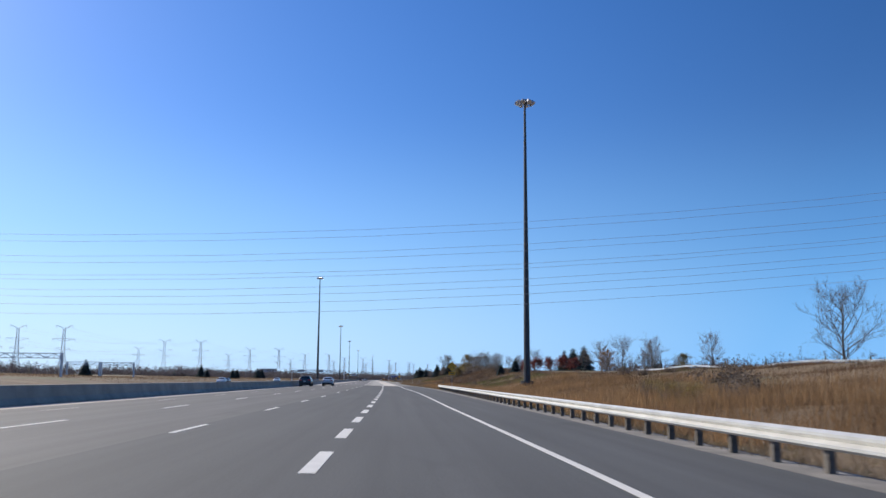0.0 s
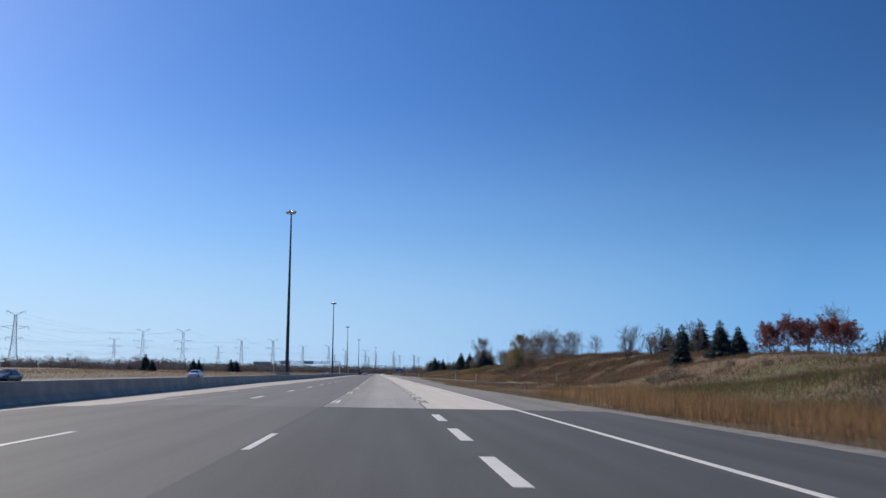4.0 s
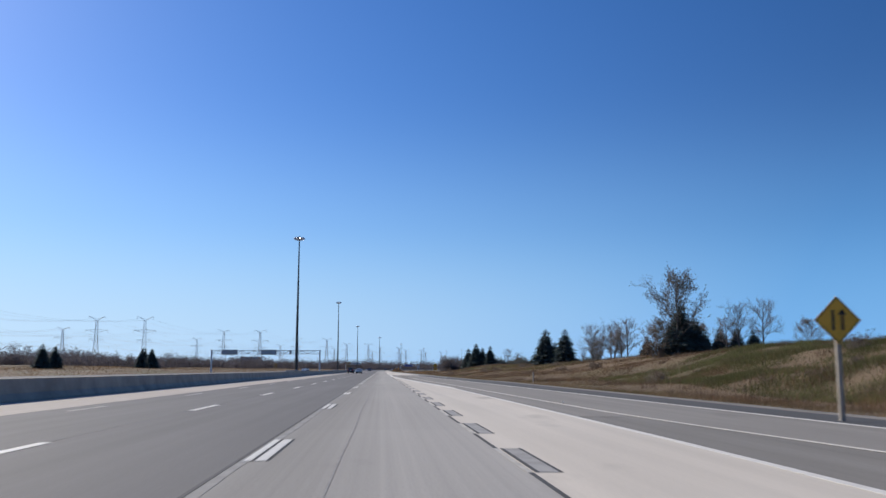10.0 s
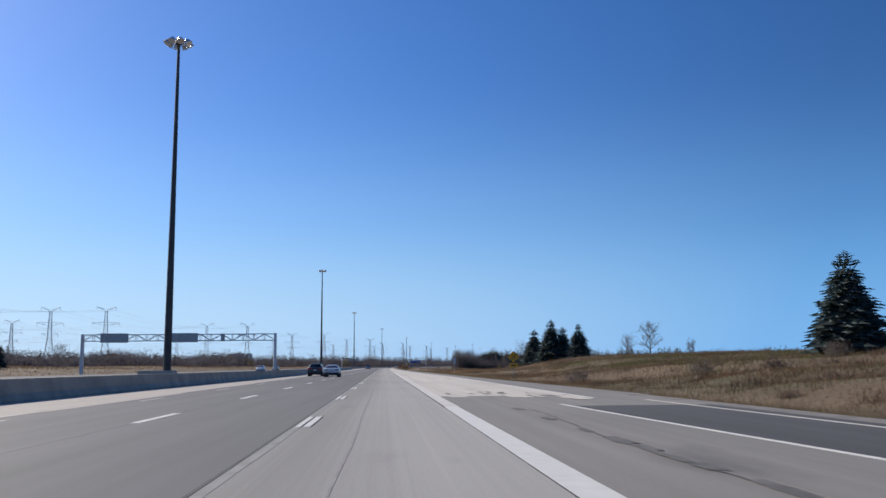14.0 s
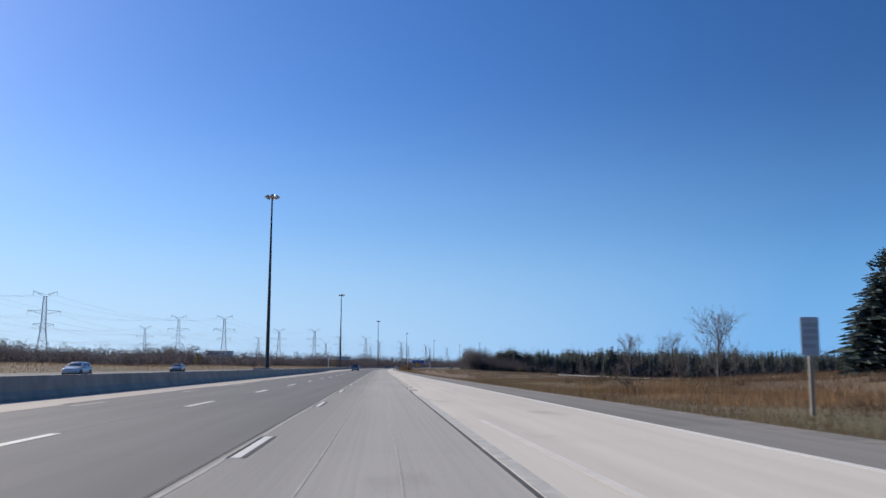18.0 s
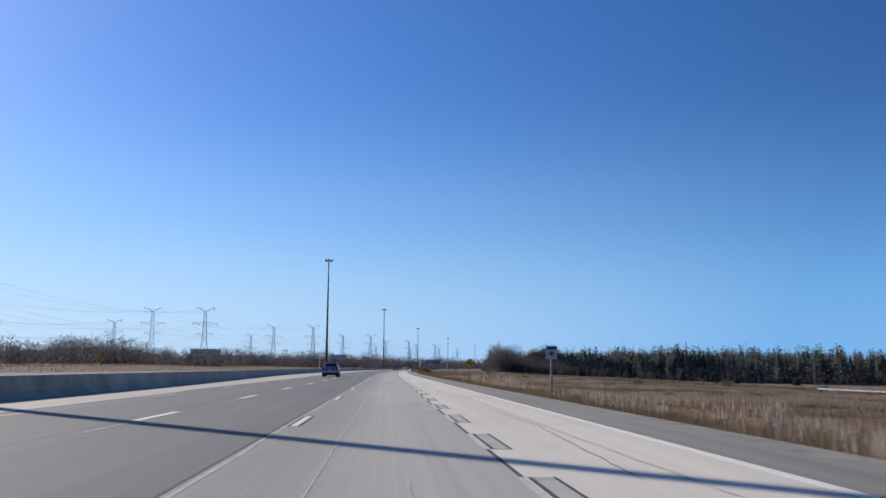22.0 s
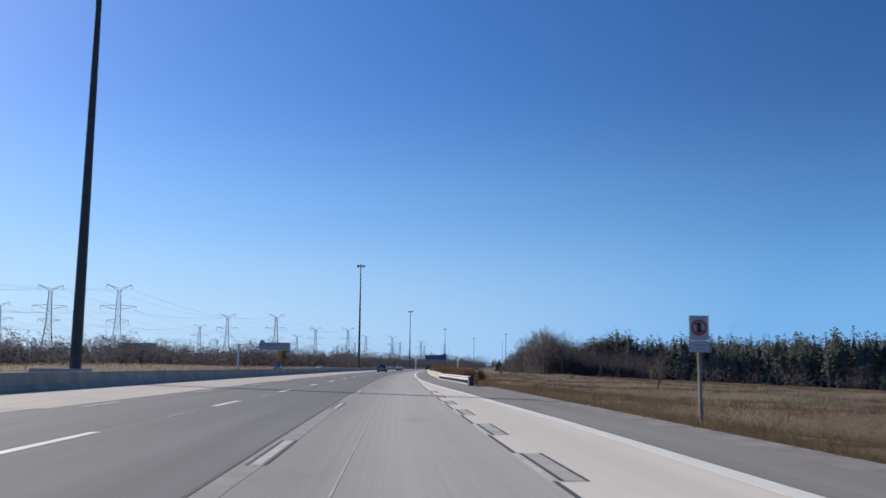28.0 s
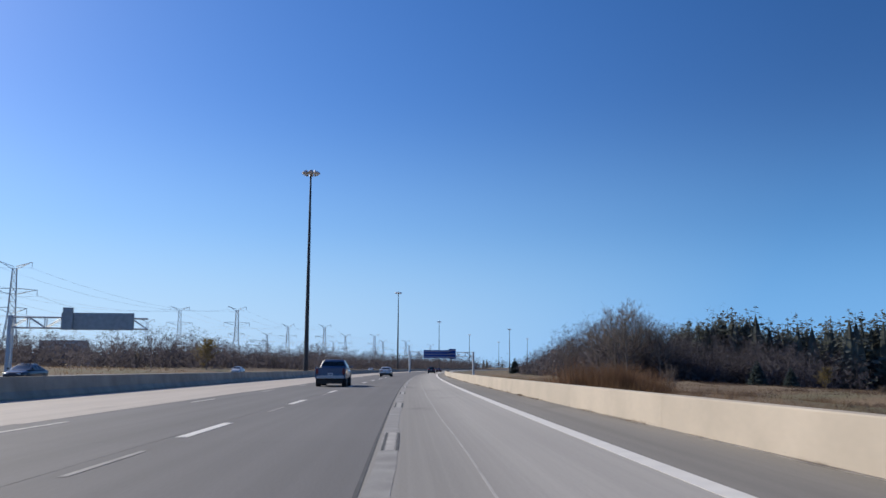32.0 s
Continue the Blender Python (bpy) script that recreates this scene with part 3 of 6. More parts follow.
strip("asphalt_surface", const(-55), const(-27), -600, 2300, M_CONC_L, 0.0, step=20, parent=opp)
track = thing("gravel_track", "narrow grey track across the dry meadow", "track", kind="structure")
strip("track_surface", lambda y: 48.1 - 0.0 * y, lambda y: 49.1 - 0.0 * y, 640, 1010, M_ASPH2, -1.26, step=12, parent=track, thick=0.3)

# ---- painted lines ----
lines = thing("lane_markings", "white painted lane lines and grooved dashes on the road", "road marking", kind="structure")


def band(name, fc, w, y0, y1, material, z=0.006, step=6.0):
    return strip(name, lambda y: fc(y) - w / 2, lambda y: fc(y) + w / 2, y0, y1, material, z, step=step, thick=0.004, parent=lines)


band("edge_line", lambda y: EDGE(y) - 0.05, 0.16, -600, 330, M_WHITE)
band("edge_line", lambda y: EDGE(y) + 0.05, 0.42, 330, 440, M_WHITE)
band("edge_line", const(3.83), 0.42, 440, 556, M_PAINT2)
band("edge_line", const(3.75), 0.2, 556, 588, M_WORN)
band("edge_line", lambda y: EDGE2(y) - 0.08, 0.17, 446, 900, M_WHITE)
band("edge_line", lambda y: EDGE2(y) - 0.08, 0.3, 900, 1500, M_WHITE)
band("edge_line", lambda y: np.interp(y, [452, 600], [5.7, 4.1]), 0.15, 452, 572, M_PAINT2, z=0.0068)
band("joint_stain", lambda y: np.interp(y, [452, 600], [5.7, 4.1]) - 0.2, 0.16, 514, 560, M_SEALP, z=0.0052, step=6)
band("ramp_line", lambda y: RAMP_L(y) + 0.05, 0.12, 280, 390, M_PAINT2, z=0.01)
for y0, y1 in ((391.5, 396), (399, 404), (407, 413)):
    band("ramp_line", lambda y: RAMP_L(y) + 0.05, 0.1, y0, y1, M_SEALP, z=0.01)
band("ramp_line", lambda y: RAMP_M(y) - 0.1, 0.14, 262, 441, M_WHITE, z=0.01)
band("ramp_line", lambda y: np.interp(y, [398, 430, 442], [11.4, 11.2, 10.9]), 0.13, 398, 444, M_PAINT2, z=0.01)
band("joint_line", const(-0.05), 0.05, CONC0, 1400, M_SEAM, z=0.004, step=10)
band("joint_line", const(3.6), 0.06, CONC0, 1100, M_SEAM, z=0.004, step=10)
wob = lambda c: (lambda y: c + 0.02 * np.sin(y * 0.37) + 0.012 * np.sin(y * 1.3))
band("joint_sealant", wob(0.07), 0.12, CONC0, 480, M_SEAL, z=0.0032, step=2.5)
band("joint_sealant", wob(0.06), 0.07, 480, 880, M_SEALP, z=0.0032, step=2.5)
band("joint_sealant", wob(0.16), 0.28, 880, 1400, M_SEAL, z=0.0032, step=2.5)
band("joint_sealant", wob(1.29), 0.03, CONC0, 520, M_SEAL, z=0.0034, step=4)
band("joint_sealant", wob(1.31), 0.03, 520, 1200, M_SEALP, z=0.0034, step=4)
band("joint_sealant", wob(2.32), 0.025, 530, 700, M_SEALP, z=0.0034, step=4)


def seam(name, pts, w, material, z=0.009):
    """A wandering crack or tar seam laid over the surface."""
    r = random.Random(int(pts[0][1] * 10))
    mb = MB()
    row = []
    for (s0, y0), (s1, y1) in zip(pts, pts[1:]):
        n = max(2, int(math.hypot(s1 - s0, y1 - y0) / 0.4))
        row += [(s0 + (s1 - s0) * k / n + r.uniform(-0.03, 0.03), y0 + (y1 - y0) * k / n) for k in range(n)]
    row.append(pts[-1])
    for (s0, y0), (s1, y1) in zip(row, row[1:]):
        a, b = P(s0, y0, z), P(s1, y1, z)
        d = Vector((-(b - a).y, (b - a).x, 0)).normalized() * w * 0.5 * r.uniform(0.6, 1.3)
        mb.quad(a + d, a - d, b - d, b + d)
    return part(name, mb, material, lines)


def ragged(name, s0, s1, y0, y1, material, z, seed):
    """A patch of another surface with an uneven outline."""
    r = random.Random(seed)
    mb = MB()
    n = 26
    cs, cy = (s0 + s1) / 2, (y0 + y1) / 2
    ring = []
    for k in range(n):
        a = 2 * math.pi * k / n
        q = r.uniform(0.72, 1.0)
        ring.append(P(cs + (s1 - s0) / 2 * q * max(-1, min(1, 1.25 * math.cos(a))), cy + (y1 - y0) / 2 * q * max(-1, min(1, 1.25 * math.sin(a))), z))
    mb.loft([[p - Vector((0, 0, 0.003)) for p in ring], ring])
    me = mb.mesh(name)
    uv = me.uv_layers.new(name="road")
    for lp in me.loops:
        c = me.vertices[lp.vertex_index].co
        uv.data[lp.index].uv = (c.x - float(bend(c.y)), c.y)
    return part(name, me, material, road)


seam("crack", [(5.7, 524), (6.02, 526.4), (6.19, 527.4), (6.2, 528), (6.48, 529.6), (6.6, 530.3), (6.57, 532.5), (6.55, 534.4), (6.3, 538)], 0.016, M_SEAL)
seam("crack", [(5.8, 378), (5.55, 390), (5.7, 402), (5.5, 412), (5.75, 421), (5.6, 423.4), (5.5, 425.4), (5.52, 429), (5.7, 433), (5.86, 436), (5.8, 438)], 0.05, M_CRACK, 0.012)
cr_ = random.Random(31)
for k in range(12):
    a_, y_ = cr_.uniform(6.2, 7.4), cr_.uniform(416, 420)
    ragged("debris_stain", a_, a_ + cr_.uniform(0.15, 0.5), y_, y_ + cr_.uniform(0.3, 0.9), M_CRACK, 0.012 + 0.0002 * k, 340 + k)
for k in range(26):
    y_ = cr_.uniform(392, 438)
    ragged("crack_stain", 5.45 + cr_.uniform(-0.1, 0.12), 5.6 + cr_.uniform(0.0, 0.2), y_, y_ + cr_.uniform(0.4, 1.6), M_CRACK, 0.0105 + 0.0002 * k, 300 + k)
seam("crack", [(9.1, 352), (9.3, 366), (9.0, 380), (9.2, 395)], 0.02, M_CRACK, 0.012)
seam("crack", [(4.9, 700), (5.3, 709), (5.1, 716)], 0.018, M_SEAM)
seam("seam_line", [(5.35, 590), (5.5, 640), (5.45, 700), (5.3, 760), (5.2, 820)], 0.05, M_STAIN)
for k, (a_, b_, c_, d_, m_) in enumerate(((4.6, 5.1, 733, 738.5, M_STAIN), (4.9, 6.3, 667.5, 671, M_STAIN), (1.6, 2.6, 184, 187.5, M_STAIN2), (2.6, 3.2, 179.5, 182, M_STAIN2), (1.7, 2.8, 757, 761, M_STAIN2), (1.8, 2.7, 1000, 1006, M_STAIN2))):
    ragged("stain", a_, b_, c_, d_, m_, 0.0035, 80 + k)
pr = random.Random(17)
for k in range(20):
    a_, c_ = pr.uniform(4.2, 9.0), pr.uniform(444.0, 453.0)
    big = 1.0 if c_ < 448 else 0.5
    ragged("patch", a_, a_ + big * pr.uniform(0.25, 0.9), c_, c_ + big * pr.uniform(0.9, 3.8), M_CONC_R if c_ < 449 else M_SHOULD, 0.009 + 0.0006 * k, 50 + k)
er = random.Random(8)
y = CONC0 + 1
while y < 1180:
    n_ = er.uniform(5, 22)
    strip("shoulder_patch", const(-8.05), const(-7.95 + er.choice((0.06, 0.12, 0.25, 0.34))), y, y + n_ - 0.02, M_LSHOULD, 0.003, step=8, thick=0.004, parent=road)
    y += n_


def dashes(c, marks, length, w, y0, y1, style):
    """marks: pairs of a dash's number and the place of its far end; those between are spaced evenly."""
    idx, at = [m[0] for m in marks], [m[1] for m in marks]
    g0, g1 = (at[1] - at[0]) / (idx[1] - idx[0]), (at[-1] - at[-2]) / (idx[-1] - idx[-2])
    for k in range(idx[0] - 40, idx[-1] + 60):
        ye = at[0] + (k - idx[0]) * g0 if k < idx[0] else at[-1] + (k - idx[-1]) * g1 if k > idx[-1] else float(np.interp(k, idx, at))
        if ye - length < y0 or ye > y1:
            continue
        if style in ("plain", "faint", "ghost"):
            band("dash", const(c + (0.2 if c == -3.65 and ye > 700 else 0.0)), w, ye - length, ye, {"plain": M_WHITE, "faint": M_WORN, "ghost": M_SEAL}[style], step=2)
        elif style == "contrast":
            if ye < 480:
                band("dash", const(c + 0.075), 0.1, ye - length, ye, M_WHITE, step=2)
                band("groove_line", const(c + 0.15), 0.03, ye - length - 0.03, ye + 0.03, M_SEAM, z=0.007, step=2)
                band("dash", const(c + 0.25), 0.14, ye - length, ye, M_WHITE, step=2)
                band("groove_line", const(c + 0.345), 0.03, ye - length, ye, M_SEAM, z=0.007, step=2)
            else:
                band("groove_line", const(c + 0.09), 0.04, ye - length - 0.05, ye, M_SEAM, z=0.007, step=2)
                band("dash", const(c + 0.2), 0.13, ye - length, ye, M_SEALP if ye > 960 else M_WORN if ye > 880 else M_WHITE, step=2)
                band("groove_line", const(c + 0.31), 0.045, ye - length, ye, M_SEAM, z=0.007, step=2)
        else:
            band("worn_dash", const(c + 0.22), 0.3, ye - length, ye, M_DARKPATCH if ye < 500 else M_SEALP, step=2)
            band("groove_line", const(c + 0.08), 0.055, ye - length, ye, M_SEAM, z=0.008, step=2)
            band("groove_line", const(c + 0.36), 0.045, ye - length, ye, M_SEAM, z=0.008, step=2)
            band("dash_edge", const(c - 0.01), 0.07, ye - length, ye, M_WORN, z=0.007, step=2)


dashes(3.65, ((-15, -58.0), (-14, -51.0), (0, 45.9), (1, 52.5)), 3.5, 0.24, -130, CONC0, "plain")
dashes(0.0, ((0, -50.5), (1, -36.8), (3, -11.5), (4, 5.5), (5, 21.4), (7, 53.0), (8, 68.0)), 3.6, 0.13, -130, CONC0, "plain")
dashes(-3.65, ((0, -50.1), (1, -36.9), (4, 7.0), (5, 22.7), (6, 37.3), (7, 52.6), (8, 67.6)), 3.8, 0.13, -130, CONC0, "plain")
dashes(-7.2, ((0, -52.3), (1, -39.1), (4, 4.8), (5, 20.5), (7, 53.0), (8, 68.0)), 3.6, 0.12, -130, CONC0, "faint")
dashes(-7.05, ((0, 152.0), (12, 333.0), (28, 567.5), (43, 787.7), (62, 1064.0)), 3.4, 0.13, CONC0 + 2, 1180, "faint")
dashes(-3.35, ((31, 607.0), (34, 651.0), (38, 709.4), (43, 779.5), (52, 913.0), (62, 1057.0)), 3.0, 0.1, 600, 1100, "ghost")
dashes(3.6, ((0, 180.8), (11, 250.0), (28, 355.4)), 3.1, 0.2, CONC0 + 2, 386, "worn")
dashes(3.6, ((0, 636.7), (16, 738.4), (44, 916.1)), 3.0, 0.2, 592, 950, "worn")
dashes(0.0, ((0, 151.1), (2, 182.5), (4, 212.9), (7, 258.9), (9, 289.1), (11, 319.6), (14, 363.7), (16, 392.0), (19, 435.6), (26, 537.7), (28, 567.4), (30, 597.0), (33, 640.9), (35, 668.8), (38, 712.1), (40, 741.3), (42, 771.4), (45, 813.5), (52, 918.2), (55, 961.3), (57, 990.0), (59, 1018.8), (60, 1032.0), (62, 1060.4)), 3.5, 0.16, CONC0 + 2, 1180, "contrast")
dashes(-3.65, ((0, 153.0), (3, 197.5), (5, 227.4), (9, 288.7), (12, 333.9), (15, 377.7), (19, 437.9), (28, 568.2), (31, 611.8), (34, 655.8), (38, 714.2), (40, 742.0), (43, 786.5), (45, 815.2), (52, 920.0), (55, 963.0), (60, 1035.4), (62, 1063.5)), 4.0, 0.2, CONC0 + 2, 1180, "plain")


# ---- barriers and rails ----
def profile_run(name, prof, sf, y0, y1, material, parent, step=6.0):
    """A wall of one section swept along the road."""
    n = max(2, int((y1 - y0) / step) + 1)
    mb = MB()
    rings = []
    for y in np.linspace(y0, y1, n):
        c = float(sf(y))
        rings.append([P(c + px, y, pz) for px, pz in prof])
    mb.loft(rings)
    return part(name, mb, material, parent)


JERSEY = [(0.36, -0.1), (0.36, 0.08), (0.2, 0.33), (0.11, 0.93), (-0.11, 0.93), (-0.2, 0.33), (-0.36, 0.08), (-0.36, -0.1)]
median = thing("median_barrier", "long grey concrete median barrier along the left shoulder", "barrier", kind="structure")
y = -120.0
while y < 1300:
    profile_run("barrier_section", [(px, pz * 0.9) for px, pz in JERSEY], BARS, y + 0.008, y + 11.992, M_BARR, median)
    y += 12
profile_run("barrier_run", JERSEY, BARS, 1300, 2300, M_BARR, median, step=30)
PARA = [(-0.04, -0.3), (-0.025, 0.0), (0.01, 0.67), (0.025, 0.69), (0.3, 0.69), (0.34, -0.3)]
WALLS = tab((991.5, 5.95), (1020, 5.84), (1060, 5.8), (1110, 5.6), (1180, 5.3), (2300, 5.3))
parapet = thing("parapet_wall", "sunlit cream concrete parapet wall beside the road", "wall", kind="structure")
y = 991.5
while y < 1340:
    profile_run("wall_section", PARA, WALLS, y + 0.006, y + 9.994, M_BARR2, parapet)
    y += 10

strip("wall_grit", lambda y: WALLS(y) - 0.1 - 0.05 * np.sin(y * 0.9) * np.sin(y * 2.3), lambda y: WALLS(y) + 0.0, 992, 1340, M_GRAVEL, 0.012, step=1.0, parent=gravel)
WBEAM = [(0.0, 0.0), (0.08, 0.05), (0.08, 0.10), (0.0, 0.16), (0.08, 0.22), (0.08, 0.27), (0.0, 0.32), (-0.03, 0.31), (0.04, 0.26), (0.04, 0.23), (-0.03, 0.16), (0.04, 0.09), (0.04, 0.06), (-0.03, 0.0)]


def guard_rail(label, sf, y0, y1, z0, zf, post_mat, gap=2.0, side=-1, lower=None, post_w=0.09, tall=1.0, beam_mat=None):
    g = thing("guard_rail", label, "guard rail")
    prof = [(side * px, z0 + 0.3 * (1 - tall) + pz * tall) for px, pz in WBEAM]
    n = max(2, int((y1 - y0) / 4) + 1)
    mb = MB()
    ys = np.linspace(y0, y1, n)
    mb.loft([[P(float(sf(yy)) + px, yy, pz + float(zf(yy))) for px, pz in prof] for yy in ys])
    part("rail_beam", mb, beam_mat or M_GALV, g)
    if lower is not None:
        mb = MB()
        mb.loft([[P(float(sf(yy)) + side * px, yy, float(zf(yy)) + lower + pz * 0.42) for px, pz in ((0.02, 0), (0.1, 0), (0.1, 0.2), (0.02, 0.2))] for yy in ys])
        part("lower_channel", mb, M_GALV, g)
    base = MB()
    base.box(-post_w, -post_w, -0.5, post_w, post_w, z0 + 0.3, bevel=0.012)
    me = base.mesh("post")
    me.materials.append(post_mat)
    yy = y0 + 0.3
    while yy < y1:
        part("post", me, None, g, at=pose(*P(float(sf(yy)) - side * 0.13, yy, float(zf(yy))), 0, 0, heading(yy)))
        yy += gap
    return g


def zero(y):
    return 0.0 * np.asarray(y, float) - 0.06


guard_rail("white steel W-beam guard rail on dark posts beside the shoulder", tab((-600, 11.9), (-60, 11.7), (-20, 11.5), (59, 12.1)), -130, 58.7, 0.41, zero, M_POSTW, gap=2.0, post_w=0.07)
guard_rail("silver steel guard rail on grey posts leading to the parapet wall", tab((962, 6.96), (976, 6.5), (991.4, 5.95)), 962, 991.4, 0.34, zero, M_POSTG, gap=1.9, lower=0.08)
guard_rail("steel guard rail along the upper side road", tab((-200, 51), (0, 47.5), (68, 45.6)), -120, 67, 0.35, lambda y: height(tab((-200, 51), (0, 47.5), (68, 45.6))(y), y) - 0.08, M_POSTW, gap=3.8, tall=0.7, beam_mat=M_LATT)
guard_rail("pale steel guard rail along the track across the meadow", tab((640, 50.2), (1010, 50.2)), 640, 785, 0.16, lambda y: -1.2 + 0.0 * np.asarray(y, float), M_POSTW, gap=3.8, tall=0.5, beam_mat=M_LATT)
endb = thing("rail_terminal", "dark ribbed crash cushion at the guard rail end", "crash cushion", at=pose(*P(6.86, 961.4, 0), 0, 0, heading(961)))
for k in range(6):
    mb = MB()
    mb.box(-0.15, k * 0.2 - 0.6, -0.2, 0.15, k * 0.2 - 0.39, 0.6 - 0.02 * (k % 2), bevel=0.025)
    part("cushion_rib", mb, M_SEAM, endb)


# ---- high masts ----
def high_mast(loc, h, rad, first=None):
    if first is not None:
        return copy_thing(first, pose(*loc, 0, 0, 20))
    t = thing("high_mast_light", "tall dark steel high-mast light with a ring of lamps", "light mast", "high masts along the freeway", at=pose(*loc))
    mb = MB()
    mb.tube([(0, 0, -1.0), (0, 0, h * 0.25), (0, 0, h * 0.6), (0, 0, h)], [rad, rad * 0.84, rad * 0.6, rad * 0.34], 10)
    part("pole", mb, M_MAST, t, smooth=False)
    mb = MB()
    mb.tube([(0, 0, -0.3), (0, 0, 0.14)], [rad * 1.9, rad * 1.9], 10)
    part("base_flange", mb, M_MAST, t)
    mb = MB()
    mb.tube([(0, 0, h - 0.2), (0, 0, h + 0.45)], [0.4, 0.3], 10)
    part("head", mb, M_MAST, t)
    mb = MB()
    n = 24
    mb.tube([(1.0 * math.cos(2 * math.pi * k / n), 1.0 * math.sin(2 * math.pi * k / n), h - 0.05) for k in range(n + 1)], [0.06] * (n + 1), 5, cap=False)
    for k in range(8):
        a = 2 * math.pi * k / 8
        mb.tube([(0, 0, h + 0.1), (1.0 * math.cos(a), 1.0 * math.sin(a), h - 0.05)], [0.045, 0.045], 4)
    part("ring", mb, M_GALV, t)
    for k in range(8):
        a = 2 * math.pi * (k + 0.5) / 8
        mb = MB()
        c, s_ = math.cos(a), math.sin(a)
        r0, z0 = 0.95, h - 0.1
        mb.tube([(r0 * c, r0 * s_, z0 + 0.3), ((r0 + 0.12) * c, (r0 + 0.12) * s_, z0 + 0.12), ((r0 + 0.34) * c, (r0 + 0.34) * s_, z0 - 0.22)], [0.16, 0.28, 0.42], 8)
        part("lamp", mb, M_LUM, t)
    return t


high_mast(P(-21.8, 296.5, -0.3), 44.3, 0.52)
mast_a = high_mast(P(-20.4, 505.4, -0.3), 36.4, 0.42)
for s_, y_, z_ in ((-20.5, 728.4, -0.6), (-20.0, 965.0, -1.4), (-18.3, 1190.0, -2.0), (-19.5, 1422, -2.2), (-19.7, 1649, -2.5), (-23, 1888, -2.0), (-22, 2110, -2.0)):
    high_mast(P(s_, y_, z_), 0, 0, mast_a)
for s_, y_ in ((-21.8, 296.5), (-20.4, 505.4), (-20.5, 728.4), (-20.0, 965.0)):
    ft = thing("mast_footing", "pale concrete block round the foot of the light mast", "concrete block", "mast footings", at=pose(*P(s_, y_, -0.3), 0, 0, heading(y_)))
    for o_, w_ in ((-2.65, 1.7), (-0.93, 1.7)):
        mb = MB()
        mb.box(o_, -1.1, -0.5, o_ + w_, 1.1, 1.55 if y_ < 300 else 1.22, bevel=0.08)
        part("block", mb, M_LSHOULD, ft)
high_mast(P(24.1, 49.1, 1.2), 41.2, 0.48)
for s_, y_ in ((26, 1760), (27, 1990), (27, 2230), (28, 2480)):
    high_mast(P(s_, y_, -2.0), 0, 0, mast_a)


# ---- transmission towers ----
def strut(mb, a, b, r):
    mb.tube([a, b], [r, r], 3, cap=False)


def tower(h, at=None):
    t = thing("transmission_tower", "pale steel lattice transmission tower with three pairs of arms", "pylon", "towers of the power line", at=at)
    mb = MB()

    def half(z):
        return np.interp(z, [0, 0.45 * h, h], [0.085 * h, 0.034 * h, 0.016 * h])

    zs = [0, 0.12 * h, 0.23 * h, 0.33 * h, 0.42 * h, 0.5 * h, 0.58 * h, 0.66 * h, 0.74 * h, 0.82 * h, 0.9 * h]
    for i in range(len(zs) - 1):
        z0, z1 = zs[i], zs[i + 1]
        a, b = half(z0), half(z1)
        c0 = [(-a, -a, z0), (a, -a, z0), (a, a, z0), (-a, a, z0)]
        c1 = [(-b, -b, z1), (b, -b, z1), (b, b, z1), (-b, b, z1)]
        for k in range(4):
            k2 = (k + 1) % 4
            strut(mb, c0[k], c1[k], 0.2)
            strut(mb, c0[k], c1[k2], 0.1)
            strut(mb, c0[k2], c1[k], 0.1)
            strut(mb, c1[k], c1[k2], 0.1)
    part("body", mb, M_LATT, t)
    for z, w, up in ((0.92 * h, 0.15 * h, 0.05 * h), (0.68 * h, 0.21 * h, 0.02 * h), (0.5 * h, 0.13 * h, 0.02 * h)):
        for sg in (-1, 1):
            mb = MB()
            b = half(z)
            tip = (sg * w, 0, z + up)
            for yy in (-b, b):
                strut(mb, (sg * b * 0.5, yy, z + 0.03 * h * (z < 0.85 * h)), tip, 0.13)
                strut(mb, (sg * b * 0.5, yy, z - 0.03 * h), tip, 0.13)
                for q in (0.3, 0.6):
                    strut(mb, (sg * (b + (w - b) * q), yy * (1 - q), z + up * q - 0.03 * h * (1 - q)), (sg * (b + (w - b) * (q + 0.2)), yy * (0.8 - q), z + up * (q + 0.2)), 0.07)
            part("cross_arm", mb, M_LATT, t)
            mb = MB()
            strut(mb, tip, (tip[0], 0, tip[2] - 0.055 * h), 0.16)
            part("insulator", mb, M_WIRE, t)
    return t


def wire(points, r, sag, n=10, parent=None, name="conductor"):
    mb = MB()
    pts = [Vector(points[0])]
    for a, b in zip(points, points[1:]):
        a, b = Vector(a), Vector(b)
        for i in range(1, n + 1):
            u = i / n
            p = a.lerp(b, u)
            p.z -= sag * 4 * u * (1 - u)
            pts.append(p)
    mb.tube(pts, [r] * len(pts), 3, cap=False)
    return part(name, mb, M_WIRE, parent)


TOW = [tower(55.0), tower(43.0)]
rowA = [(-394, 925), (-308, 1242), (-225, 1545), (-149.5, 1864), (-73, 2185), (0, 2500), (75, 2820), (150, 3140)]
rowB = [(-336, 902), (-251.4, 1223), (-169.3, 1518), (-95.7, 1850), (-25, 2160), (48, 2480), (120, 2800), (200, 3120)]
rowC = [(-434, 960), (-350, 1260), (-266, 1561), (-182, 1880), (-100, 2190), (-20, 2510), (60, 2830)]


def base_z(x, y):
    return float(height(x - bend(y), y)) - 0.4


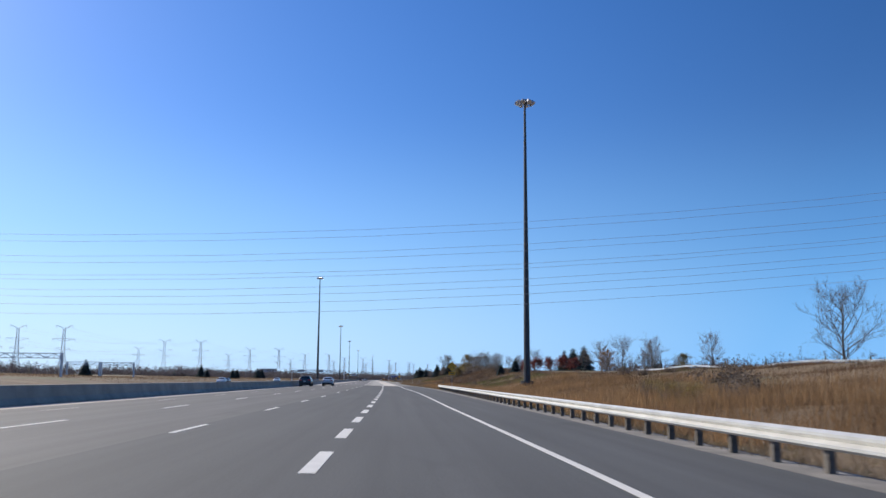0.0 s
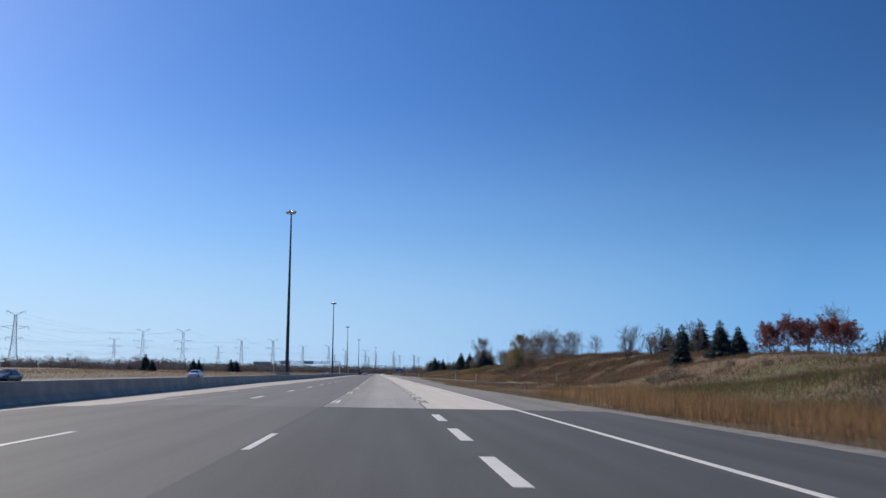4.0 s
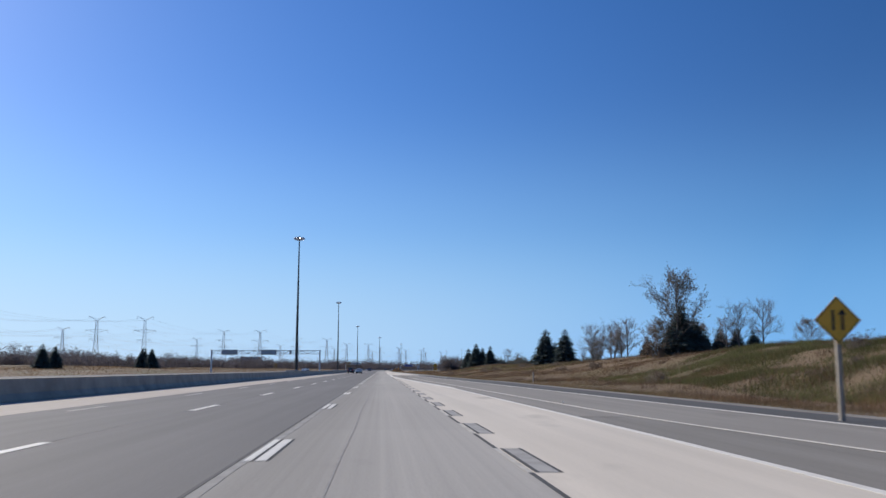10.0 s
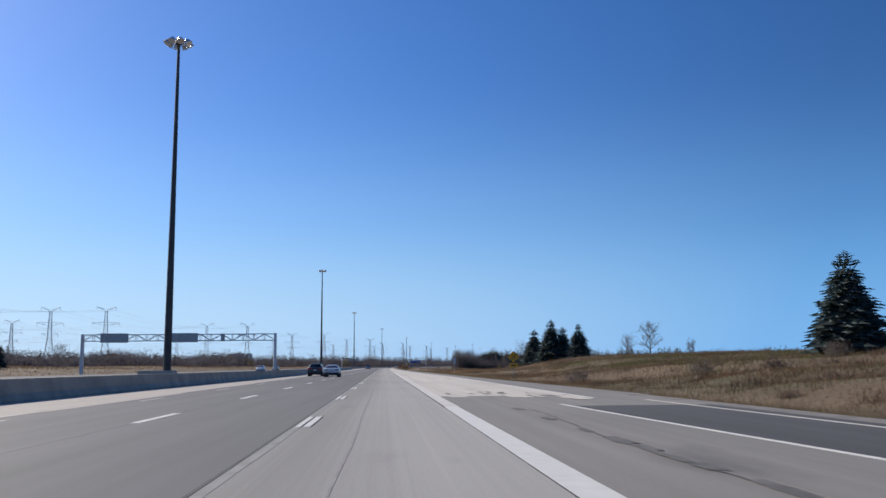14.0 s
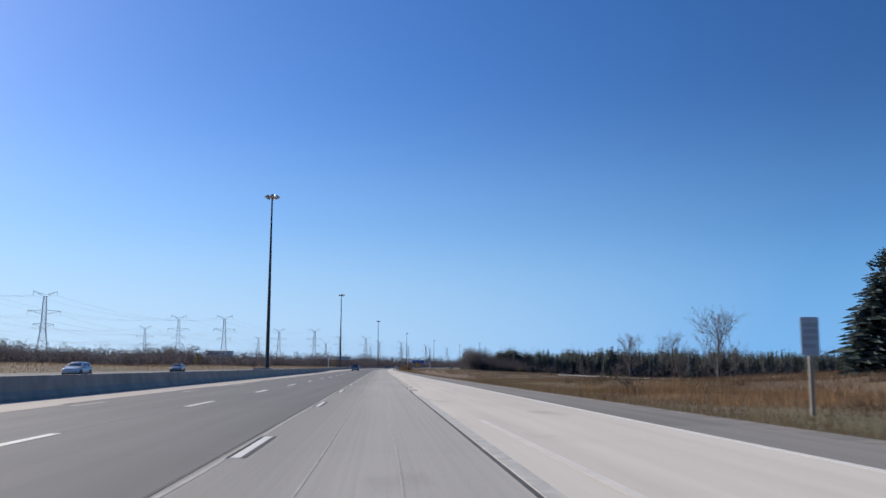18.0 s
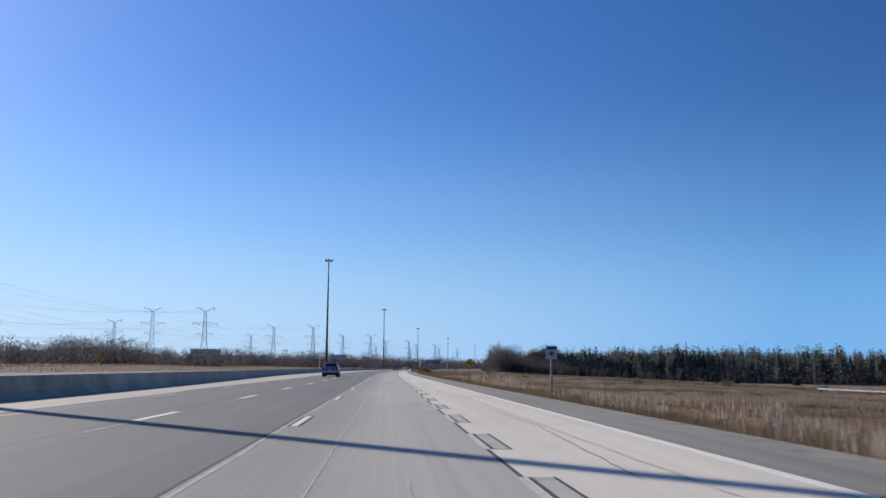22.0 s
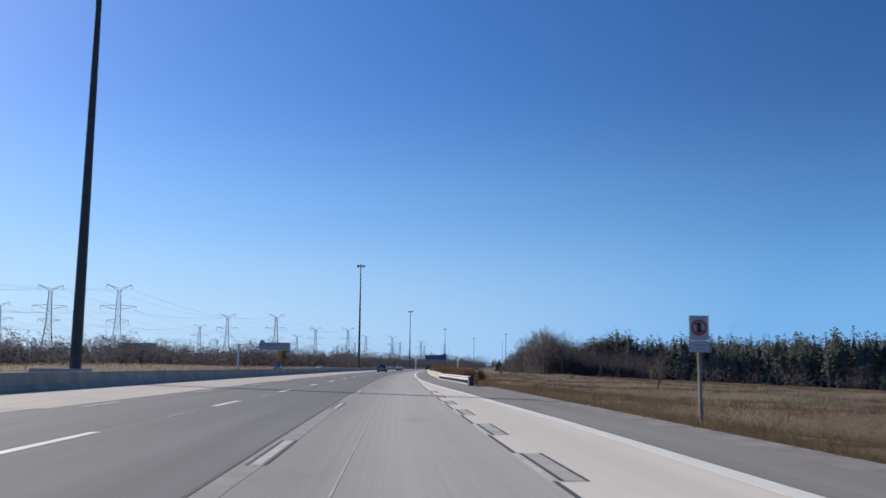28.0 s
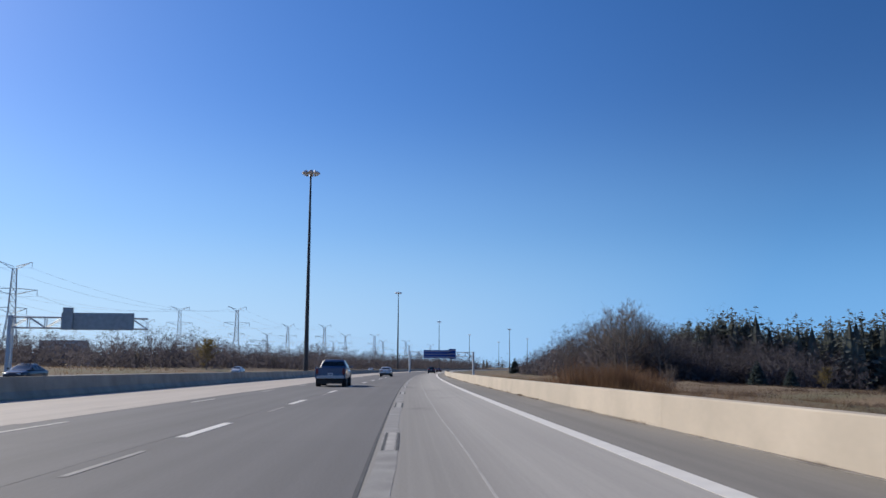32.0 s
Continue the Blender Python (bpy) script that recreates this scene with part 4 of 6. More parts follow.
rowA, rowB, rowC = ([(x, y, base_z(x, y)) for x, y in r] for r in (rowA, rowB, rowC))
for row, proto, nm in ((rowA, TOW[0], "a"), (rowB, TOW[0], "b"), (rowC, TOW[1], "c")):
    for i, (x, y, z) in enumerate(row):
        m = pose(x, y, z, 0, 0, 14)
        if i == 0 and nm != "b":
            proto.matrix_basis = m
        else:
            copy_thing(proto, m)
    h = 55.0 if proto is TOW[0] else 43.0
    line = thing("power_line", "thin transmission wires hung between the towers", "wires")
    for zz, w, in ((0.91 * h, 0.15 * h), (0.64 * h, 0.21 * h), (0.46 * h, 0.13 * h)):
        for sg in (-1, 1):
            c, s_ = math.cos(radians(14)), math.sin(radians(14))
            wire([(x + sg * w * c, y + sg * w * s_, z + zz) for x, y, z in row], 0.05, 9.0, 8, line)
cross = thing("crossing_wires", "ten thin overhead wires crossing above the road", "wires")
for z, y_ in ((9.65, 34.3), (10.9, 34.6), (12.0, 35.6), (12.9, 35.8), (14.4, 37.1), (15.0, 37.2), (16.9, 38.9), (17.8, 39.1), (20.1, 40.9), (21.07, 41.1)):
    wire([(x, y_ - 0.161 * x, z + 0.03 * x + 0.0005 * x * x) for x in (-300, -240, -180, -130, -90, -60, -40, -20, 0, 20, 40, 60, 90, 130, 180)], 0.02, 0.0, 2, cross)


# ---- vegetation ----
rng = random.Random(7)


def rv(r, a):
    return Vector((r.uniform(-a, a), r.uniform(-a, a), r.uniform(-a, a)))


def bough(mb, tw, lf, r, p, d, length, rad, depth, leaf):
    """A branch that curves upwards, with side branches, fine twigs and the leaves left on them."""
    n = 4 if depth > 1 else 3
    pts, q, dd = [p.copy()], p.copy(), d.copy()
    for i in range(n):
        dd = (dd + rv(r, 0.13) + Vector((0, 0, 0.1))).normalized()
        q = q + dd * (length / n)
        pts.append(q.copy())
    if depth > 0:
        mb.tube(pts, [max(0.006, rad * (1 - 0.75 * i / n)) for i in range(n + 1)], 4 if depth > 1 else 3, cap=False)
        for k in range(6 if depth > 1 else 5):
            u = 0.22 + 0.78 * (k + r.random()) / (6 if depth > 1 else 5)
            i = min(n - 1, int(u * n))
            b = pts[i].lerp(pts[i + 1], min(1.0, u * n - i))
            side = rv(r, 1)
            side = (side - dd * side.dot(dd)).normalized()
            bough(mb, tw, lf, r, b, (dd * r.uniform(0.55, 0.9) + side * r.uniform(0.45, 0.75)).normalized(), length * r.uniform(0.36, 0.58), rad * 0.45, depth - 1, leaf)
        return
    w = rv(r, 1).cross(dd).normalized() * 0.013
    tw.quad(pts[0] - w, pts[0] + w, pts[2] + w * 0.6, pts[2] - w * 0.6)
    for k in range(7):
        b = pts[r.randint(0, n)]
        e = b + (dd + rv(r, 0.75) + Vector((0, 0, 0.15))).normalized() * length * r.uniform(0.45, 1.1)
        w = rv(r, 1).cross(e - b).normalized() * 0.010
        tw.tri(b - w, b + w, e)
        for m in range(leaf):
            c = b.lerp(e, r.uniform(0.25, 1.05)) + rv(r, 0.1)
            a1 = rv(r, 1).normalized() * r.uniform(0.05, 0.11)
            a2 = rv(r, 1).cross(a1).normalized() * a1.length * 0.7
            lf.quad(c - a1, c - a2, c + a1, c + a2)


def broad_tree(name, label, h, seed, leaf=0, leaf_mat=None, stems=1, spread=0.34, bole=0.2, group=""):
    """A deciduous tree: a bole that runs up through the crown, boughs, twigs, and leaves where it still has them."""
    r = random.Random(seed)
    t = thing(name, label, "tree", group)
    mb, tw, lf = MB(), MB(), MB()
    for k in range(stems):
        hh = h * (1.0 if k == 0 else r.uniform(0.7, 0.98))
        lean = Vector((r.uniform(-0.05, 0.05), r.uniform(-0.05, 0.05), 0)) if stems == 1 else Vector((r.uniform(-0.2, 0.2), r.uniform(-0.2, 0.2), 0))
        q, pts = Vector((r.uniform(-0.25, 0.25) * (stems > 1), r.uniform(-0.25, 0.25) * (stems > 1), -0.5)), []
        for i in range(8):
            pts.append(q.copy())
            q = q + (lean + Vector((r.uniform(-0.07, 0.07), r.uniform(-0.07, 0.07), 1))).normalized() * (hh * 0.88 + 0.5) / 7
        r0 = 0.02 * hh / (1.0 if stems == 1 else 1.5)
        mb.tube(pts, [r0 * (1 - 0.86 * i / 7) + 0.01 for i in range(8)], 6, cap=False)
        nb = 18 if stems == 1 else 8
        for j in range(nb):
            u = (j + r.random()) / nb
            z = bole + (0.98 - bole) * u
            i = min(6, int(z * 7))
            b = pts[i].lerp(pts[i + 1], z * 7 - i)
            a = 2.4 * j + r.uniform(-0.5, 0.5)
            el = radians(r.uniform(12, 40) + 30 * u)
            L = hh * spread * (0.62 + 0.75 * u - 1.12 * u * u) * r.uniform(0.75, 1.25)
            bough(mb, tw, lf, r, b, Vector((math.cos(a) * math.cos(el), math.sin(a) * math.cos(el), math.sin(el))), L, r0 * 0.42 * (1 - 0.6 * u), 2, leaf)
    part("trunk", mb, M_BARK, t)
    part("twig_crown", tw, M_TWIG, t)
    if leaf:
        part("crown", lf, leaf_mat, t)
    return t


def spruce(label, h, seed, width=0.21, mat_=None, tiers=34, per=14, group=""):
    r = random.Random(seed)
    t = thing("spruce_tree", label, "tree", group)
    mb = MB()
    mb.tube([(0, 0, -0.5), (0, 0, h * 0.5), (0, 0, h * 0.98)], [0.02 * h, 0.012 * h, 0.002 * h], 6)
    part("trunk", mb, M_BARK, t)
    mb = MB()
    for i in range(tiers):
        u = i / (tiers - 1)
        z = h * (0.06 + 0.92 * u)
        rad = h * width * (1 - u) ** 0.72 * r.uniform(0.82, 1.12) + 0.05
        for k in range(max(5, int(per * (1 - 0.45 * u)))):
            a = 2 * math.pi * (k + r.random()) / max(5, int(per * (1 - 0.45 * u)))
            L = rad * r.uniform(0.7, 1.12)
            dx, dy = math.cos(a), math.sin(a)
            droop = -0.22 * L if u < 0.8 else 0.25 * L
            p0 = Vector((0.06 * L * dx, 0.06 * L * dy, z + 0.1 * L))
            p1 = Vector((0.6 * L * dx, 0.6 * L * dy, z + droop * 0.55))
            p2 = Vector((L * dx, L * dy, z + droop + 0.08 * L))
            side = Vector((-dy, dx, 0)) * L * 0.2
            mb.quad(p0 - side * 0.5, p1 - side, p2, p1 + side)
            dn = Vector((0, 0, -0.13 * L - 0.04))
            mb.quad(p0 + dn, p1 + dn * 1.6 + side * 0.6, p2 + dn * 0.3, p1 + dn * 1.6 - side * 0.6)
            for q in range(4):
                c = p0.lerp(p2, 0.35 + 0.18 * q)
                e = c + Vector((dx, dy, -0.2)) * L * 0.2 + side * (1.6 if q % 2 else -1.6) * (1 - 0.15 * q)
                mb.tri(c + dn * 0.2, c - dn * 0.3, e)
    part("crown", mb, mat_ or M_NEEDLE, t)
    return t


def shrub(name, label, h, w, seed, leaf_mat, n=260, group=""):
    r = random.Random(seed)
    t = thing(name, label, "shrub", group)
    tw, lf = MB(), MB()
    for k in range(n // 4):
        a = r.uniform(0, 6.28)
        e = Vector((math.cos(a) * w * r.random() ** 0.6, math.sin(a) * w * r.random() ** 0.6, h * r.uniform(0.45, 1.05)))
        b = Vector((e.x * 0.25, e.y * 0.25, -0.2))
        wv = Vector((0.02, 0.015, 0))
        m = b.lerp(e, 0.55) + rv(r, 0.15 * h)
        tw.quad(b - wv, b + wv, m + wv * 0.6, m - wv * 0.6)
        tw.tri(m - wv * 0.6, m + wv * 0.6, e)
        for q in range(4):
            f = m.lerp(e, r.random()) + rv(r, 0.1 * h)
            g = f + (rv(r, 1) + Vector((0, 0, 0.6))).normalized() * h * 0.16
            tw.tri(f - wv * 0.4, f + wv * 0.4, g)
    part("twig_crown", tw, M_TWIG, t)
    lobes = [Vector((r.uniform(-0.6, 0.6) * w, r.uniform(-0.6, 0.6) * w, h * r.uniform(0.12, 0.82))) for k in range(11)]
    for k in range(n * 4):
        o = lobes[k % 11]
        q = Vector((r.gauss(0, 1), r.gauss(0, 1), r.gauss(0, 1)))
        c = o + Vector((q.x * w * 0.2, q.y * w * 0.2, q.z * h * 0.13))
        c.z = max(c.z, 0.02)
        a1 = rv(r, 1).normalized() * r.uniform(0.04, 0.09)
        a2 = rv(r, 1).cross(a1).normalized() * a1.length * 0.7
        lf.quad(c - a1, c - a2, c + a1, c + a2)
    part("foliage", lf, leaf_mat, t)
    return t


def gz(s, y):
    return float(height(s, y)) - 0.05


def put(ob, s, y, rz=0, sc=1.0, dz=0.0):
    ob.matrix_basis = Matrix.Translation(P(s, y, gz(s, y) + dz)) @ pose(0, 0, 0, 0, 0, rz) @ Matrix.Scale(sc, 4)
    return ob


def put_copy(ob, s, y, rz=0, sc=1.0, dz=0.0):
    c = copy_thing(ob, Matrix.Identity(4))
    return put(c, s, y, rz, sc, dz)


bare = [broad_tree("bare_tree", "leafless grey-brown autumn tree with fine twigs", 8.4, k, spread=w, bole=b, group="bare trees on the bank") for k, w, b in ((11, 0.62, 0.14), (12, 0.5, 0.22), (13, 0.56, 0.24))]
multi = [broad_tree("bare_tree", "leafless many-stemmed tree on the dry bank", 7.4, k, stems=4, spread=0.34, bole=0.2, group="bare trees on the bank") for k in (21, 22)]
olive = [broad_tree("autumn_tree", "tree with thin olive-yellow autumn leaves", 8.8, k, leaf=3, leaf_mat=M_LEAF_Y, spread=0.54, bole=0.1, group="autumn trees") for k in (31, 32)]
brown = [broad_tree("autumn_tree", "tree with thin brown autumn leaves", 8.4, k, leaf=1, leaf_mat=M_LEAF_B, spread=0.58, bole=0.14, group="autumn trees") for k in (41, 42)]
redt = [broad_tree("autumn_tree", "small tree with dark red autumn leaves", 5.0, k, leaf=2, leaf_mat=M_LEAF_R, spread=0.75, bole=0.3, group="autumn trees") for k in (51, 52)]
orange = [broad_tree("autumn_tree", "tree with orange-brown autumn leaves on the bank", 8.0, 57, leaf=2, leaf_mat=M_LEAF_O, spread=0.5, bole=0.16, group="autumn trees")]
airy = [broad_tree("autumn_tree", "tall open-crowned tree with small dark withered leaves", 9.6, 55, leaf=1, leaf_mat=M_LEAF_D, spread=0.62, bole=0.26, group="autumn trees")]
spr = [spruce("dark green spruce standing on the grassy bank", 8.5, k, 0.42, group="spruces") for k in (61, 62, 63)]
bush_b = [shrub("shrub", "low brown leafless brush in dry grass", 1.8, 1.6, k, M_LEAF_B, group="brush on the bank") for k in (71, 72)]
bush_y = [shrub("shrub", "rounded yellow-olive shrub on the bank", 3.6, 2.4, k, M_LEAF_Y, 420, group="brush on the bank") for k in (81,)]
used = set()


def plant(proto, s, y, rz=None, sc=1.0, dz=0.0):
    rz = rng.uniform(0, 360) if rz is None else rz
    if proto.name in used:
        return put_copy(proto, s, y, rz, sc, dz)
    used.add(proto.name)
    return put(proto, s, y, rz, sc, dz)


# bank by the start: lone bare trees, a red row, scrub
for p_, s_, y_, sc in ((bare[0], 75, 56, 1.5), (bare[1], 58, 66, 0.8), (multi[0], 56, 96, 0.75), (bare[2], 71, 138, 1.05), (bare[0], 62, 134, 1.0), (multi[1], 50, 105, 0.7), (bare[1], 78, 160, 1.0), (olive[0], 72, 120, 0.55),
                       (redt[0], 41, 150, 0.6), (redt[1], 45, 154, 0.66), (redt[0], 49, 158, 0.7), (redt[1], 53, 161, 0.72), (redt[0], 57, 164, 0.7), (spr[1], 40, 160, 0.52), (spr[0], 36.5, 163, 0.46), (spr[2], 42.5, 161, 0.4), (orange[0], 60.5, 142, 0.75), (bare[1], 62, 153, 1.0), (multi[0], 44, 178, 0.7), (bare[2], 64, 180, 0.75),
                       (spr[1], 89.5, 322, 1.35), (spr[0], 93, 319, 1.45), (spr[2], 97, 315, 1.55), (bare[0], 71, 298, 1.05), (multi[1], 48, 206, 0.75), (multi[0], 40, 196, 0.7), (bare[2], 58, 286, 0.75),
                       (multi[0], 62, 250, 0.8), (bare[1], 70, 262, 0.7), (multi[1], 60, 246, 0.8)):
    plant(p_, s_, y_, sc=sc)
# grove on the high bank
for p_, s_, y_, sc in ((olive[0], 44.5, 324, 1.05), (brown[0], 46.5, 320, 0.95), (bare[0], 49, 314, 1.1), (bare[1], 53.5, 300, 0.95), (bare[2], 51, 305, 1.1), (bare[0], 54.5, 297, 0.95), (bare[1], 48, 318, 0.9), (brown[1], 47.5, 311, 0.95),
                       (bare[2], 56, 303, 1.0), (brown[0], 51, 308, 0.9), (olive[1], 42.5, 318, 0.62), (spr[2], 47.5, 316, 0.6), (olive[1], 35.6, 274, 0.5), (bush_y[0], 35.4, 274, 1.35), (bush_y[0], 34.2, 272.5, 1.0), (bush_y[0], 36.8, 276, 1.15),
                       (bush_y[0], 42, 321, 1.3), (bush_y[0], 40, 316, 1.1), (bush_y[0], 43, 312, 1.2), (bush_b[0], 44, 308, 2.3), (bush_b[1], 46, 304, 2.4), (bush_b[0], 48, 299, 2.3), (bush_b[1], 50, 295, 2.1), (bush_b[0], 52, 292, 1.9), (bush_b[1], 41, 309, 1.8),
                       (bush_b[0], 39, 285, 1.3), (bush_b[1], 42, 290, 1.5), (bush_b[0], 36, 292, 1.2), (bush_b[1], 33, 281, 1.1), (bush_y[0], 20, -30, 0.4), (bush_y[0], 21.5, -22, 0.45), (bush_y[0], 22.5, -14, 0.4), (bush_b[0], 24, -26, 1.0), (bush_b[1], 26, -18, 1.2),
                       (multi[0], 57, 330, 0.7), (multi[1], 62, 340, 0.75), (bare[2], 60, 352, 0.75), (brown[0], 62, 366, 0.5), (spr[1], 65.5, 418, 0.66), (brown[1], 55, 378, 0.45), (spr[0], 60.5, 420, 0.7), (spr[2], 63, 419, 0.68), (spr[1], 58, 421, 0.66), (bare[1], 49, 389, 0.6)):
    plant(p_, s_, y_, sc=sc * (0.9 if 295 < y_ < 326 else 1.0))
# single tree with a dark conifer beside it, then spruces along the slope
for p_, s_, y_, sc in ((airy[0], 40.3, 384.2, 1.03), (spr[2], 41.3, 385.4, 0.82), (spr[0], 43.6, 386.5, 0.6), (brown[1], 39.0, 386.5, 0.55), (bush_b[1], 38.2, 385.6, 1.5), (bare[1], 47.2, 374.0, 0.72), (bare[2], 46.8, 380.0, 0.7), (brown[0], 45, 396, 0.6), (brown[1], 47, 402, 0.55), (multi[0], 44, 424, 0.95), (multi[1], 45, 432, 0.9), (multi[0], 43, 440, 0.75), (multi[1], 46, 446, 0.7), (bare[1], 47, 430, 0.9), (spr[2], 50, 428, 0.55), (brown[1], 55, 424, 0.75), (brown[0], 58, 428, 0.8),
                       (spr[0], 65, 458, 1.15), (spr[2], 69, 463, 1.2), (brown[1], 61, 455, 0.9), (brown[0], 72, 460, 1.0), (spr[0], 42.9, 488.1, 1.1), (spr[1], 46.5, 482, 1.04), (spr[2], 46, 492, 0.72), (bare[1], 50, 468, 1.05), (multi[0], 52, 471, 1.1), (bare[2], 53.5, 466, 1.0), (bare[2], 60, 520, 0.5), (bare[1], 41.2, 540, 0.62), (multi[1], 62, 512, 0.6),
                       (spr[2], 35.6, 607, 1.02), (spr[0], 37.3, 596, 1.16), (spr[1], 41.8, 590, 0.98), (spr[1], 39.5, 604, 0.75), (spr[2], 39.6, 595, 0.95),
                       (bare[1], 39.5, 680.7, 0.82), (bare[2], 47.6, 684, 0.85), (multi[1], 48.1, 682, 0.75), (bare[0], 40.6, 649, 0.9), (multi[0], 47, 712, 0.5), (bare[2], 52, 590, 0.6), (multi[0], 60, 575, 0.5)):
    plant(p_, s_, y_, sc=sc)
# brush
for k in range(60):
    y_ = rng.uniform(20, 610)
    f_, t_ = bank(y_)[1:3]
    s_ = rng.uniform(float(f_) + 1, float(t_) + 8)
    if 250 < y_ < 300 and s_ < 27:
        continue
    plant(rng.choice(bush_b), s_, y_, sc=rng.uniform(0.35, 0.9), dz=-0.25)
for k in range(30):
    plant(rng.choice(bush_b), rng.uniform(36, 120), rng.uniform(690, 1190), sc=rng.uniform(0.3, 0.9))
plant(multi[1], 34, 1010, sc=0.72), plant(multi[0], 24, 1120, sc=0.4)
# left side: evergreens beyond the opposite road, scattered bare trees
for p_, s_, y_, sc in ((spr[0], -105, 477, 0.98), (spr[1], -93, 525, 0.86), (spr[2], -91, 529, 0.8), (spr[2], -88, 611, 0.95), (spr[0], -84, 607, 0.9), (spr[1], -86, 600, 0.8), (spr[2], -100, 470, 0.7), (spr[1], -88, 622, 0.85),
                       (spr[1], -118, 300, 0.85), (bare[0], -98, 690, 0.8), (bare[1], -92, 720, 0.75), (multi[0], -104, 650, 0.8), (olive[1], -70, 1320, 1.0), (bare[2], -112, 1010, 0.95), (bare[0], -96, 960, 0.9), (olive[0], -80, 940, 0.45)):
    plant(p_, s_, y_, sc=sc)


def wood(name, label, poly, n, hmin, hmax, mats, seed, conifer=0.0, thick=1.0):
    """A far wood as one piece: thin stems with forked twigs, and conifers of layered boughs."""
    r = random.Random(seed)
    a, b = MB(), MB()
    for k in range(n):
        u, v = r.random(), r.random()
        i = min(len(poly) - 2, int(u * (len(poly) - 1)))
        f = u * (len(poly) - 1) - i
        q0, q1 = poly[i], poly[i + 1]
        s_ = q0[0] + (q1[0] - q0[0]) * f + v * (q0[2] + (q1[2] - q0[2]) * f)
        y_ = q0[1] + (q1[1] - q0[1]) * f + v * (q0[3] + (q1[3] - q0[3]) * f)
        hh = (hmin + (hmax - hmin) * r.triangular(0, 1, 0.6)) * (1 + 0.1 * math.sin(s_ * 0.09 + y_ * 0.03) + 0.07 * math.sin(s_ * 0.23 + 1.7)) * (q0[4] + (q1[4] - q0[4]) * f)
        o = P(s_, y_, gz(s_, y_))
        if r.random() < conifer:
            fat = r.uniform(0.24, 0.44)
            for t_ in range(84):
                u = r.random() ** 0.9
                z = hh * (0.08 + 0.92 * u)
                rad = hh * fat * (1.0 - u) ** 0.8 * r.uniform(0.45, 1.05)
                an = r.uniform(0, 6.283)
                c = o + Vector((math.cos(an) * rad, math.sin(an) * rad, z))
                e = hh * r.uniform(0.03, 0.062) * (1.35 - 0.9 * u)
                d = Vector((math.cos(an), math.sin(an), r.uniform(-0.55, 0.1))).normalized() * e
                sd = d.cross(Vector((0, 0, 1)) + rv(r, 0.6)).normalized() * e * 0.7
                b.quad(c - d, c + sd, c + d * 1.3, c - sd)
            for m in range(6):
                a0, a1 = 6.283 * m / 6, 6.283 * (m + 1) / 6
                for z0, z1, q0, q1 in ((0.05, 0.55, 0.42, 0.22), (0.5, 0.86, 0.24, 0.02)):
                    c0, c1 = hh * fat * q0 * r.uniform(0.8, 1.15), hh * fat * q1
                    b.quad(o + Vector((math.cos(a0) * c0, math.sin(a0) * c0, hh * z0)), o + Vector((math.cos(a1) * c0, math.sin(a1) * c0, hh * (z0 + r.uniform(-0.04, 0.04)))), o + Vector((math.cos(a1) * c1, math.sin(a1) * c1, hh * z1)), o + Vector((math.cos(a0) * c1, math.sin(a0) * c1, hh * z1)))
            w = Vector((0.12, 0.05, 0))
            b.quad(o - w, o + w, o + Vector((0.02, 0, hh)), o + Vector((-0.02, 0, hh)))
        else:
            hh *= (0.72 + 0.5 * r.random()) * (1.0 + 0.13 * math.sin(y_ * 0.061 + s_ * 0.05) + 0.1 * math.sin(y_ * 0.019 + 1.0))
            w = Vector((0.07, 0.03, 0)) * thick
            lean = rv(r, 0.06 * hh)
            lean.z = 0
            tp = o + lean + Vector((0, 0, hh * 0.7))
            a.quad(o - w, o + w, tp + w * 0.15, tp - w * 0.15)
            cr, low = hh * r.uniform(0.3, 0.5), r.uniform(0.02, 0.2)
            for m in range(18):
                an, ez = r.uniform(0, 6.283), r.uniform(-1, 1)
                rr_ = cr * math.sqrt(max(0.0, 1 - ez * ez)) * r.random() ** 0.45
                e = o + lean * 0.7 + Vector((math.cos(an) * rr_, math.sin(an) * rr_, hh * (low + (1 - low) * (0.5 + 0.5 * ez))))
                w2 = Vector((-math.sin(an), math.cos(an), 0.3)) * 0.045 * thick
                if m % 3 == 0:
                    c = o.lerp(tp, max(0.05, min(0.95, (e.z - o.z) / hh - r.uniform(0.1, 0.3))))
                    a.tri(c - w2, c + w2, e)
                for g in range(5):
                    d = rv(r, 1) + Vector((math.cos(an) * 0.6, math.sin(an) * 0.6, 0.5 * ez))
                    d = d.normalized() * hh * r.uniform(0.03, 0.085)
                    q = e + rv(r, 0.06 * hh)
                    ws = d.cross(rv(r, 1)).normalized() * r.uniform(0.022, 0.055) * thick
                    a.tri(q - d - ws, q - d + ws, q + d)
            # tangled undergrowth round the foot
            for m in range(18):
                an, L = r.uniform(0, 6.283), hh * r.uniform(0.06, 0.17)
                c = o + Vector((math.cos(an) * hh * 0.35, math.sin(an) * hh * 0.35, r.uniform(0.0, 0.55) * hh))
                d = (rv(r, 1) + Vector((0, 0, 0.2))).normalized() * L
                ws = d.cross(rv(r, 1)).normalized() * r.uniform(0.1, 0.26) * thick
                a.tri(c - d - ws, c - d + ws, c + d)
    t = thing(name, label, "woods", kind="stuff")
    if a.v:
        part("bare_trees", a, mats[0], t)
    if b.v:
        part("conifers", b, mats[1], t)
    return t


M_WOODS = mat("bare_woods", (0.118, 0.106, 0.114), 0.95, var=0.25, scale=0.05, fine=1.0, bump=0, island=0.15, sss=0.45)
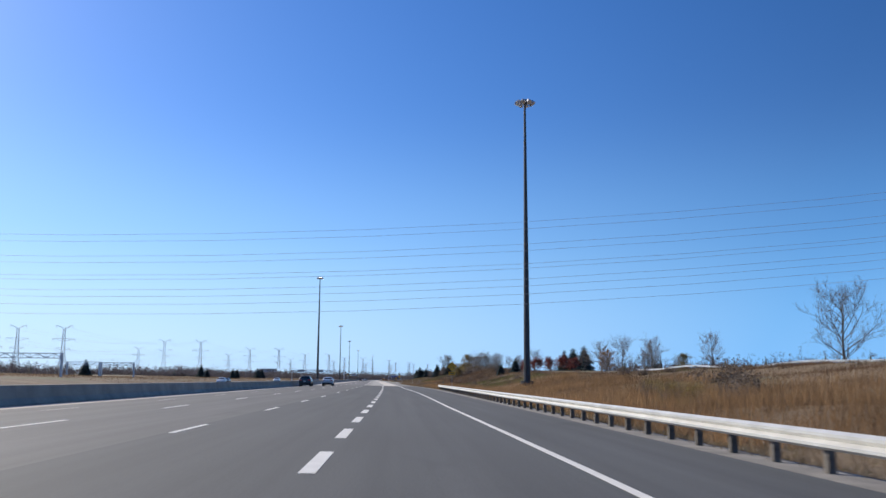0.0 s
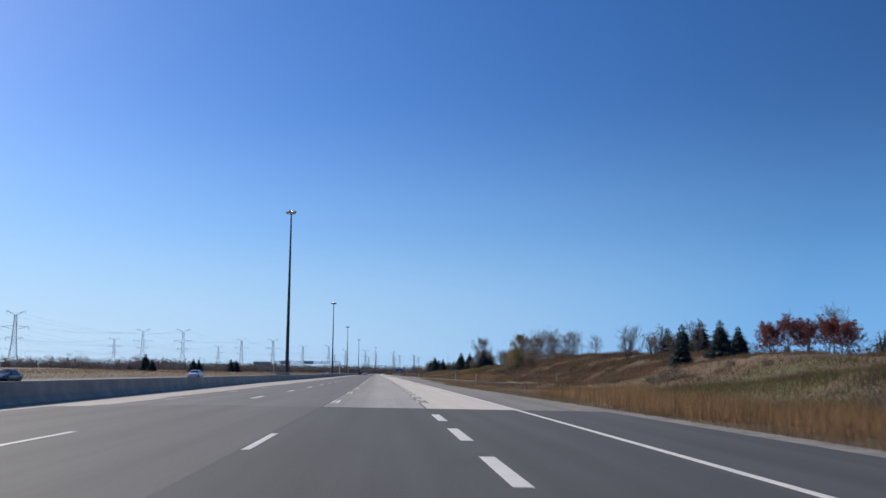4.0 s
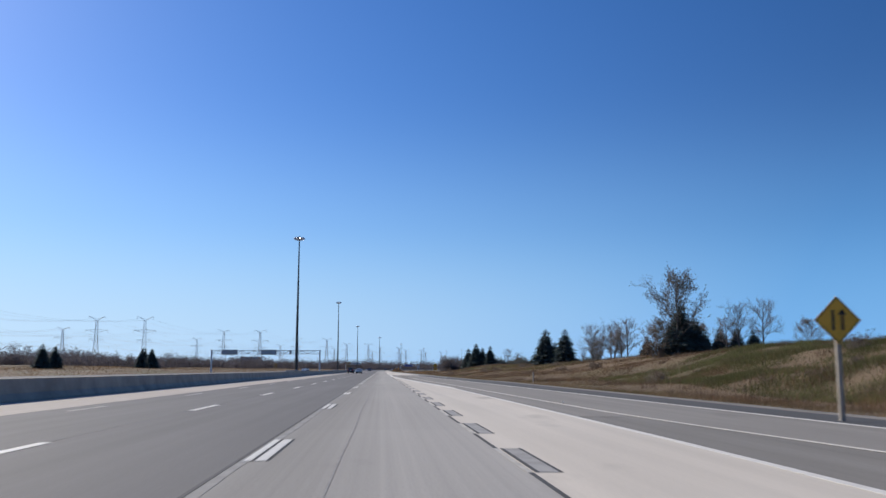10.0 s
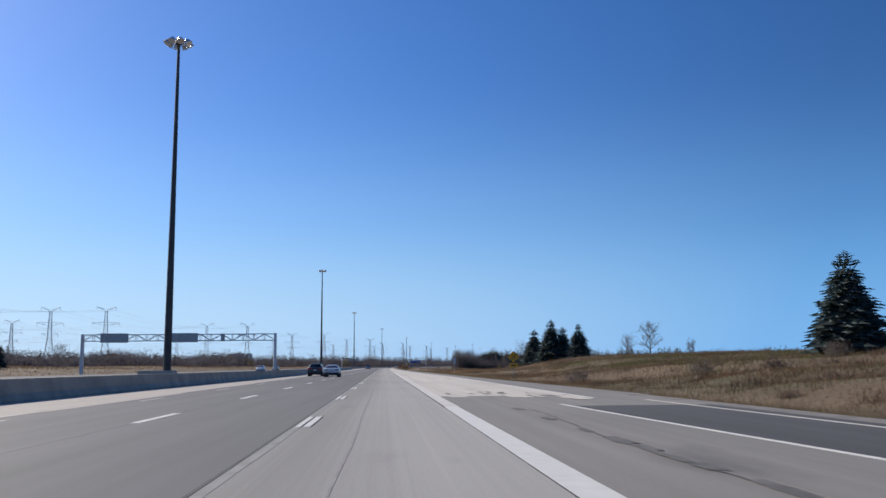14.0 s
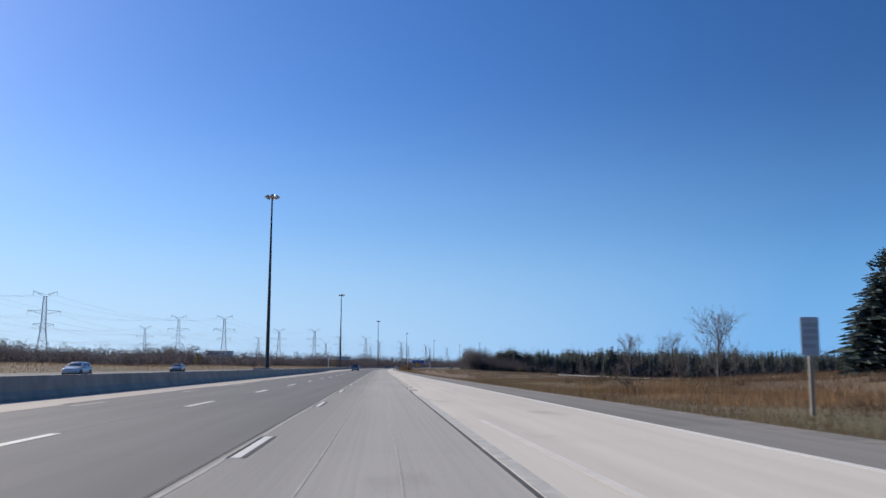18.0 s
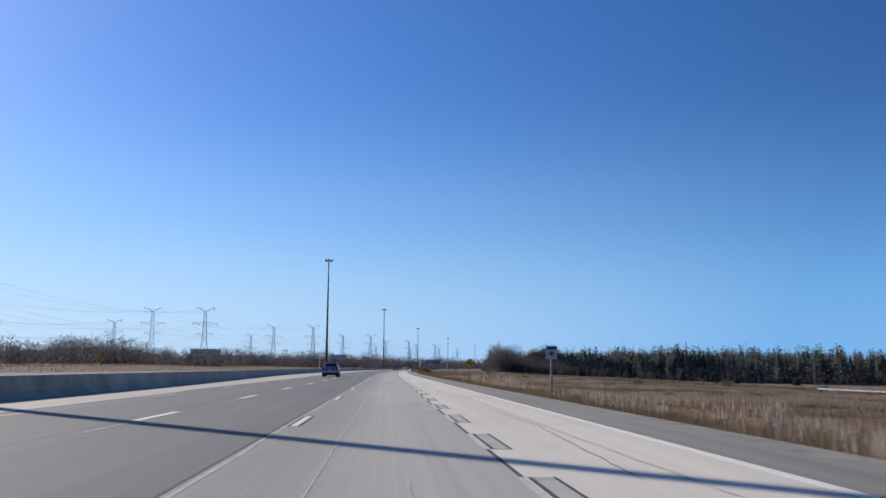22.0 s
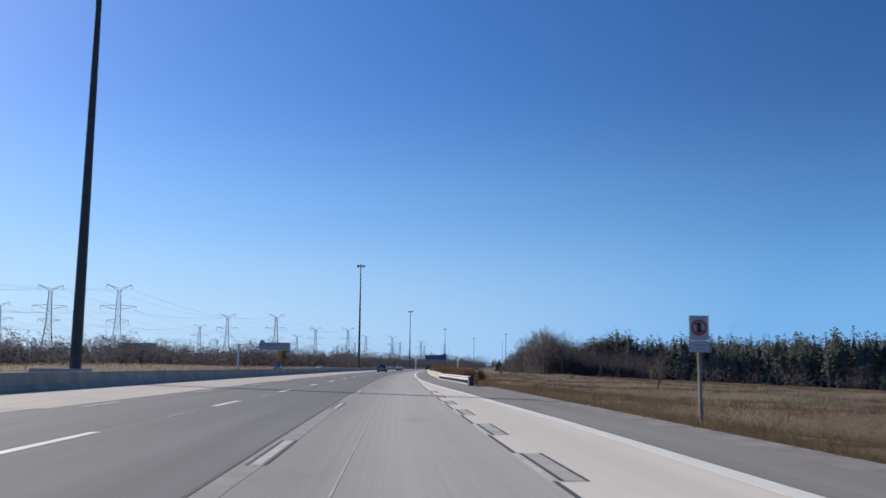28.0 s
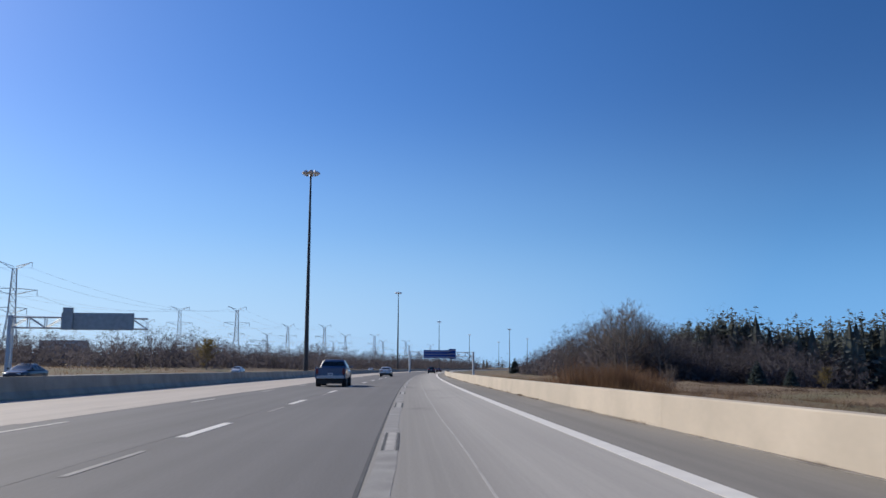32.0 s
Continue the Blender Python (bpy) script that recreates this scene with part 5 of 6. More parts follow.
# rows: across, along, depth across, depth along, height factor
wood("bare_wood", "leafless grey-brown copse at the corner of the wood", [(36, 1470, 14, 20, 0.55), (40, 1400, 16, 20, 0.74), (43, 1330, 18, 20, 0.92), (46, 1285, 18, 22, 1.1), (49, 1248, 18, 20, 1.22), (64, 1240, 20, 20, 0.9), (90, 1232, 20, 20, 0.78)], 1100, 9.5, 14.5, (M_WOODS, M_PINE), 96)
wood("conifer_wood", "dark green conifer wood behind the meadow", [(58, 1275, 40, 60, 0.92), (84, 1256, 30, 60, 1.12), (150, 1215, 40, 120, 1.32), (215, 1200, 50, 120, 1.41), (300, 1140, 60, 130, 1.3), (420, 1080, 60, 130, 1.25), (640, 1000, 90, 140, 1.3)], 2000, 11.5, 16.9, (M_WOODS, M_PINE), 91, conifer=0.9)
wood("bare_wood", "leafless grey-brown wood edge in front of the conifers", [(60, 1236, 20, 25, 0.8), (98, 1225, 20, 30, 0.95), (140, 1200, 22, 26, 1.0), (210, 1180, 20, 24, 1.2), (300, 1125, 22, 24, 1.2), (420, 1065, 22, 26, 1.2), (640, 980, 24, 30, 1.2)], 360, 7.0, 11.5, (M_WOODS, M_PINE), 92)
for s_, y_, sc in ((48.8, 1243, 1.98), (47.5, 1252, 1.9), (52.5, 1247, 1.75), (46.0, 1268, 1.7), (56, 1240, 1.4), (43, 1300, 1.25)):
    plant(bare[0] if sc > 2 else bare[2], s_, y_, sc=sc)
for s_, y_, sc in ((66, 1205, 0.62), (72, 1203, 0.5), (96, 1190, 0.7), (118, 1180, 0.55), (150, 1165, 0.72), (176, 1150, 0.6), (205, 1140, 0.7)):
    plant(spr[int(s_) % 3], s_, y_, sc=sc)
plant(spr[1], 34, 1480, sc=1.0), plant(olive[1], 88, 1222, sc=0.5)
wood("bare_wood", "low leafless wood along the far left side", [(-125, 640, -50, 20, 0.5), (-115, 800, -50, 20, 0.6), (-105, 920, -50, 20, 0.68), (-92, 1080, -60, 20, 0.78), (-80, 1300, -60, 20, 0.9), (-66, 1500, -50, 20, 1.05), (-60, 1800, -60, 20, 1.2), (-50, 2200, -60, 20, 1.5)], 2900, 8.0, 10.6, (M_WOODS, M_PINE), 93, thick=1.5)
for s_, y_, sc in ((-96, 1006, 0.95), (-93, 1012, 0.8), (-98, 1092, 0.95), (-95, 1100, 0.85), (-92, 1096, 0.7), (-100, 905, 0.75), (-104, 860, 0.7), (-88, 1190, 0.8), (-80, 1290, 0.85), (-72, 1420, 1.0)):
    plant(multi[int(-s_) % 2], s_, y_, sc=sc)
wood("far_wood", "far leafless woods along the horizon", [(-420, 500, -120, 80, 0.8), (-330, 900, -120, 80, 0.9), (-260, 1400, -120, 80, 1.1), (-170, 2000, -150, 100, 1.2), (-120, 2600, -150, 200, 1.4), (20, 2900, 60, 300, 1.6), (200, 2800, 100, 200, 1.5), (420, 2300, 100, 200, 1.4), (420, 1700, 150, 60, 1.1)], 1300, 9.0, 14.0, (M_WOODS, M_PINE), 94, conifer=0.04, thick=2.2)
wood("far_wood", "far leafless hedgerow wood across the fields", [(-190, 330, -30, 30, 0.7), (-170, 480, -30, 30, 0.8), (-155, 640, -30, 30, 0.9), (-150, 800, -30, 30, 1.0)], 520, 5.0, 8.5, (M_WOODS, M_PINE), 97, conifer=0.03, thick=1.8)
wood("far_wood", "far leafless woods behind the right bank", [(95, 30, 30, 0, 0.55), (110, 160, 40, 0, 0.6), (100, 260, 40, 0, 0.7), (95, 380, 40, 0, 0.7), (105, 520, 60, 0, 0.6), (150, 640, 60, 0, 0.7), (230, 800, 100, 20, 0.9), (300, 960, 100, 20, 0.9)], 520, 6.0, 10.0, (M_WOODS, M_PINE), 95, conifer=0.12, thick=1.5)


# ---- vehicles ----
M_TYRE = mat("tyre_rubber", (0.025, 0.025, 0.026), 0.85, var=0.2, scale=8, fine=40, bump=0.1)
M_RIM = mat("wheel_rim", (0.32, 0.32, 0.32), 0.45, metal=0.3, var=0.1, scale=8, fine=40, bump=0)
M_TRIM = mat("dark_trim", (0.03, 0.03, 0.032), 0.6, var=0.15, scale=6, fine=40, bump=0.05)
M_REDL = mat("tail_light", (0.55, 0.03, 0.025), 0.25, var=0.15, scale=10, fine=40, bump=0)
M_REDD = mat("tail_light_dark", (0.2, 0.03, 0.03), 0.25, var=0.15, scale=10, fine=40, bump=0)
M_PLATE = mat("number_plate", (0.7, 0.72, 0.74), 0.4, var=0.05, scale=10, fine=40, bump=0)
M_BUMP = mat("bumper_steel", (0.5, 0.5, 0.52), 0.4, metal=0.3, var=0.1, scale=4, fine=30, bump=0)


def paint(name, c, rough=0.3):
    m = mat(name, c, rough, var=0.06, scale=1.5, fine=12, bump=0)
    m.node_tree.nodes["Principled BSDF"].inputs["Coat Weight"].default_value = 0.6
    return m


def glass_dark():
    m = mat("tinted_glass", (0.05, 0.06, 0.065), 0.04, var=0.05, scale=2, fine=10, bump=0)
    m.node_tree.nodes["Principled BSDF"].inputs["Transmission Weight"].default_value = 0.5
    return m


M_GLASS = glass_dark()
P_WHITE, P_DARK, P_BLUE, P_GREY, P_RED = (paint(n, c) for n, c in (("paint_white", (0.62, 0.64, 0.67)), ("paint_dark", (0.024, 0.026, 0.04)), ("paint_blue", (0.075, 0.118, 0.21)), ("paint_grey", (0.2, 0.21, 0.22)), ("paint_maroon", (0.10, 0.02, 0.02))))
# stations: along, half width, underside, top; waist and roof: rear, front, half width, height
SEDAN = dict(W=0.9, st=[(-2.34, 0.82, 0.42, 0.93), (-2.26, 0.87, 0.34, 1.0), (-1.7, 0.9, 0.26, 1.05), (-0.6, 0.91, 0.22, 1.01), (0.9, 0.91, 0.22, 0.97), (1.6, 0.89, 0.24, 0.9), (2.15, 0.82, 0.3, 0.78), (2.34, 0.66, 0.42, 0.64)],
             lo=(-2.0, 1.3, 0.84, 0.97), hi=(-1.0, 0.3, 0.6, 1.45), wheels=(-1.4, 1.42, 0.33), lamp=(0.46, 0.13, 0.9))
SUV = dict(W=0.96, st=[(-2.36, 0.86, 0.44, 1.04), (-2.28, 0.92, 0.36, 1.12), (-1.7, 0.95, 0.3, 1.14), (-0.6, 0.96, 0.28, 1.12), (0.9, 0.96, 0.28, 1.09), (1.6, 0.94, 0.3, 1.03), (2.2, 0.86, 0.36, 0.92), (2.38, 0.72, 0.46, 0.76)],
           lo=(-2.3, 1.35, 0.9, 1.06), hi=(-1.8, 0.25, 0.63, 1.62), wheels=(-1.45, 1.45, 0.37), lamp=(0.44, 0.17, 1.06))
TRUCK = dict(W=1.0, st=[(-2.86, 0.92, 0.62, 1.2), (-2.8, 0.98, 0.56, 1.24), (-1.2, 1.0, 0.5, 1.26), (0.2, 1.0, 0.46, 1.26), (1.4, 1.0, 0.46, 1.24), (2.0, 0.98, 0.46, 1.2), (2.7, 0.94, 0.5, 1.1), (2.86, 0.84, 0.6, 0.98)],
             lo=(-1.0, 1.8, 0.93, 1.2), hi=(-0.72, 0.85, 0.7, 1.78), wheels=(-1.8, 1.75, 0.4), lamp=(0.17, 0.36, 1.17))


def spline_rows(rows, n):
    """Smooth stations between the given ones (y, half width, underside, top)."""
    out = []
    for i in range(len(rows) - 1):
        p0, p1, p2, p3 = (np.array(rows[max(0, min(len(rows) - 1, i + k))]) for k in (-1, 0, 1, 2))
        for u in np.linspace(0, 1, n, endpoint=False):
            out.append(0.5 * (2 * p1 + (p2 - p0) * u + (2 * p0 - 5 * p1 + 4 * p2 - p3) * u * u + (3 * p1 - p0 - 3 * p2 + p3) * u ** 3))
    return out + [np.array(rows[-1])]


def section(y, w, z0, z1, n=28):
    """Rounded box section of a car body, leaning in above the waist."""
    c, h, ring = (z0 + z1) / 2, (z1 - z0) / 2, []
    for k in range(n):
        a = 2 * math.pi * (k + 0.5) / n
        u, v = math.cos(a), math.sin(a)
        u, v = math.copysign(abs(u) ** 0.38, u), math.copysign(abs(v) ** 0.5, v)
        ring.append((w * u * (1 - 0.06 * max(0, v) ** 2 - 0.05 * max(0, -v) ** 3), y, c + h * v))
    return ring


def shell(mb, rows, n=4):
    rings = [section(*q) for q in spline_rows(rows, n)]
    mb.loft(rings, cap=False)
    for ring, end in ((rings[0], -1), (rings[-1], 1)):
        cy = sum(p[1] for p in ring) / len(ring)
        cz = sum(p[2] for p in ring) / len(ring)
        inner = [(p[0] * 0.8, cy + end * 0.035, cz + (p[2] - cz) * 0.8) for p in ring]
        face = tuple(range(len(ring)))
        mb.loft([ring, inner] if end > 0 else [inner, ring], cap=False)
        mb.add(inner, (face if end > 0 else face[::-1],))


def cabin(t, lo, hi, body_mat):
    """Glasshouse: bowed rings from the waist to the roof, panes let into the shell."""
    (a0, a1, aw, az), (b0, b1, bw, bz) = lo, hi
    sill = 2 if az > 1.0 else 1
    E, C, S, LV = 8, 3, 16, 7
    def ring(f, shrink=1.0, lift=0.0):
        w = (aw + (bw - aw) * f ** 1.3) * shrink
        y0, y1 = a0 + (b0 - a0) * f ** 0.9, a1 + (b1 - a1) * f ** 0.9
        ym, hl = (y0 + y1) / 2, (y1 - y0) / 2 * (0.5 + 0.5 * shrink)
        z = az + (bz - 0.075 - az) * f + lift
        c, pts = 0.1 * shrink, []
        def bow(x, end):
            return ym + end * (hl - 0.14 * (x / w) ** 2)
        for k in range(E + 1):
            x = -w + c + (2 * w - 2 * c) * k / E
            pts.append((x, bow(x, -1), z))
        ye0, ye1 = bow(w - c, -1), bow(w - c, 1)
        for k in range(1, C):
            q = math.pi / 2 * k / C
            pts.append((w - c + c * math.sin(q), ye0 + c * (1 - math.cos(q)), z))
        for k in range(S + 1):
            pts.append((w, ye0 + c + (ye1 - ye0 - 2 * c) * k / S, z))
        for k in range(1, C):
            q = math.pi / 2 * k / C
            pts.append((w - c + c * math.cos(q), ye1 - c + c * math.sin(q), z))
        for k in range(E + 1):
            x = w - c - (2 * w - 2 * c) * k / E
            pts.append((x, bow(x, 1), z))
        for k in range(1, C):
            q = math.pi / 2 * k / C
            pts.append((-w + c - c * math.sin(q), ye1 - c + c * math.cos(q), z))
        for k in range(S + 1):
            pts.append((-w, ye1 - c - (ye1 - ye0 - 2 * c) * k / S, z))
        for k in range(1, C):
            q = math.pi / 2 * k / C
            pts.append((-w + c - c * math.cos(q), ye0 + c - c * math.sin(q), z))
        return pts
    rings = [ring(i / LV) for i in range(LV + 1)]
    n = len(rings[0])
    side0, front0, side1 = E + C, E + C + S + C, 2 * E + 2 * C + S + C
    panes = {"rear": [], "front": [], "right_fore": [], "right_aft": [], "left_fore": [], "left_aft": []}
    solid = MB()
    o = len(solid.v)
    for q in rings:
        solid.v.extend(q)
    for i in range(LV):
        for k in range(n):
            key = None
            if 1 <= i <= LV - 2:
                if 0 <= k < E:
                    key = "rear" if i >= sill else None
                elif front0 <= k < front0 + E:
                    key = "front"
                elif side0 + 1 <= k < side0 + S - 1 and k != side0 + S // 2:
                    key = "right_aft" if k < side0 + S // 2 else "right_fore"
                elif side1 + 1 <= k < side1 + S - 1 and k != side1 + S // 2:
                    key = "left_fore" if k < side1 + S // 2 else "left_aft"
            f = (i * n + k, i * n + (k + 1) % n, (i + 1) * n + (k + 1) % n, (i + 1) * n + k)
            if key:
                panes[key].append(f)
            else:
                solid.f.append(f)
    part("window_frame", solid, body_mat, t, smooth=True)
    mid = Vector((0, (a0 + a1) / 2, az))
    for key, faces in panes.items():
        g = MB()
        for f in faces:
            g.quad(*(Vector(rings[i // n][i % n]) + (mid - Vector(rings[i // n][i % n])).normalized() * 0.014 for i in f))
        part({"rear": "rear_window", "front": "windscreen"}.get(key, "side_window"), g, M_GLASS, t)
    mb = MB()
    mb.loft([rings[-1], ring(1, 0.97, 0.028), ring(1, 0.88, 0.05), ring(1, 0.7, 0.066), ring(1, 0.4, 0.075)], cap=False)
    top = ring(1, 0.4, 0.075)
    mb.add(top, (tuple(range(n)),))
    part("roof", mb, body_mat, t, smooth=True)


def wheel(parent, x, y, r):
    mb = MB()
    sg = 1 if x > 0 else -1
    mb.tube([(x - sg * 0.24, y, r), (x - sg * 0.22, y, r), (x - sg * 0.03, y, r), (x, y, r)], [r * 0.9, r, r, r * 0.88], 20)
    ty = part("tyre", mb, M_TYRE, parent)
    mb = MB()
    mb.tube([(x - sg * 0.05, y, r), (x + sg * 0.012, y, r)], [r * 0.64, r * 0.6], 16)
    for k in range(5):
        a = 6.283 * k / 5
        mb.tube([(x + sg * 0.014, y, r), (x + sg * 0.02, y + math.cos(a) * r * 0.58, r + math.sin(a) * r * 0.58)], [0.05, 0.04], 4)
    part("rim", mb, M_RIM, ty)


def vehicle(name, label, spec, body_mat, s, y, category="car", bed=False, flip=False, bumper=None):
    t = thing(name, label, category, "traffic on the freeway", at=pose(*P(s, y, 0.0), 0, 0, heading(y) + (180 if flip else 0)))
    st, W = spec["st"], spec["W"]
    mb = MB()
    if bed:
        shell(mb, st[2:])
        part("body", mb, body_mat, t, smooth=True)
        mb = MB()
        y0, y1, zf, zt = st[0][0], st[2][0] + 0.25, 0.72, 1.24
        mb.box(-W, y0 + 0.06, 0.52, W, y1, zf, bevel=0.04)
        mb.box(-W, y0 + 0.06, zf - 0.02, -W + 0.09, y1, zt, bevel=0.03)
        mb.box(W - 0.09, y0 + 0.06, zf - 0.02, W, y1, zt, bevel=0.03)
        part("cargo_bed", mb, body_mat, t)
        mb = MB()
        mb.box(-W * 0.83, y0, 0.66, W * 0.83, y0 + 0.09, zt + 0.01, bevel=0.03)
        mb.box(-W * 0.6, y0 - 0.012, 0.98, W * 0.6, y0 + 0.01, 1.12, bevel=0.005)
        part("tailgate", mb, body_mat, t)
        mb = MB()
        mb.box(-W * 0.84, y0 + 0.1, zt - 0.06, W * 0.84, y1, zt - 0.01)
        part("bed_cover", mb, M_TRIM, t)
    else:
        shell(mb, st)
        part("body", mb, body_mat, t, smooth=True)
    a0, a1, aw, az = spec["lo"]
    cabin(t, spec["lo"], spec["hi"], body_mat)
    mb = MB()
    mb.box(-aw * 0.82, a0 * 0.55, 0.6, aw * 0.82, a1 * 0.6, az + 0.06)
    mb.box(-aw * 0.7, 0.05, az, -aw * 0.15, 0.25, az + 0.3, bevel=0.05)
    mb.box(aw * 0.15, 0.05, az, aw * 0.7, 0.25, az + 0.3, bevel=0.05)
    part("interior", mb, M_TRIM, t)
    rear, front = st[0], st[-1]
    zt = rear[3]
    for sg in (-1, 1):
        mb = MB()
        lw, lh, lz = spec["lamp"]
        mb.box(min(sg * W * 0.95, sg * (W * 0.95 - lw)), rear[0] - 0.045, lz - lh, max(sg * W * 0.95, sg * (W * 0.95 - lw)), rear[0] + 0.2, lz, bevel=0.035)
        part("tail_light", mb, M_REDL if spec is SUV else M_REDD, t)
        mb = MB()
        mb.box(sg * front[1] * 0.75 - 0.16, front[0] - 0.2, front[3] - 0.08, sg * front[1] * 0.75 + 0.16, front[0] + 0.01, front[3] + 0.06, bevel=0.03)
        part("headlight", mb, M_PLATE, t)
        mb = MB()
        mb.box(sg * (W + 0.08) - 0.09, a1 * 0.72, az + 0.02, sg * (W + 0.08) + 0.09, a1 * 0.72 + 0.1, az + 0.17, bevel=0.03)
        part("mirror", mb, body_mat, t)
        for yw in spec["wheels"][:2]:
            wheel(t, sg * W * 0.97, yw, spec["wheels"][2])
            mb = MB()
            r = spec["wheels"][2]
            mb.tube([(sg * (W - 0.3), yw, r), (sg * (W + 0.004), yw, r)], [r * 1.2, r * 1.2], 18)
            part("wheel_arch", mb, M_TRIM, t)
    mb = MB()
    mb.box(-W * 0.88, rear[0] - 0.06, rear[2] - 0.1, W * 0.88, rear[0] + 0.14, rear[2] + 0.12, bevel=0.04)
    part("bumper", mb, bumper or M_TRIM, t)
    mb = MB()
    zp = (rear[2] + zt) / 2 + (0.04 if not bed else -0.1)
    mb.box(-0.16, rear[0] - 0.06, zp - 0.08, 0.16, rear[0] - 0.01, zp + 0.08, bevel=0.006)
    pl = part("number_plate", mb, M_PLATE, t)
    mb = MB()
    mb.box(-0.12, rear[0] - 0.066, zp - 0.03, 0.12, rear[0] - 0.058, zp + 0.03)
    part("plain_bar", mb, P_BLUE, pl)
    mb = MB()
    mb.box(-W * 0.75, rear[0] + 0.4, 0.2, W * 0.75, front[0] - 0.4, max(st[3][2], 0.3) + 0.02)
    part("underbody", mb, M_TRIM, t)
    return t


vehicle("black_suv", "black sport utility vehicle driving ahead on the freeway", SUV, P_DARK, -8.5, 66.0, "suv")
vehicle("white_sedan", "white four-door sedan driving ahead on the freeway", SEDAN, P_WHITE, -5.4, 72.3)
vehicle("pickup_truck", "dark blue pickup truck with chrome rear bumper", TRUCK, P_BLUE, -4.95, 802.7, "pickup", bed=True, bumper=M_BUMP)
# second copies of the SUV and sedan, added where the pair drives later
vehicle("black_suv", "black sport utility vehicle repeated further along the freeway", SUV, P_DARK, -6.8, 527.0, "suv")
vehicle("white_sedan", "white sedan repeated further along in the middle lane", SEDAN, P_WHITE, -4.2, 518.0)
# second copy of the pickup, added where it drives later
vehicle("pickup_truck", "dark blue pickup truck repeated further along the freeway", TRUCK, P_BLUE, -4.7, 1104, "pickup", bed=True, bumper=M_BUMP)
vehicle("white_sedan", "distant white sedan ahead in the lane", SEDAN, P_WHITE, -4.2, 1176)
vehicle("dark_car", "distant dark car ahead on the freeway", SUV, P_DARK, 1.8, 1265, "car")
vehicle("maroon_car", "distant maroon car beside the edge line", SEDAN, P_RED, 1.8, 1345)
vehicle("white_suv", "white sport utility vehicle on the opposite carriageway", SUV, P_WHITE, -31, 650, "suv", flip=True)
vehicle("grey_van", "grey van on the opposite carriageway", SUV, P_GREY, -35, 715, "van", flip=True)
vehicle("white_suv", "white sport utility vehicle on the opposite carriageway", SUV, P_WHITE, -31, 226, "suv", flip=True)
vehicle("dark_car", "dark sedan on the opposite carriageway", SEDAN, P_DARK, -31, 1118, flip=True)
vehicle("white_car", "white sedan on the opposite carriageway", SEDAN, P_WHITE, -35, 1215, flip=True)
vehicle("white_car", "white sedan on the opposite carriageway", SEDAN, P_WHITE, -33, 130, flip=True)
vehicle("dark_car", "dark sedan on the opposite carriageway", SEDAN, P_DARK, -37, 160, flip=True)
vehicle("white_car", "white sedan on the opposite carriageway", SEDAN, P_WHITE, -31, 1420, flip=True)

# ---- signs ----
M_YEL = mat("sign_yellow", (0.82, 0.41, 0.03), 0.5, var=0.1, scale=3, fine=20, bump=0)
M_BLK = mat("sign_black", (0.02, 0.02, 0.02), 0.5, var=0.1, scale=5, fine=30, bump=0)
M_SWH = mat("sign_white", (0.52, 0.54, 0.57), 0.5, var=0.08, scale=4, fine=20, bump=0)
M_SRED = mat("sign_red", (0.5, 0.03, 0.03), 0.5, var=0.1, scale=4, fine=20, bump=0)
M_SBLUE = mat("sign_blue", (0.02, 0.07, 0.32), 0.5, var=0.1, scale=2, fine=20, bump=0)
M_SBACK = mat("sign_back", (0.42, 0.43, 0.44), 0.5, metal=0.4, var=0.12, scale=2, fine=20, bump=0)
M_GREENP = mat("marker_green", (0.03, 0.12, 0.06), 0.6, var=0.15, scale=5, fine=30, bump=0)


def bar(mb, x0, z0, x1, z1, w, y):
    d = Vector((x1 - x0, 0, z1 - z0)).normalized()
    n = Vector((-d.z, 0, d.x)) * w / 2
    a, b = Vector((x0, 0, z0)), Vector((x1, 0, z1))
    lo = [a - n, b - n, b + n, a + n]
    mb.loft([[p + Vector((0, y + 0.004, 0)) for p in lo], [p + Vector((0, y, 0)) for p in lo]])


def plate(mb, pts, y, th=0.012):
    mb.loft([[(x, y + th, z) for x, z in pts], [(x, y, z) for x, z in pts]])


def sign_post(t, h, w=0.055, material=None):
    mb = MB()
    mb.box(-w, 0.02, -0.6, w, 0.02 + 1.6 * w, h, bevel=0.01)
    return part("post", mb, material or M_POSTG, t)


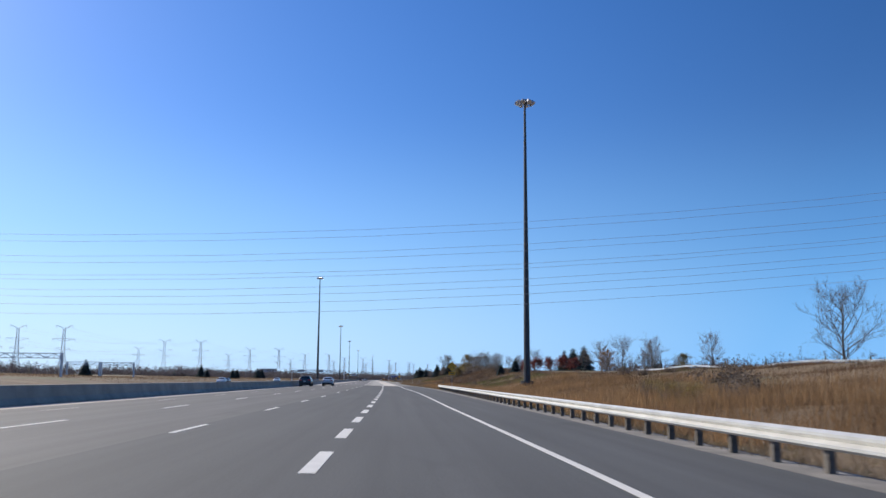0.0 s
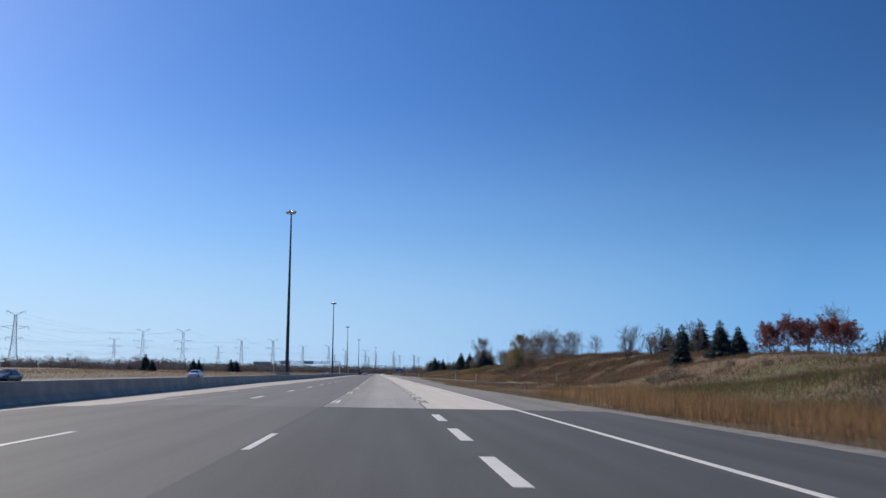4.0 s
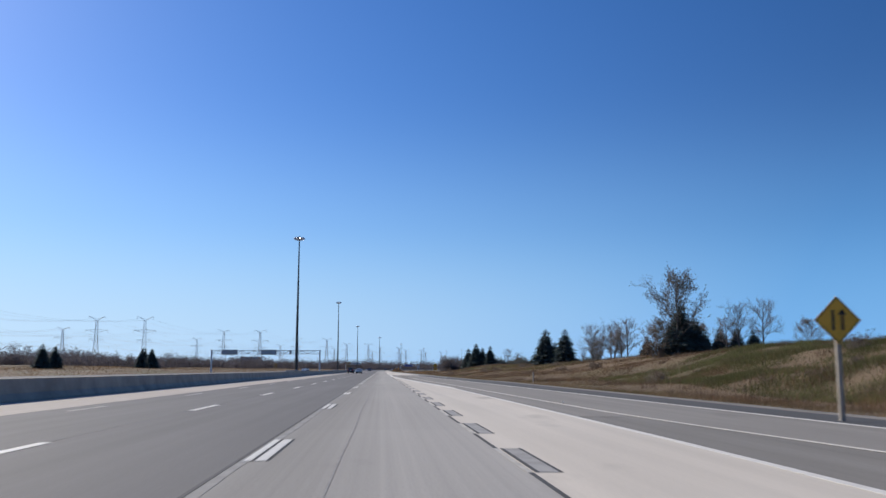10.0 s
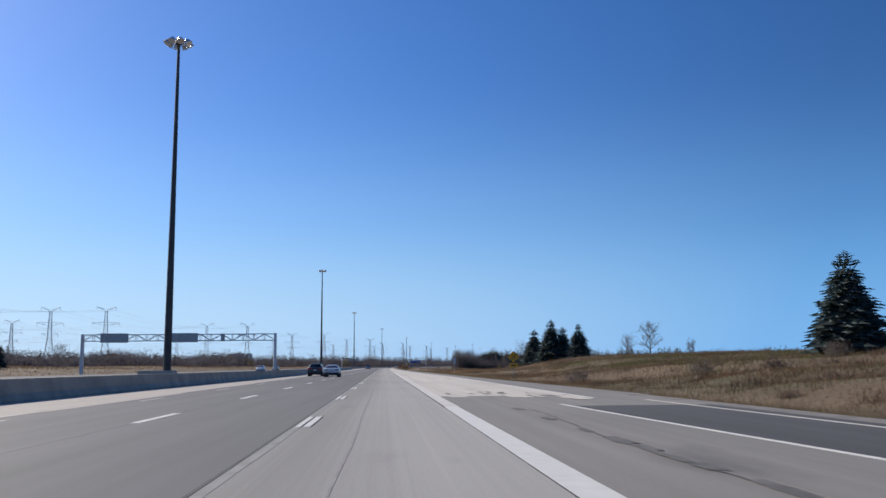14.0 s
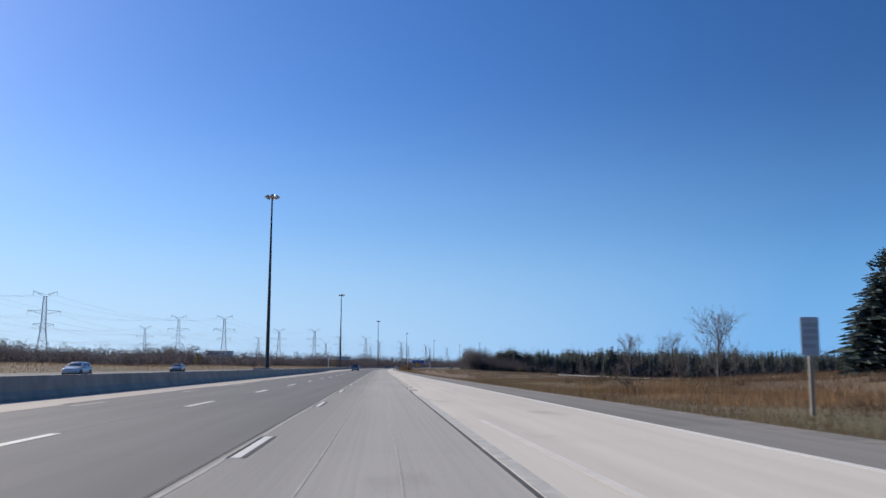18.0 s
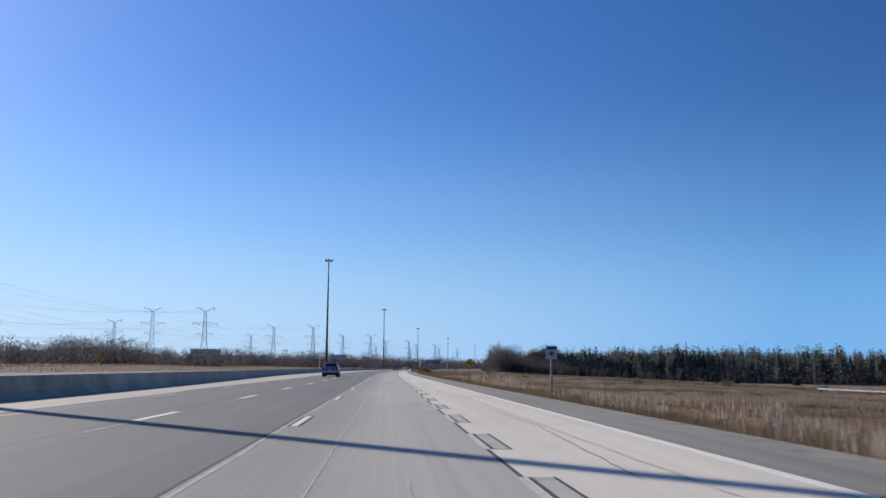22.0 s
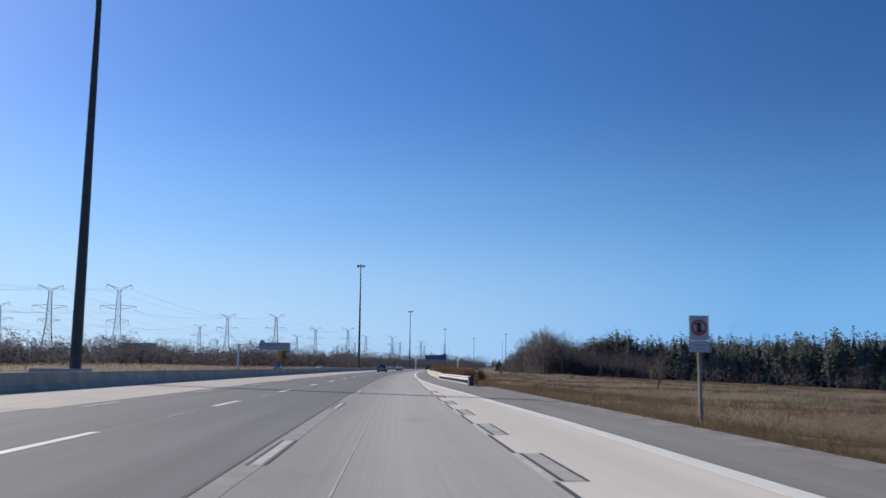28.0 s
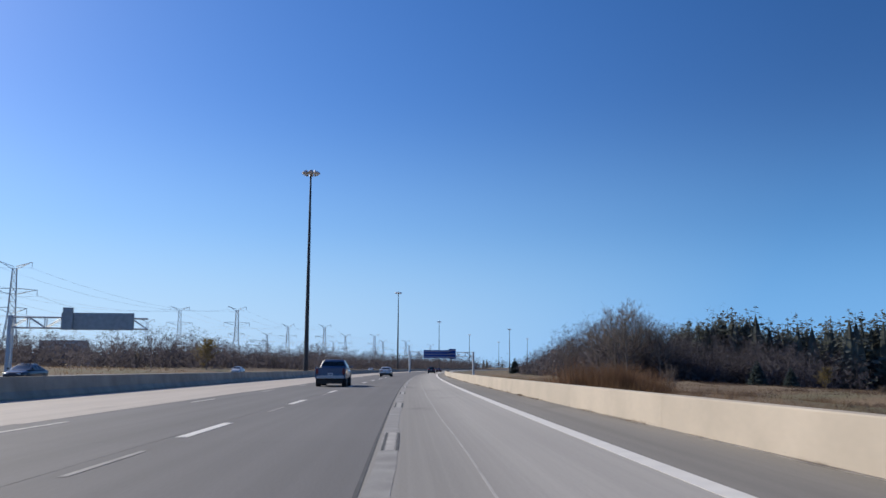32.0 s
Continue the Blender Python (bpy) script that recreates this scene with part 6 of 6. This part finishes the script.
def diamond_sign(label, s, y, r, zc, kind, tab_=False, post_h=None):
    g = float(height(s, y))
    t = thing("warning_sign", label, "road sign", at=pose(*P(s, y, g), 0, 0, heading(y)))
    sign_post(t, (post_h or zc + r * 0.5) - g)
    zc = zc - g
    mb = MB()
    plate(mb, [(-r, zc), (0, zc - r), (r, zc), (0, zc + r)], 0.0)
    panel = part("panel", mb, M_YEL, t)
    mb = MB()
    q = r * 0.93
    for a, b in (((-q, 0), (0, -q)), ((0, -q), (q, 0)), ((q, 0), (0, q)), ((0, q), (-q, 0))):
        bar(mb, a[0], zc + a[1], b[0], zc + b[1], 0.02 * r / 0.6, -0.006)
    part("border", mb, M_BLK, panel)
    mb = MB()
    if kind == "merge":
        bar(mb, -0.22 * r, zc - 0.45 * r, -0.22 * r, zc + 0.42 * r, 0.09 * r, -0.006)
        bar(mb, 0.3 * r, zc - 0.4 * r, 0.3 * r, zc - 0.05 * r, 0.09 * r, -0.006)
        bar(mb, 0.3 * r, zc - 0.05 * r, 0.08 * r, zc + 0.2 * r, 0.09 * r, -0.006)
        bar(mb, 0.08 * r, zc + 0.2 * r, 0.08 * r, zc + 0.42 * r, 0.09 * r, -0.006)
    elif kind == "slant":
        bar(mb, -0.42 * r, zc + 0.16 * r, 0.26 * r, zc - 0.14 * r, 0.17 * r, -0.006)
        bar(mb, -0.26 * r, zc + 0.08 * r, -0.22 * r, zc + 0.46 * r, 0.1 * r, -0.0055)
        bar(mb, 0.2 * r, zc - 0.1 * r, 0.26 * r, zc - 0.48 * r, 0.1 * r, -0.0055)
    else:
        bar(mb, -0.2 * r, zc - 0.42 * r, -0.2 * r, zc + 0.42 * r, 0.11 * r, -0.006)
        bar(mb, 0.2 * r, zc - 0.42 * r, 0.2 * r, zc + 0.42 * r, 0.11 * r, -0.006)
        bar(mb, 0.2 * r, zc + 0.42 * r, 0.06 * r, zc + 0.22 * r, 0.07 * r, -0.006)
        bar(mb, 0.2 * r, zc + 0.42 * r, 0.34 * r, zc + 0.22 * r, 0.07 * r, -0.006)
    part("symbol", mb, M_BLK, panel)
    if tab_:
        mb = MB()
        plate(mb, [(-0.7 * r, zc - 1.72 * r), (0.7 * r, zc - 1.72 * r), (0.7 * r, zc - 1.04 * r), (-0.7 * r, zc - 1.04 * r)], 0.0)
        tb = part("tab_panel", mb, M_YEL, t)
        mb = MB()
        bar(mb, -0.35 * r, zc - 1.38 * r, 0.35 * r, zc - 1.38 * r, 0.2 * r, -0.006)
        part("plain_bar", mb, M_BLK, tb)
    return t


diamond_sign("yellow diamond merging sign with a small tab below", 13.95, 56.4, 0.74, 3.44, "merge", True)
diamond_sign("yellow diamond lane-ends sign on a pale wooden post", 12.7, 293.7, 0.58, 2.38, "ends")
diamond_sign("yellow diamond warning sign on a post", 17.0, 515.2, 0.72, 2.2, "ends", True)
diamond_sign("yellow diamond warning sign with dark slanted symbol on pale post", 12.5, 799.0, 0.66, 1.8, "slant")
diamond_sign("yellow diamond lane-ends sign on a thin post", 11.35, 878.0, 0.55, 1.85, "ends")


def board_sign(label, s, y, w, z0, z1, pieces, face=None):
    g = float(height(s, y))
    t = thing("road_sign", label, "road sign", at=pose(*P(s, y, g), 0, 0, heading(y)))
    sign_post(t, z1 - 0.1 - g)
    mb = MB()
    plate(mb, [(-w / 2, z0 - g), (w / 2, z0 - g), (w / 2, z1 - g), (-w / 2, z1 - g)], 0.0)
    panel = part("panel", mb, face or M_SWH, t)
    for nm, m, rects in pieces:
        for x0, a0, x1, a1 in rects:
            mb = MB()
            plate(mb, [(x0 * w, z0 + a0 * (z1 - z0) - g), (x1 * w, z0 + a0 * (z1 - z0) - g), (x1 * w, z0 + a1 * (z1 - z0) - g), (x0 * w, z0 + a1 * (z1 - z0) - g)], -0.006, 0.005)
            part(nm, mb, m, panel)
    return t, panel, g


board_sign("grey-white regulatory board with unreadable lines on a post", 15.15, 577.6, 0.58, 1.58, 2.75, [("plain_bar", M_SBACK, [(-0.4, 0.75, 0.4, 0.85), (-0.4, 0.58, 0.4, 0.68), (-0.4, 0.4, 0.4, 0.5), (-0.4, 0.2, 0.3, 0.3)])])
board_sign("blue and white board with a dark square on a post", 12.4, 744.4, 0.7, 1.8, 2.62, [("blue_field", M_SBLUE, [(-0.48, 0.72, 0.48, 0.96)]), ("dark_field", M_SBACK, [(-0.4, 0.24, 0.4, 0.62)]), ("plain_bar", M_BLK, [(-0.12, 0.3, 0.12, 0.56)])])
t_, pn, g_ = board_sign("white prohibition sign with red ring and white tab", 12.05, 931.8, 0.66, 2.16, 2.98, [("plain_bar", M_BLK, [(-0.12, 0.3, 0.12, 0.72)])])
mb = MB()
n = 24
mb.tube([(0.235 * math.cos(6.283 * k / n), -0.008, 2.58 - g_ + 0.235 * math.sin(6.283 * k / n)) for k in range(n + 1)], [0.03] * (n + 1), 5, cap=False)
mb.tube([(-0.165, -0.01, 2.745 - g_), (0.165, -0.01, 2.415 - g_)], [0.024, 0.024], 5)
part("red_ring", mb, M_SRED, pn)
mb = MB()
plate(mb, [(-0.33, 1.76 - g_), (0.33, 1.76 - g_), (0.33, 2.14 - g_), (-0.33, 2.14 - g_)], 0.0)
tb = part("tab_panel", mb, M_SWH, t_)
mb = MB()
bar(mb, -0.19, 2.0 - g_, 0.19, 2.0 - g_, 0.06, -0.006)
bar(mb, -0.14, 1.88 - g_, 0.14, 1.88 - g_, 0.06, -0.006)
part("plain_bar", mb, M_SBACK, tb)
# striped hazard board
hz = thing("hazard_marker", "yellow and black striped hazard board at the rail end", "road sign", at=pose(*P(7.03, 959.0, -0.2), 0, 0, heading(962)))
sign_post(hz, 1.36, 0.035)
mb = MB()
plate(mb, [(-0.125, 0.3), (0.125, 0.3), (0.125, 1.12), (-0.125, 1.12)], 0.0)
pn = part("panel", mb, M_YEL, hz)
for k in range(4):
    mb = MB()
    z = 0.33 + k * 0.2
    plate(mb, [(-0.125, z + 0.09), (0.125, z - 0.02), (0.125, z + 0.07), (-0.125, z + 0.18)], -0.006, 0.005)
    part("stripe", mb, M_BLK, pn)
mb = MB()
plate(mb, [(-0.1, 1.17), (0.1, 1.17), (0.12, 1.27), (-0.12, 1.27)], 0.0)
part("tab_panel", mb, M_SWH, hz)
mb = MB()
plate(mb, [(-0.13, 1.272), (0.13, 1.272), (0.11, 1.37), (-0.11, 1.37)], 0.0)
part("tab_panel", mb, M_GREENP, hz, "green tab")
# marker stakes
for s_, y_, h_, m_ in ((12.9, 60.6, 1.35, M_GREENP), (15.3, 916.0, 0.8, M_POSTW), (15.1, 183, 1.15, M_POSTG), (25.3, 179, 1.45, M_POSTG), (14.1, 203, 1.2, M_POSTG), (23.5, 305, 1.2, M_POSTG), (13.6, 284, 0.9, M_POSTG), (15.6, 352, 1.1, M_POSTG)):
    g = float(height(s_, y_))
    st_ = thing("marker_stake", "slim weathered marker stake in the verge", "stake", "marker stakes", at=pose(*P(s_, y_, g), 2, 1, 20))
    mb = MB()
    mb.box(-0.05, -0.05, -0.4, 0.05, 0.05, h_, bevel=0.01)
    part("stake", mb, M_POSTW if m_ is M_GREENP else m_, st_)
    mb = MB()
    mb.box(-0.09, -0.06, h_, 0.09, 0.06, h_ + 0.06, bevel=0.01)
    part("cap", mb, m_, st_)


# ---- overhead gantries ----
def truss(mb, a, b, hgt, dep, n, r=0.07):
    a, b = Vector(a), Vector(b)
    side = (b - a).cross(Vector((0, 0, 1))).normalized() * dep / 2
    up = Vector((0, 0, hgt))
    for o in (side, -side, side + up, up - side):
        strut(mb, a + o, b + o, r * 1.4)
    for i in range(n):
        p, q = a.lerp(b, i / n), a.lerp(b, (i + 1) / n)
        for o in (side, -side):
            strut(mb, p + o, p + o + up, r)
            strut(mb, p + o + (up if i % 2 else Vector()), q + o + (Vector() if i % 2 else up), r)
        strut(mb, p + side + up, p - side + up, r)
        strut(mb, p + side, q - side, r)


def gantry(label, p0, p1, z, panels, posts=2):
    t = thing("sign_gantry", label, "gantry")
    a, b = P(*p0, 0), P(*p1, 0)
    mb = MB()
    truss(mb, a + Vector((0, 0, z - 1.3)), b + Vector((0, 0, z - 1.3)), 1.3, 1.0, max(8, int((b - a).length / 2.2)))
    part("truss", mb, M_LATT, t)
    for p in (a, b)[:posts]:
        for dy in (-0.45, 0.45):
            mb = MB()
            mb.tube([(p.x, p.y + dy, -0.6), (p.x, p.y + dy, z + 0.15)], [0.26, 0.24], 8)
            part("leg", mb, M_LATT, t)
    for u, w, h_, zc, m in panels:
        c = a.lerp(b, u)
        mb = MB()
        mb.box(c.x - w / 2, c.y - 0.85, zc - h_ / 2, c.x + w / 2, c.y - 0.62, zc + h_ / 2, bevel=0.04)
        pn_ = part("sign_panel", mb, m, t)
        mb = MB()
        for k in range(3):
            mb.box(c.x - w / 2 + 0.1, c.y - 0.9, zc - h_ / 2 + (k + 0.35) * h_ / 3, c.x + w / 2 - 0.1, c.y - 0.86, zc - h_ / 2 + (k + 0.5) * h_ / 3)
        part("panel_rib", mb, M_SBACK if m is not M_SBLUE else M_SWH, pn_)
    return t


gantry("steel truss sign gantry over the opposite carriageway", (-20.5, 595), (-60.1, 597.5), 8.0, [(0.47, 5.6, 1.9, 7.3, M_SBACK), (0.83, 5.6, 1.9, 7.3, M_SBACK), (0.27, 0.8, 1.6, 7.3, M_SBACK)])
gantry("cantilever truss with a large grey sign panel", (-48.6, 1153.5), (-33.0, 1155), 7.2, [(0.64, 8.6, 2.1, 6.75, M_SBACK), (0.42, 1.2, 2.7, 7.05, M_SBACK)], posts=1)
for right, left, y_ in ((-81.5, -98.5, 166.3), (-110.4, -123.4, 293.3), (-100.0, -113.6, 306.0)):
    gantry("steel truss sign gantry over a side road across the field", (right, y_), (left, y_ + 0.6), 7.6, [], 2)
gantry("blue overhead guide sign across the road ahead", (-6, 1307), (13.5, 1307), 6.2, [(0.42, 8.0, 2.4, 5.6, M_SBLUE), (0.66, 2.2, 3.0, 5.7, M_SBLUE)])

# low white industrial building, far left
bd = thing("warehouse", "low pale flat-roofed warehouse far beyond the trees", "building", at=pose(-215, 1750, 5.5, 0, 0, -12))
mb = MB()
mb.box(-16, -8, 0, 16, 8, 15.5, bevel=0.1)
part("wall", mb, M_SWH, bd)
mb = MB()
mb.box(-16.3, -8.3, 15.5, 16.3, 8.3, 16.3, bevel=0.1)
part("roof", mb, M_SBACK, bd)
for k in range(6):
    mb = MB()
    mb.box(-14 + k * 5, -8.12, 11.5, -11 + k * 5, -7.9, 13.2, bevel=0.05)
    part("window", mb, M_GLASS, bd)
# stub posts behind the guard rail
for s_, y_ in ((13.4, 25.5), (13.3, 22.4)):
    st_ = thing("stub_post", "short square weathered timber post behind the guard rail", "post", "stub posts", at=pose(*P(s_, y_, float(height(s_, y_))), 0, 0, 10))
    mb = MB()
    mb.box(-0.11, -0.11, -0.4, 0.11, 0.11, 0.8, bevel=0.02)
    part("post", mb, M_POSTW, st_)


# ---- grasses ----
def lumps(s, y, size, seed):
    """Smooth random relief between 0 and 1 over the plan, for drifts and tufts."""
    table = np.random.default_rng(seed).uniform(0, 1, (64, 64))
    u, v = s / size, y / size
    i, j = np.floor(u).astype(int), np.floor(v).astype(int)
    f, k = u - i, v - j
    f, k = f * f * (3 - 2 * f), k * k * (3 - 2 * k)
    q = lambda a, b: table[(i + a) % 64, (j * 7 + b * 7 + (j + b) // 9) % 64]
    return (q(0, 0) * (1 - f) + q(1, 0) * f) * (1 - k) + (q(0, 1) * (1 - f) + q(1, 1) * f) * k


def blades(name, label, n, sample, hlo, hhi, w, material, seed, lean=0.35):
    """A stand of grass as one piece: each blade a narrow triangle."""
    g = np.random.default_rng(seed)
    s, y = sample(g, n)
    z = height(s, y) + tilt(s, y) - 0.04
    x = s + bend(y)
    n = len(s)
    h = g.uniform(hlo, hhi, n) * (0.55 + 0.5 * lumps(s, y, 2.3, seed) + 0.45 * lumps(s, y, 9.0, seed + 50))
    a = g.uniform(0, 2 * np.pi, n)
    dx, dy = np.cos(a) * w * 0.5, np.sin(a) * w * 0.5
    lx, ly = g.normal(0, lean, n) * h, g.normal(0, lean, n) * h
    b = np.stack([x, y, z], -1)
    d = np.stack([dx, dy, 0 * dx], -1)
    t = b + np.stack([lx, ly, h], -1)
    v = np.stack([b - d, b + d, t], 1).reshape(-1, 3)
    f = np.arange(n * 3).reshape(-1, 3)
    me = bpy.data.meshes.new(name)
    me.vertices.add(len(v))
    me.vertices.foreach_set("co", v.ravel())
    me.loops.add(f.size)
    me.loops.foreach_set("vertex_index", f.ravel())
    me.polygons.add(len(f))
    me.polygons.foreach_set("loop_start", np.arange(0, f.size, 3))
    me.update(calc_edges=True)
    me.materials.append(material)
    ob = new(name, me)
    return tagged(ob, label, "grass", kind="stuff")


def clear(s, y):
    """Keeps grass off pavement."""
    edge = np.where((y > 165) & (y < 262), np.where(s < RAMP_L(y) - 0.6, np.minimum(PAVE(y), 9.3) + 2.3, RAMP_R(y) + 0.8), PAVE(y) + 0.7)
    edge = np.where((y >= 262) & (y < 450), RAMP_R(y) + 0.9, edge)
    ok = s > edge
    ok &= ~((y > 165) & (y < 262) & (s > RAMP_L(y) - 0.7) & (s < RAMP_R(y) + 0.9))
    return ok


def verge(y0, y1, d0, d1, power=1.6):
    def f(g, n):
        y = g.uniform(y0, y1, n)
        s = PAVE(y) + d0 + (d1 - d0) * g.uniform(0, 1, n) ** power
        k = clear(s, y) & (lumps(s, y, 1.7, int(d1)) + g.normal(0, 0.2, n) > 0.3)
        return s[k], y[k]
    return f


def patch(s0, s1, y0, y1):
    def f(g, n):
        s, y = g.uniform(s0, s1, n), g.uniform(y0, y1, n)
        k = clear(s, y) & (lumps(s, y, 3.2, 5) + g.normal(0, 0.16, n) > 0.36)
        return s[k], y[k]
    return f


M_GREENG = mat("green_grass", (0.118, 0.122, 0.05), 0.95, var=0.3, scale=0.1, fine=2.0, bump=0, island=0.18, sss=0.5)
M_RUSTG = mat("rusty_grass", (0.185, 0.115, 0.066), 0.95, var=0.35, scale=0.08, fine=2.0, bump=0, island=0.25, sss=0.5)
M_OLIVEG = mat("olive_meadow_grass", (0.155, 0.122, 0.068), 0.95, var=0.35, scale=0.08, fine=2.0, bump=0, island=0.2, sss=0.5)
M_BROWNG = mat("brown_weeds", (0.18, 0.122, 0.076), 0.95, var=0.35, scale=0.08, fine=2.0, bump=0, island=0.2, sss=0.5)
blades("verge_grass", "dry tan grass along the road verge", 280000, verge(-80, 1130, 0.6, 12, 1.6), 0.08, 0.34, 0.018, M_GRASS, 1)
blades("verge_weeds", "brown dead weeds along the road verge", 260000, verge(-80, 1130, 1.0, 22, 1.5), 0.1, 0.42, 0.02, M_BROWNG, 2)
blades("verge_grass_green", "short green grass at the verge", 140000, verge(-80, 1130, 0.4, 8), 0.05, 0.18, 0.02, M_GREENG, 3)
blades("bank_grass", "dry brown grass over the banks", 210000, verge(-60, 700, 8, 48, 1.0), 0.12, 0.5, 0.04, M_BROWNG, 4)
blades("bank_grass", "rusty dry grass tufts over the banks", 150000, verge(-60, 700, 8, 48, 1.0), 0.12, 0.45, 0.035, M_RUSTG, 5)
blades("meadow_grass", "dry meadow grass in front of the wood", 170000, verge(640, 1250, 10, 120, 1.2), 0.12, 0.42, 0.035, M_BROWNG, 6)
blades("meadow_grass", "pale dry meadow grass in front of the wood", 60000, verge(640, 1250, 8, 110, 1.2), 0.12, 0.4, 0.035, M_OLIVEG, 7)
blades("field_grass", "dry grass field beyond the opposite road", 50000, lambda g, n: (g.uniform(-130, -58, n), g.uniform(150, 1300, n)), 0.2, 0.5, 0.15, M_BROWNG, 8)
blades("bank_grass_green", "green grass behind the guard rail", 80000, patch(17, 34, 66, 130), 0.15, 0.4, 0.03, M_GREENG, 10)


def clumps(base, many, spread):
    """Gathers the stand into tufts round chosen spots."""
    def f(g, n):
        s, y = base(g, many)
        k = g.integers(0, len(s), n)
        r = spread * (0.5 + g.uniform(0, 1, len(s)))[k]
        s2, y2 = s[k] + g.normal(0, 1, n) * r, y[k] + g.normal(0, 1, n) * r
        ok = clear(s2, y2)
        return s2[ok], y2[ok]
    return f


M_BRUSH = mat("dead_brush", (0.132, 0.093, 0.066), 0.95, var=0.3, scale=0.2, fine=3.0, bump=0, island=0.25, sss=0.4)
M_RUST = mat("rusty_weeds", (0.18, 0.105, 0.062), 0.95, var=0.3, scale=0.2, fine=3.0, bump=0, island=0.25, sss=0.4)
blades("bank_brush", "dark dead brush in tufts over the banks", 150000, clumps(verge(-40, 640, 6, 46, 1.0), 2600, 0.45), 0.15, 0.6, 0.03, M_BRUSH, 60, lean=0.3)
blades("bank_weeds", "rust-brown weeds in drifts over the banks", 100000, clumps(verge(-40, 640, 4, 40, 1.0), 240, 1.8), 0.12, 0.42, 0.03, M_RUST, 61, lean=0.3)
blades("bank_grass_green", "drifts of green grass on the banks", 50000, clumps(verge(-40, 640, 3, 40, 1.0), 90, 2.6), 0.08, 0.25, 0.035, M_GREENG, 62)
blades("meadow_brush", "dark dead brush in tufts over the meadow", 80000, clumps(verge(640, 1150, 3, 60, 1.2), 1500, 0.5), 0.12, 0.5, 0.028, M_BRUSH, 63, lean=0.3)
blades("verge_weeds", "rust-brown weeds in drifts along the verge", 40000, clumps(verge(560, 1130, 1.5, 22, 1.2), 260, 1.2), 0.1, 0.38, 0.016, M_RUST, 64, lean=0.3)
blades("bank_brush", "dark brown brush thick on the high bank", 100000, clumps(patch(25, 48, 168, 318), 1100, 0.9), 0.3, 1.0, 0.026, M_BRUSH, 70, lean=0.3)
blades("bank_weeds", "rust-brown weeds thick on the high bank", 60000, clumps(patch(24, 48, 168, 310), 500, 1.2), 0.2, 0.6, 0.03, M_RUST, 71, lean=0.3)
blades("bank_grass_green", "green grass on the slope below the trees", 110000, patch(24, 42, 312, 362), 0.2, 0.5, 0.03, M_GREENG, 72)
M_MAUVEG = mat("mauve_grass", (0.168, 0.118, 0.1), 0.95, var=0.3, scale=0.08, fine=2.0, bump=0, island=0.2, sss=0.5)
blades("meadow_grass", "mauve-brown dry grass far out on the meadow", 60000, clumps(verge(640, 1240, 16, 60, 1.0), 420, 3.2), 0.2, 0.55, 0.035, M_MAUVEG, 80, lean=0.25)
blades("meadow_grass", "olive grass in drifts beside the verge", 70000, clumps(verge(600, 1000, 3, 14, 1.0), 300, 1.6), 0.15, 0.5, 0.02, M_OLIVEG, 81, lean=0.25)
blades("bank_grass_green", "olive-green grass on the crest of the bank", 60000, clumps(patch(26, 46, 425, 560), 260, 2.2), 0.12, 0.35, 0.035, M_GREENG, 82)
blades("wall_brush", "rust-brown dead brush in tall tufts behind the parapet wall", 26000, clumps(patch(6.9, 12, 1016, 1052), 70, 0.4), 1.0, 1.9, 0.03, M_RUST, 83, lean=0.22)
blades("wall_brush", "rust-brown dead brush tufts behind the parapet wall", 7000, clumps(patch(7.2, 11, 1074, 1088), 18, 0.4), 0.9, 1.6, 0.03, M_RUST, 84, lean=0.22)


def wall_foot(g, n):
    y = g.uniform(992, 1180, n)
    y = y[lumps(0 * y, y, 1.6, 6) + g.normal(0, 0.12, n) > 0.5]
    return WALLS(y) - 0.03 - np.abs(g.normal(0, 0.05, len(y))), y


blades("wall_weeds", "low dead weeds and grit along the wall foot", 30000, wall_foot, 0.13, 0.2, 0.02, M_BRUSH, 85, lean=0.25)
# scraps of litter on the shoulder
lr = random.Random(3)
for s_, y_ in ((8.05, 930.9), (9.0, 770), (8.2, 741), (9.6, 262), (8.1, 612), (8.4, 305)):
    lt = thing("litter", "small crumpled white scrap on the gravel shoulder", "litter", "litter on the shoulder", at=pose(*P(s_, y_, 0.01), 0, 0, lr.uniform(0, 180)))
    mb = MB()
    mb.loft([[(0.07 * math.cos(a) * lr.uniform(0.6, 1.1), 0.05 * math.sin(a) * lr.uniform(0.4, 1.0), z) for a in (0, 1.2, 2.4, 3.6, 4.9)] for z in (0.0, 0.025, 0.05)])
    part("scrap", mb, M_SWH, lt)
for k, (s0, s1, y0, y1, n, h0, h1) in enumerate(((14, 32, -50, 57, 60000, 0.5, 1.15), (13, 20, 62, 130, 26000, 0.5, 1.0), (22, 29, 228, 310, 30000, 0.4, 0.95), (15, 23, 582, 612, 6000, 0.3, 0.65), (7.0, 13.5, 998, 1130, 36000, 0.4, 1.05))):
    blades("reed_bed", "orange-brown dry reeds standing in the ditch", n, patch(s0, s1, y0, y1), h0, h1, 0.022, M_REED, 20 + k, lean=0.16)
for k, (s0, s1, y0, y1, n) in enumerate(((10.5, 16.5, 672, 712, 2600), (13, 20, 705, 760, 1500), (13, 18, 776, 800, 700), (15, 23, 812, 852, 1300), (13, 18, 858, 880, 400), (16, 24, 250, 262, 60), (7, 12, 1045, 1090, 160))):
    blades("reed_plumes", "pale feathery reed plumes above the dry grass", n, clumps(patch(s0, s1, y0, y1), max(12, n // 9), 0.22), 0.45, 0.85, 0.06, M_PLUME, 40 + k, lean=0.1)
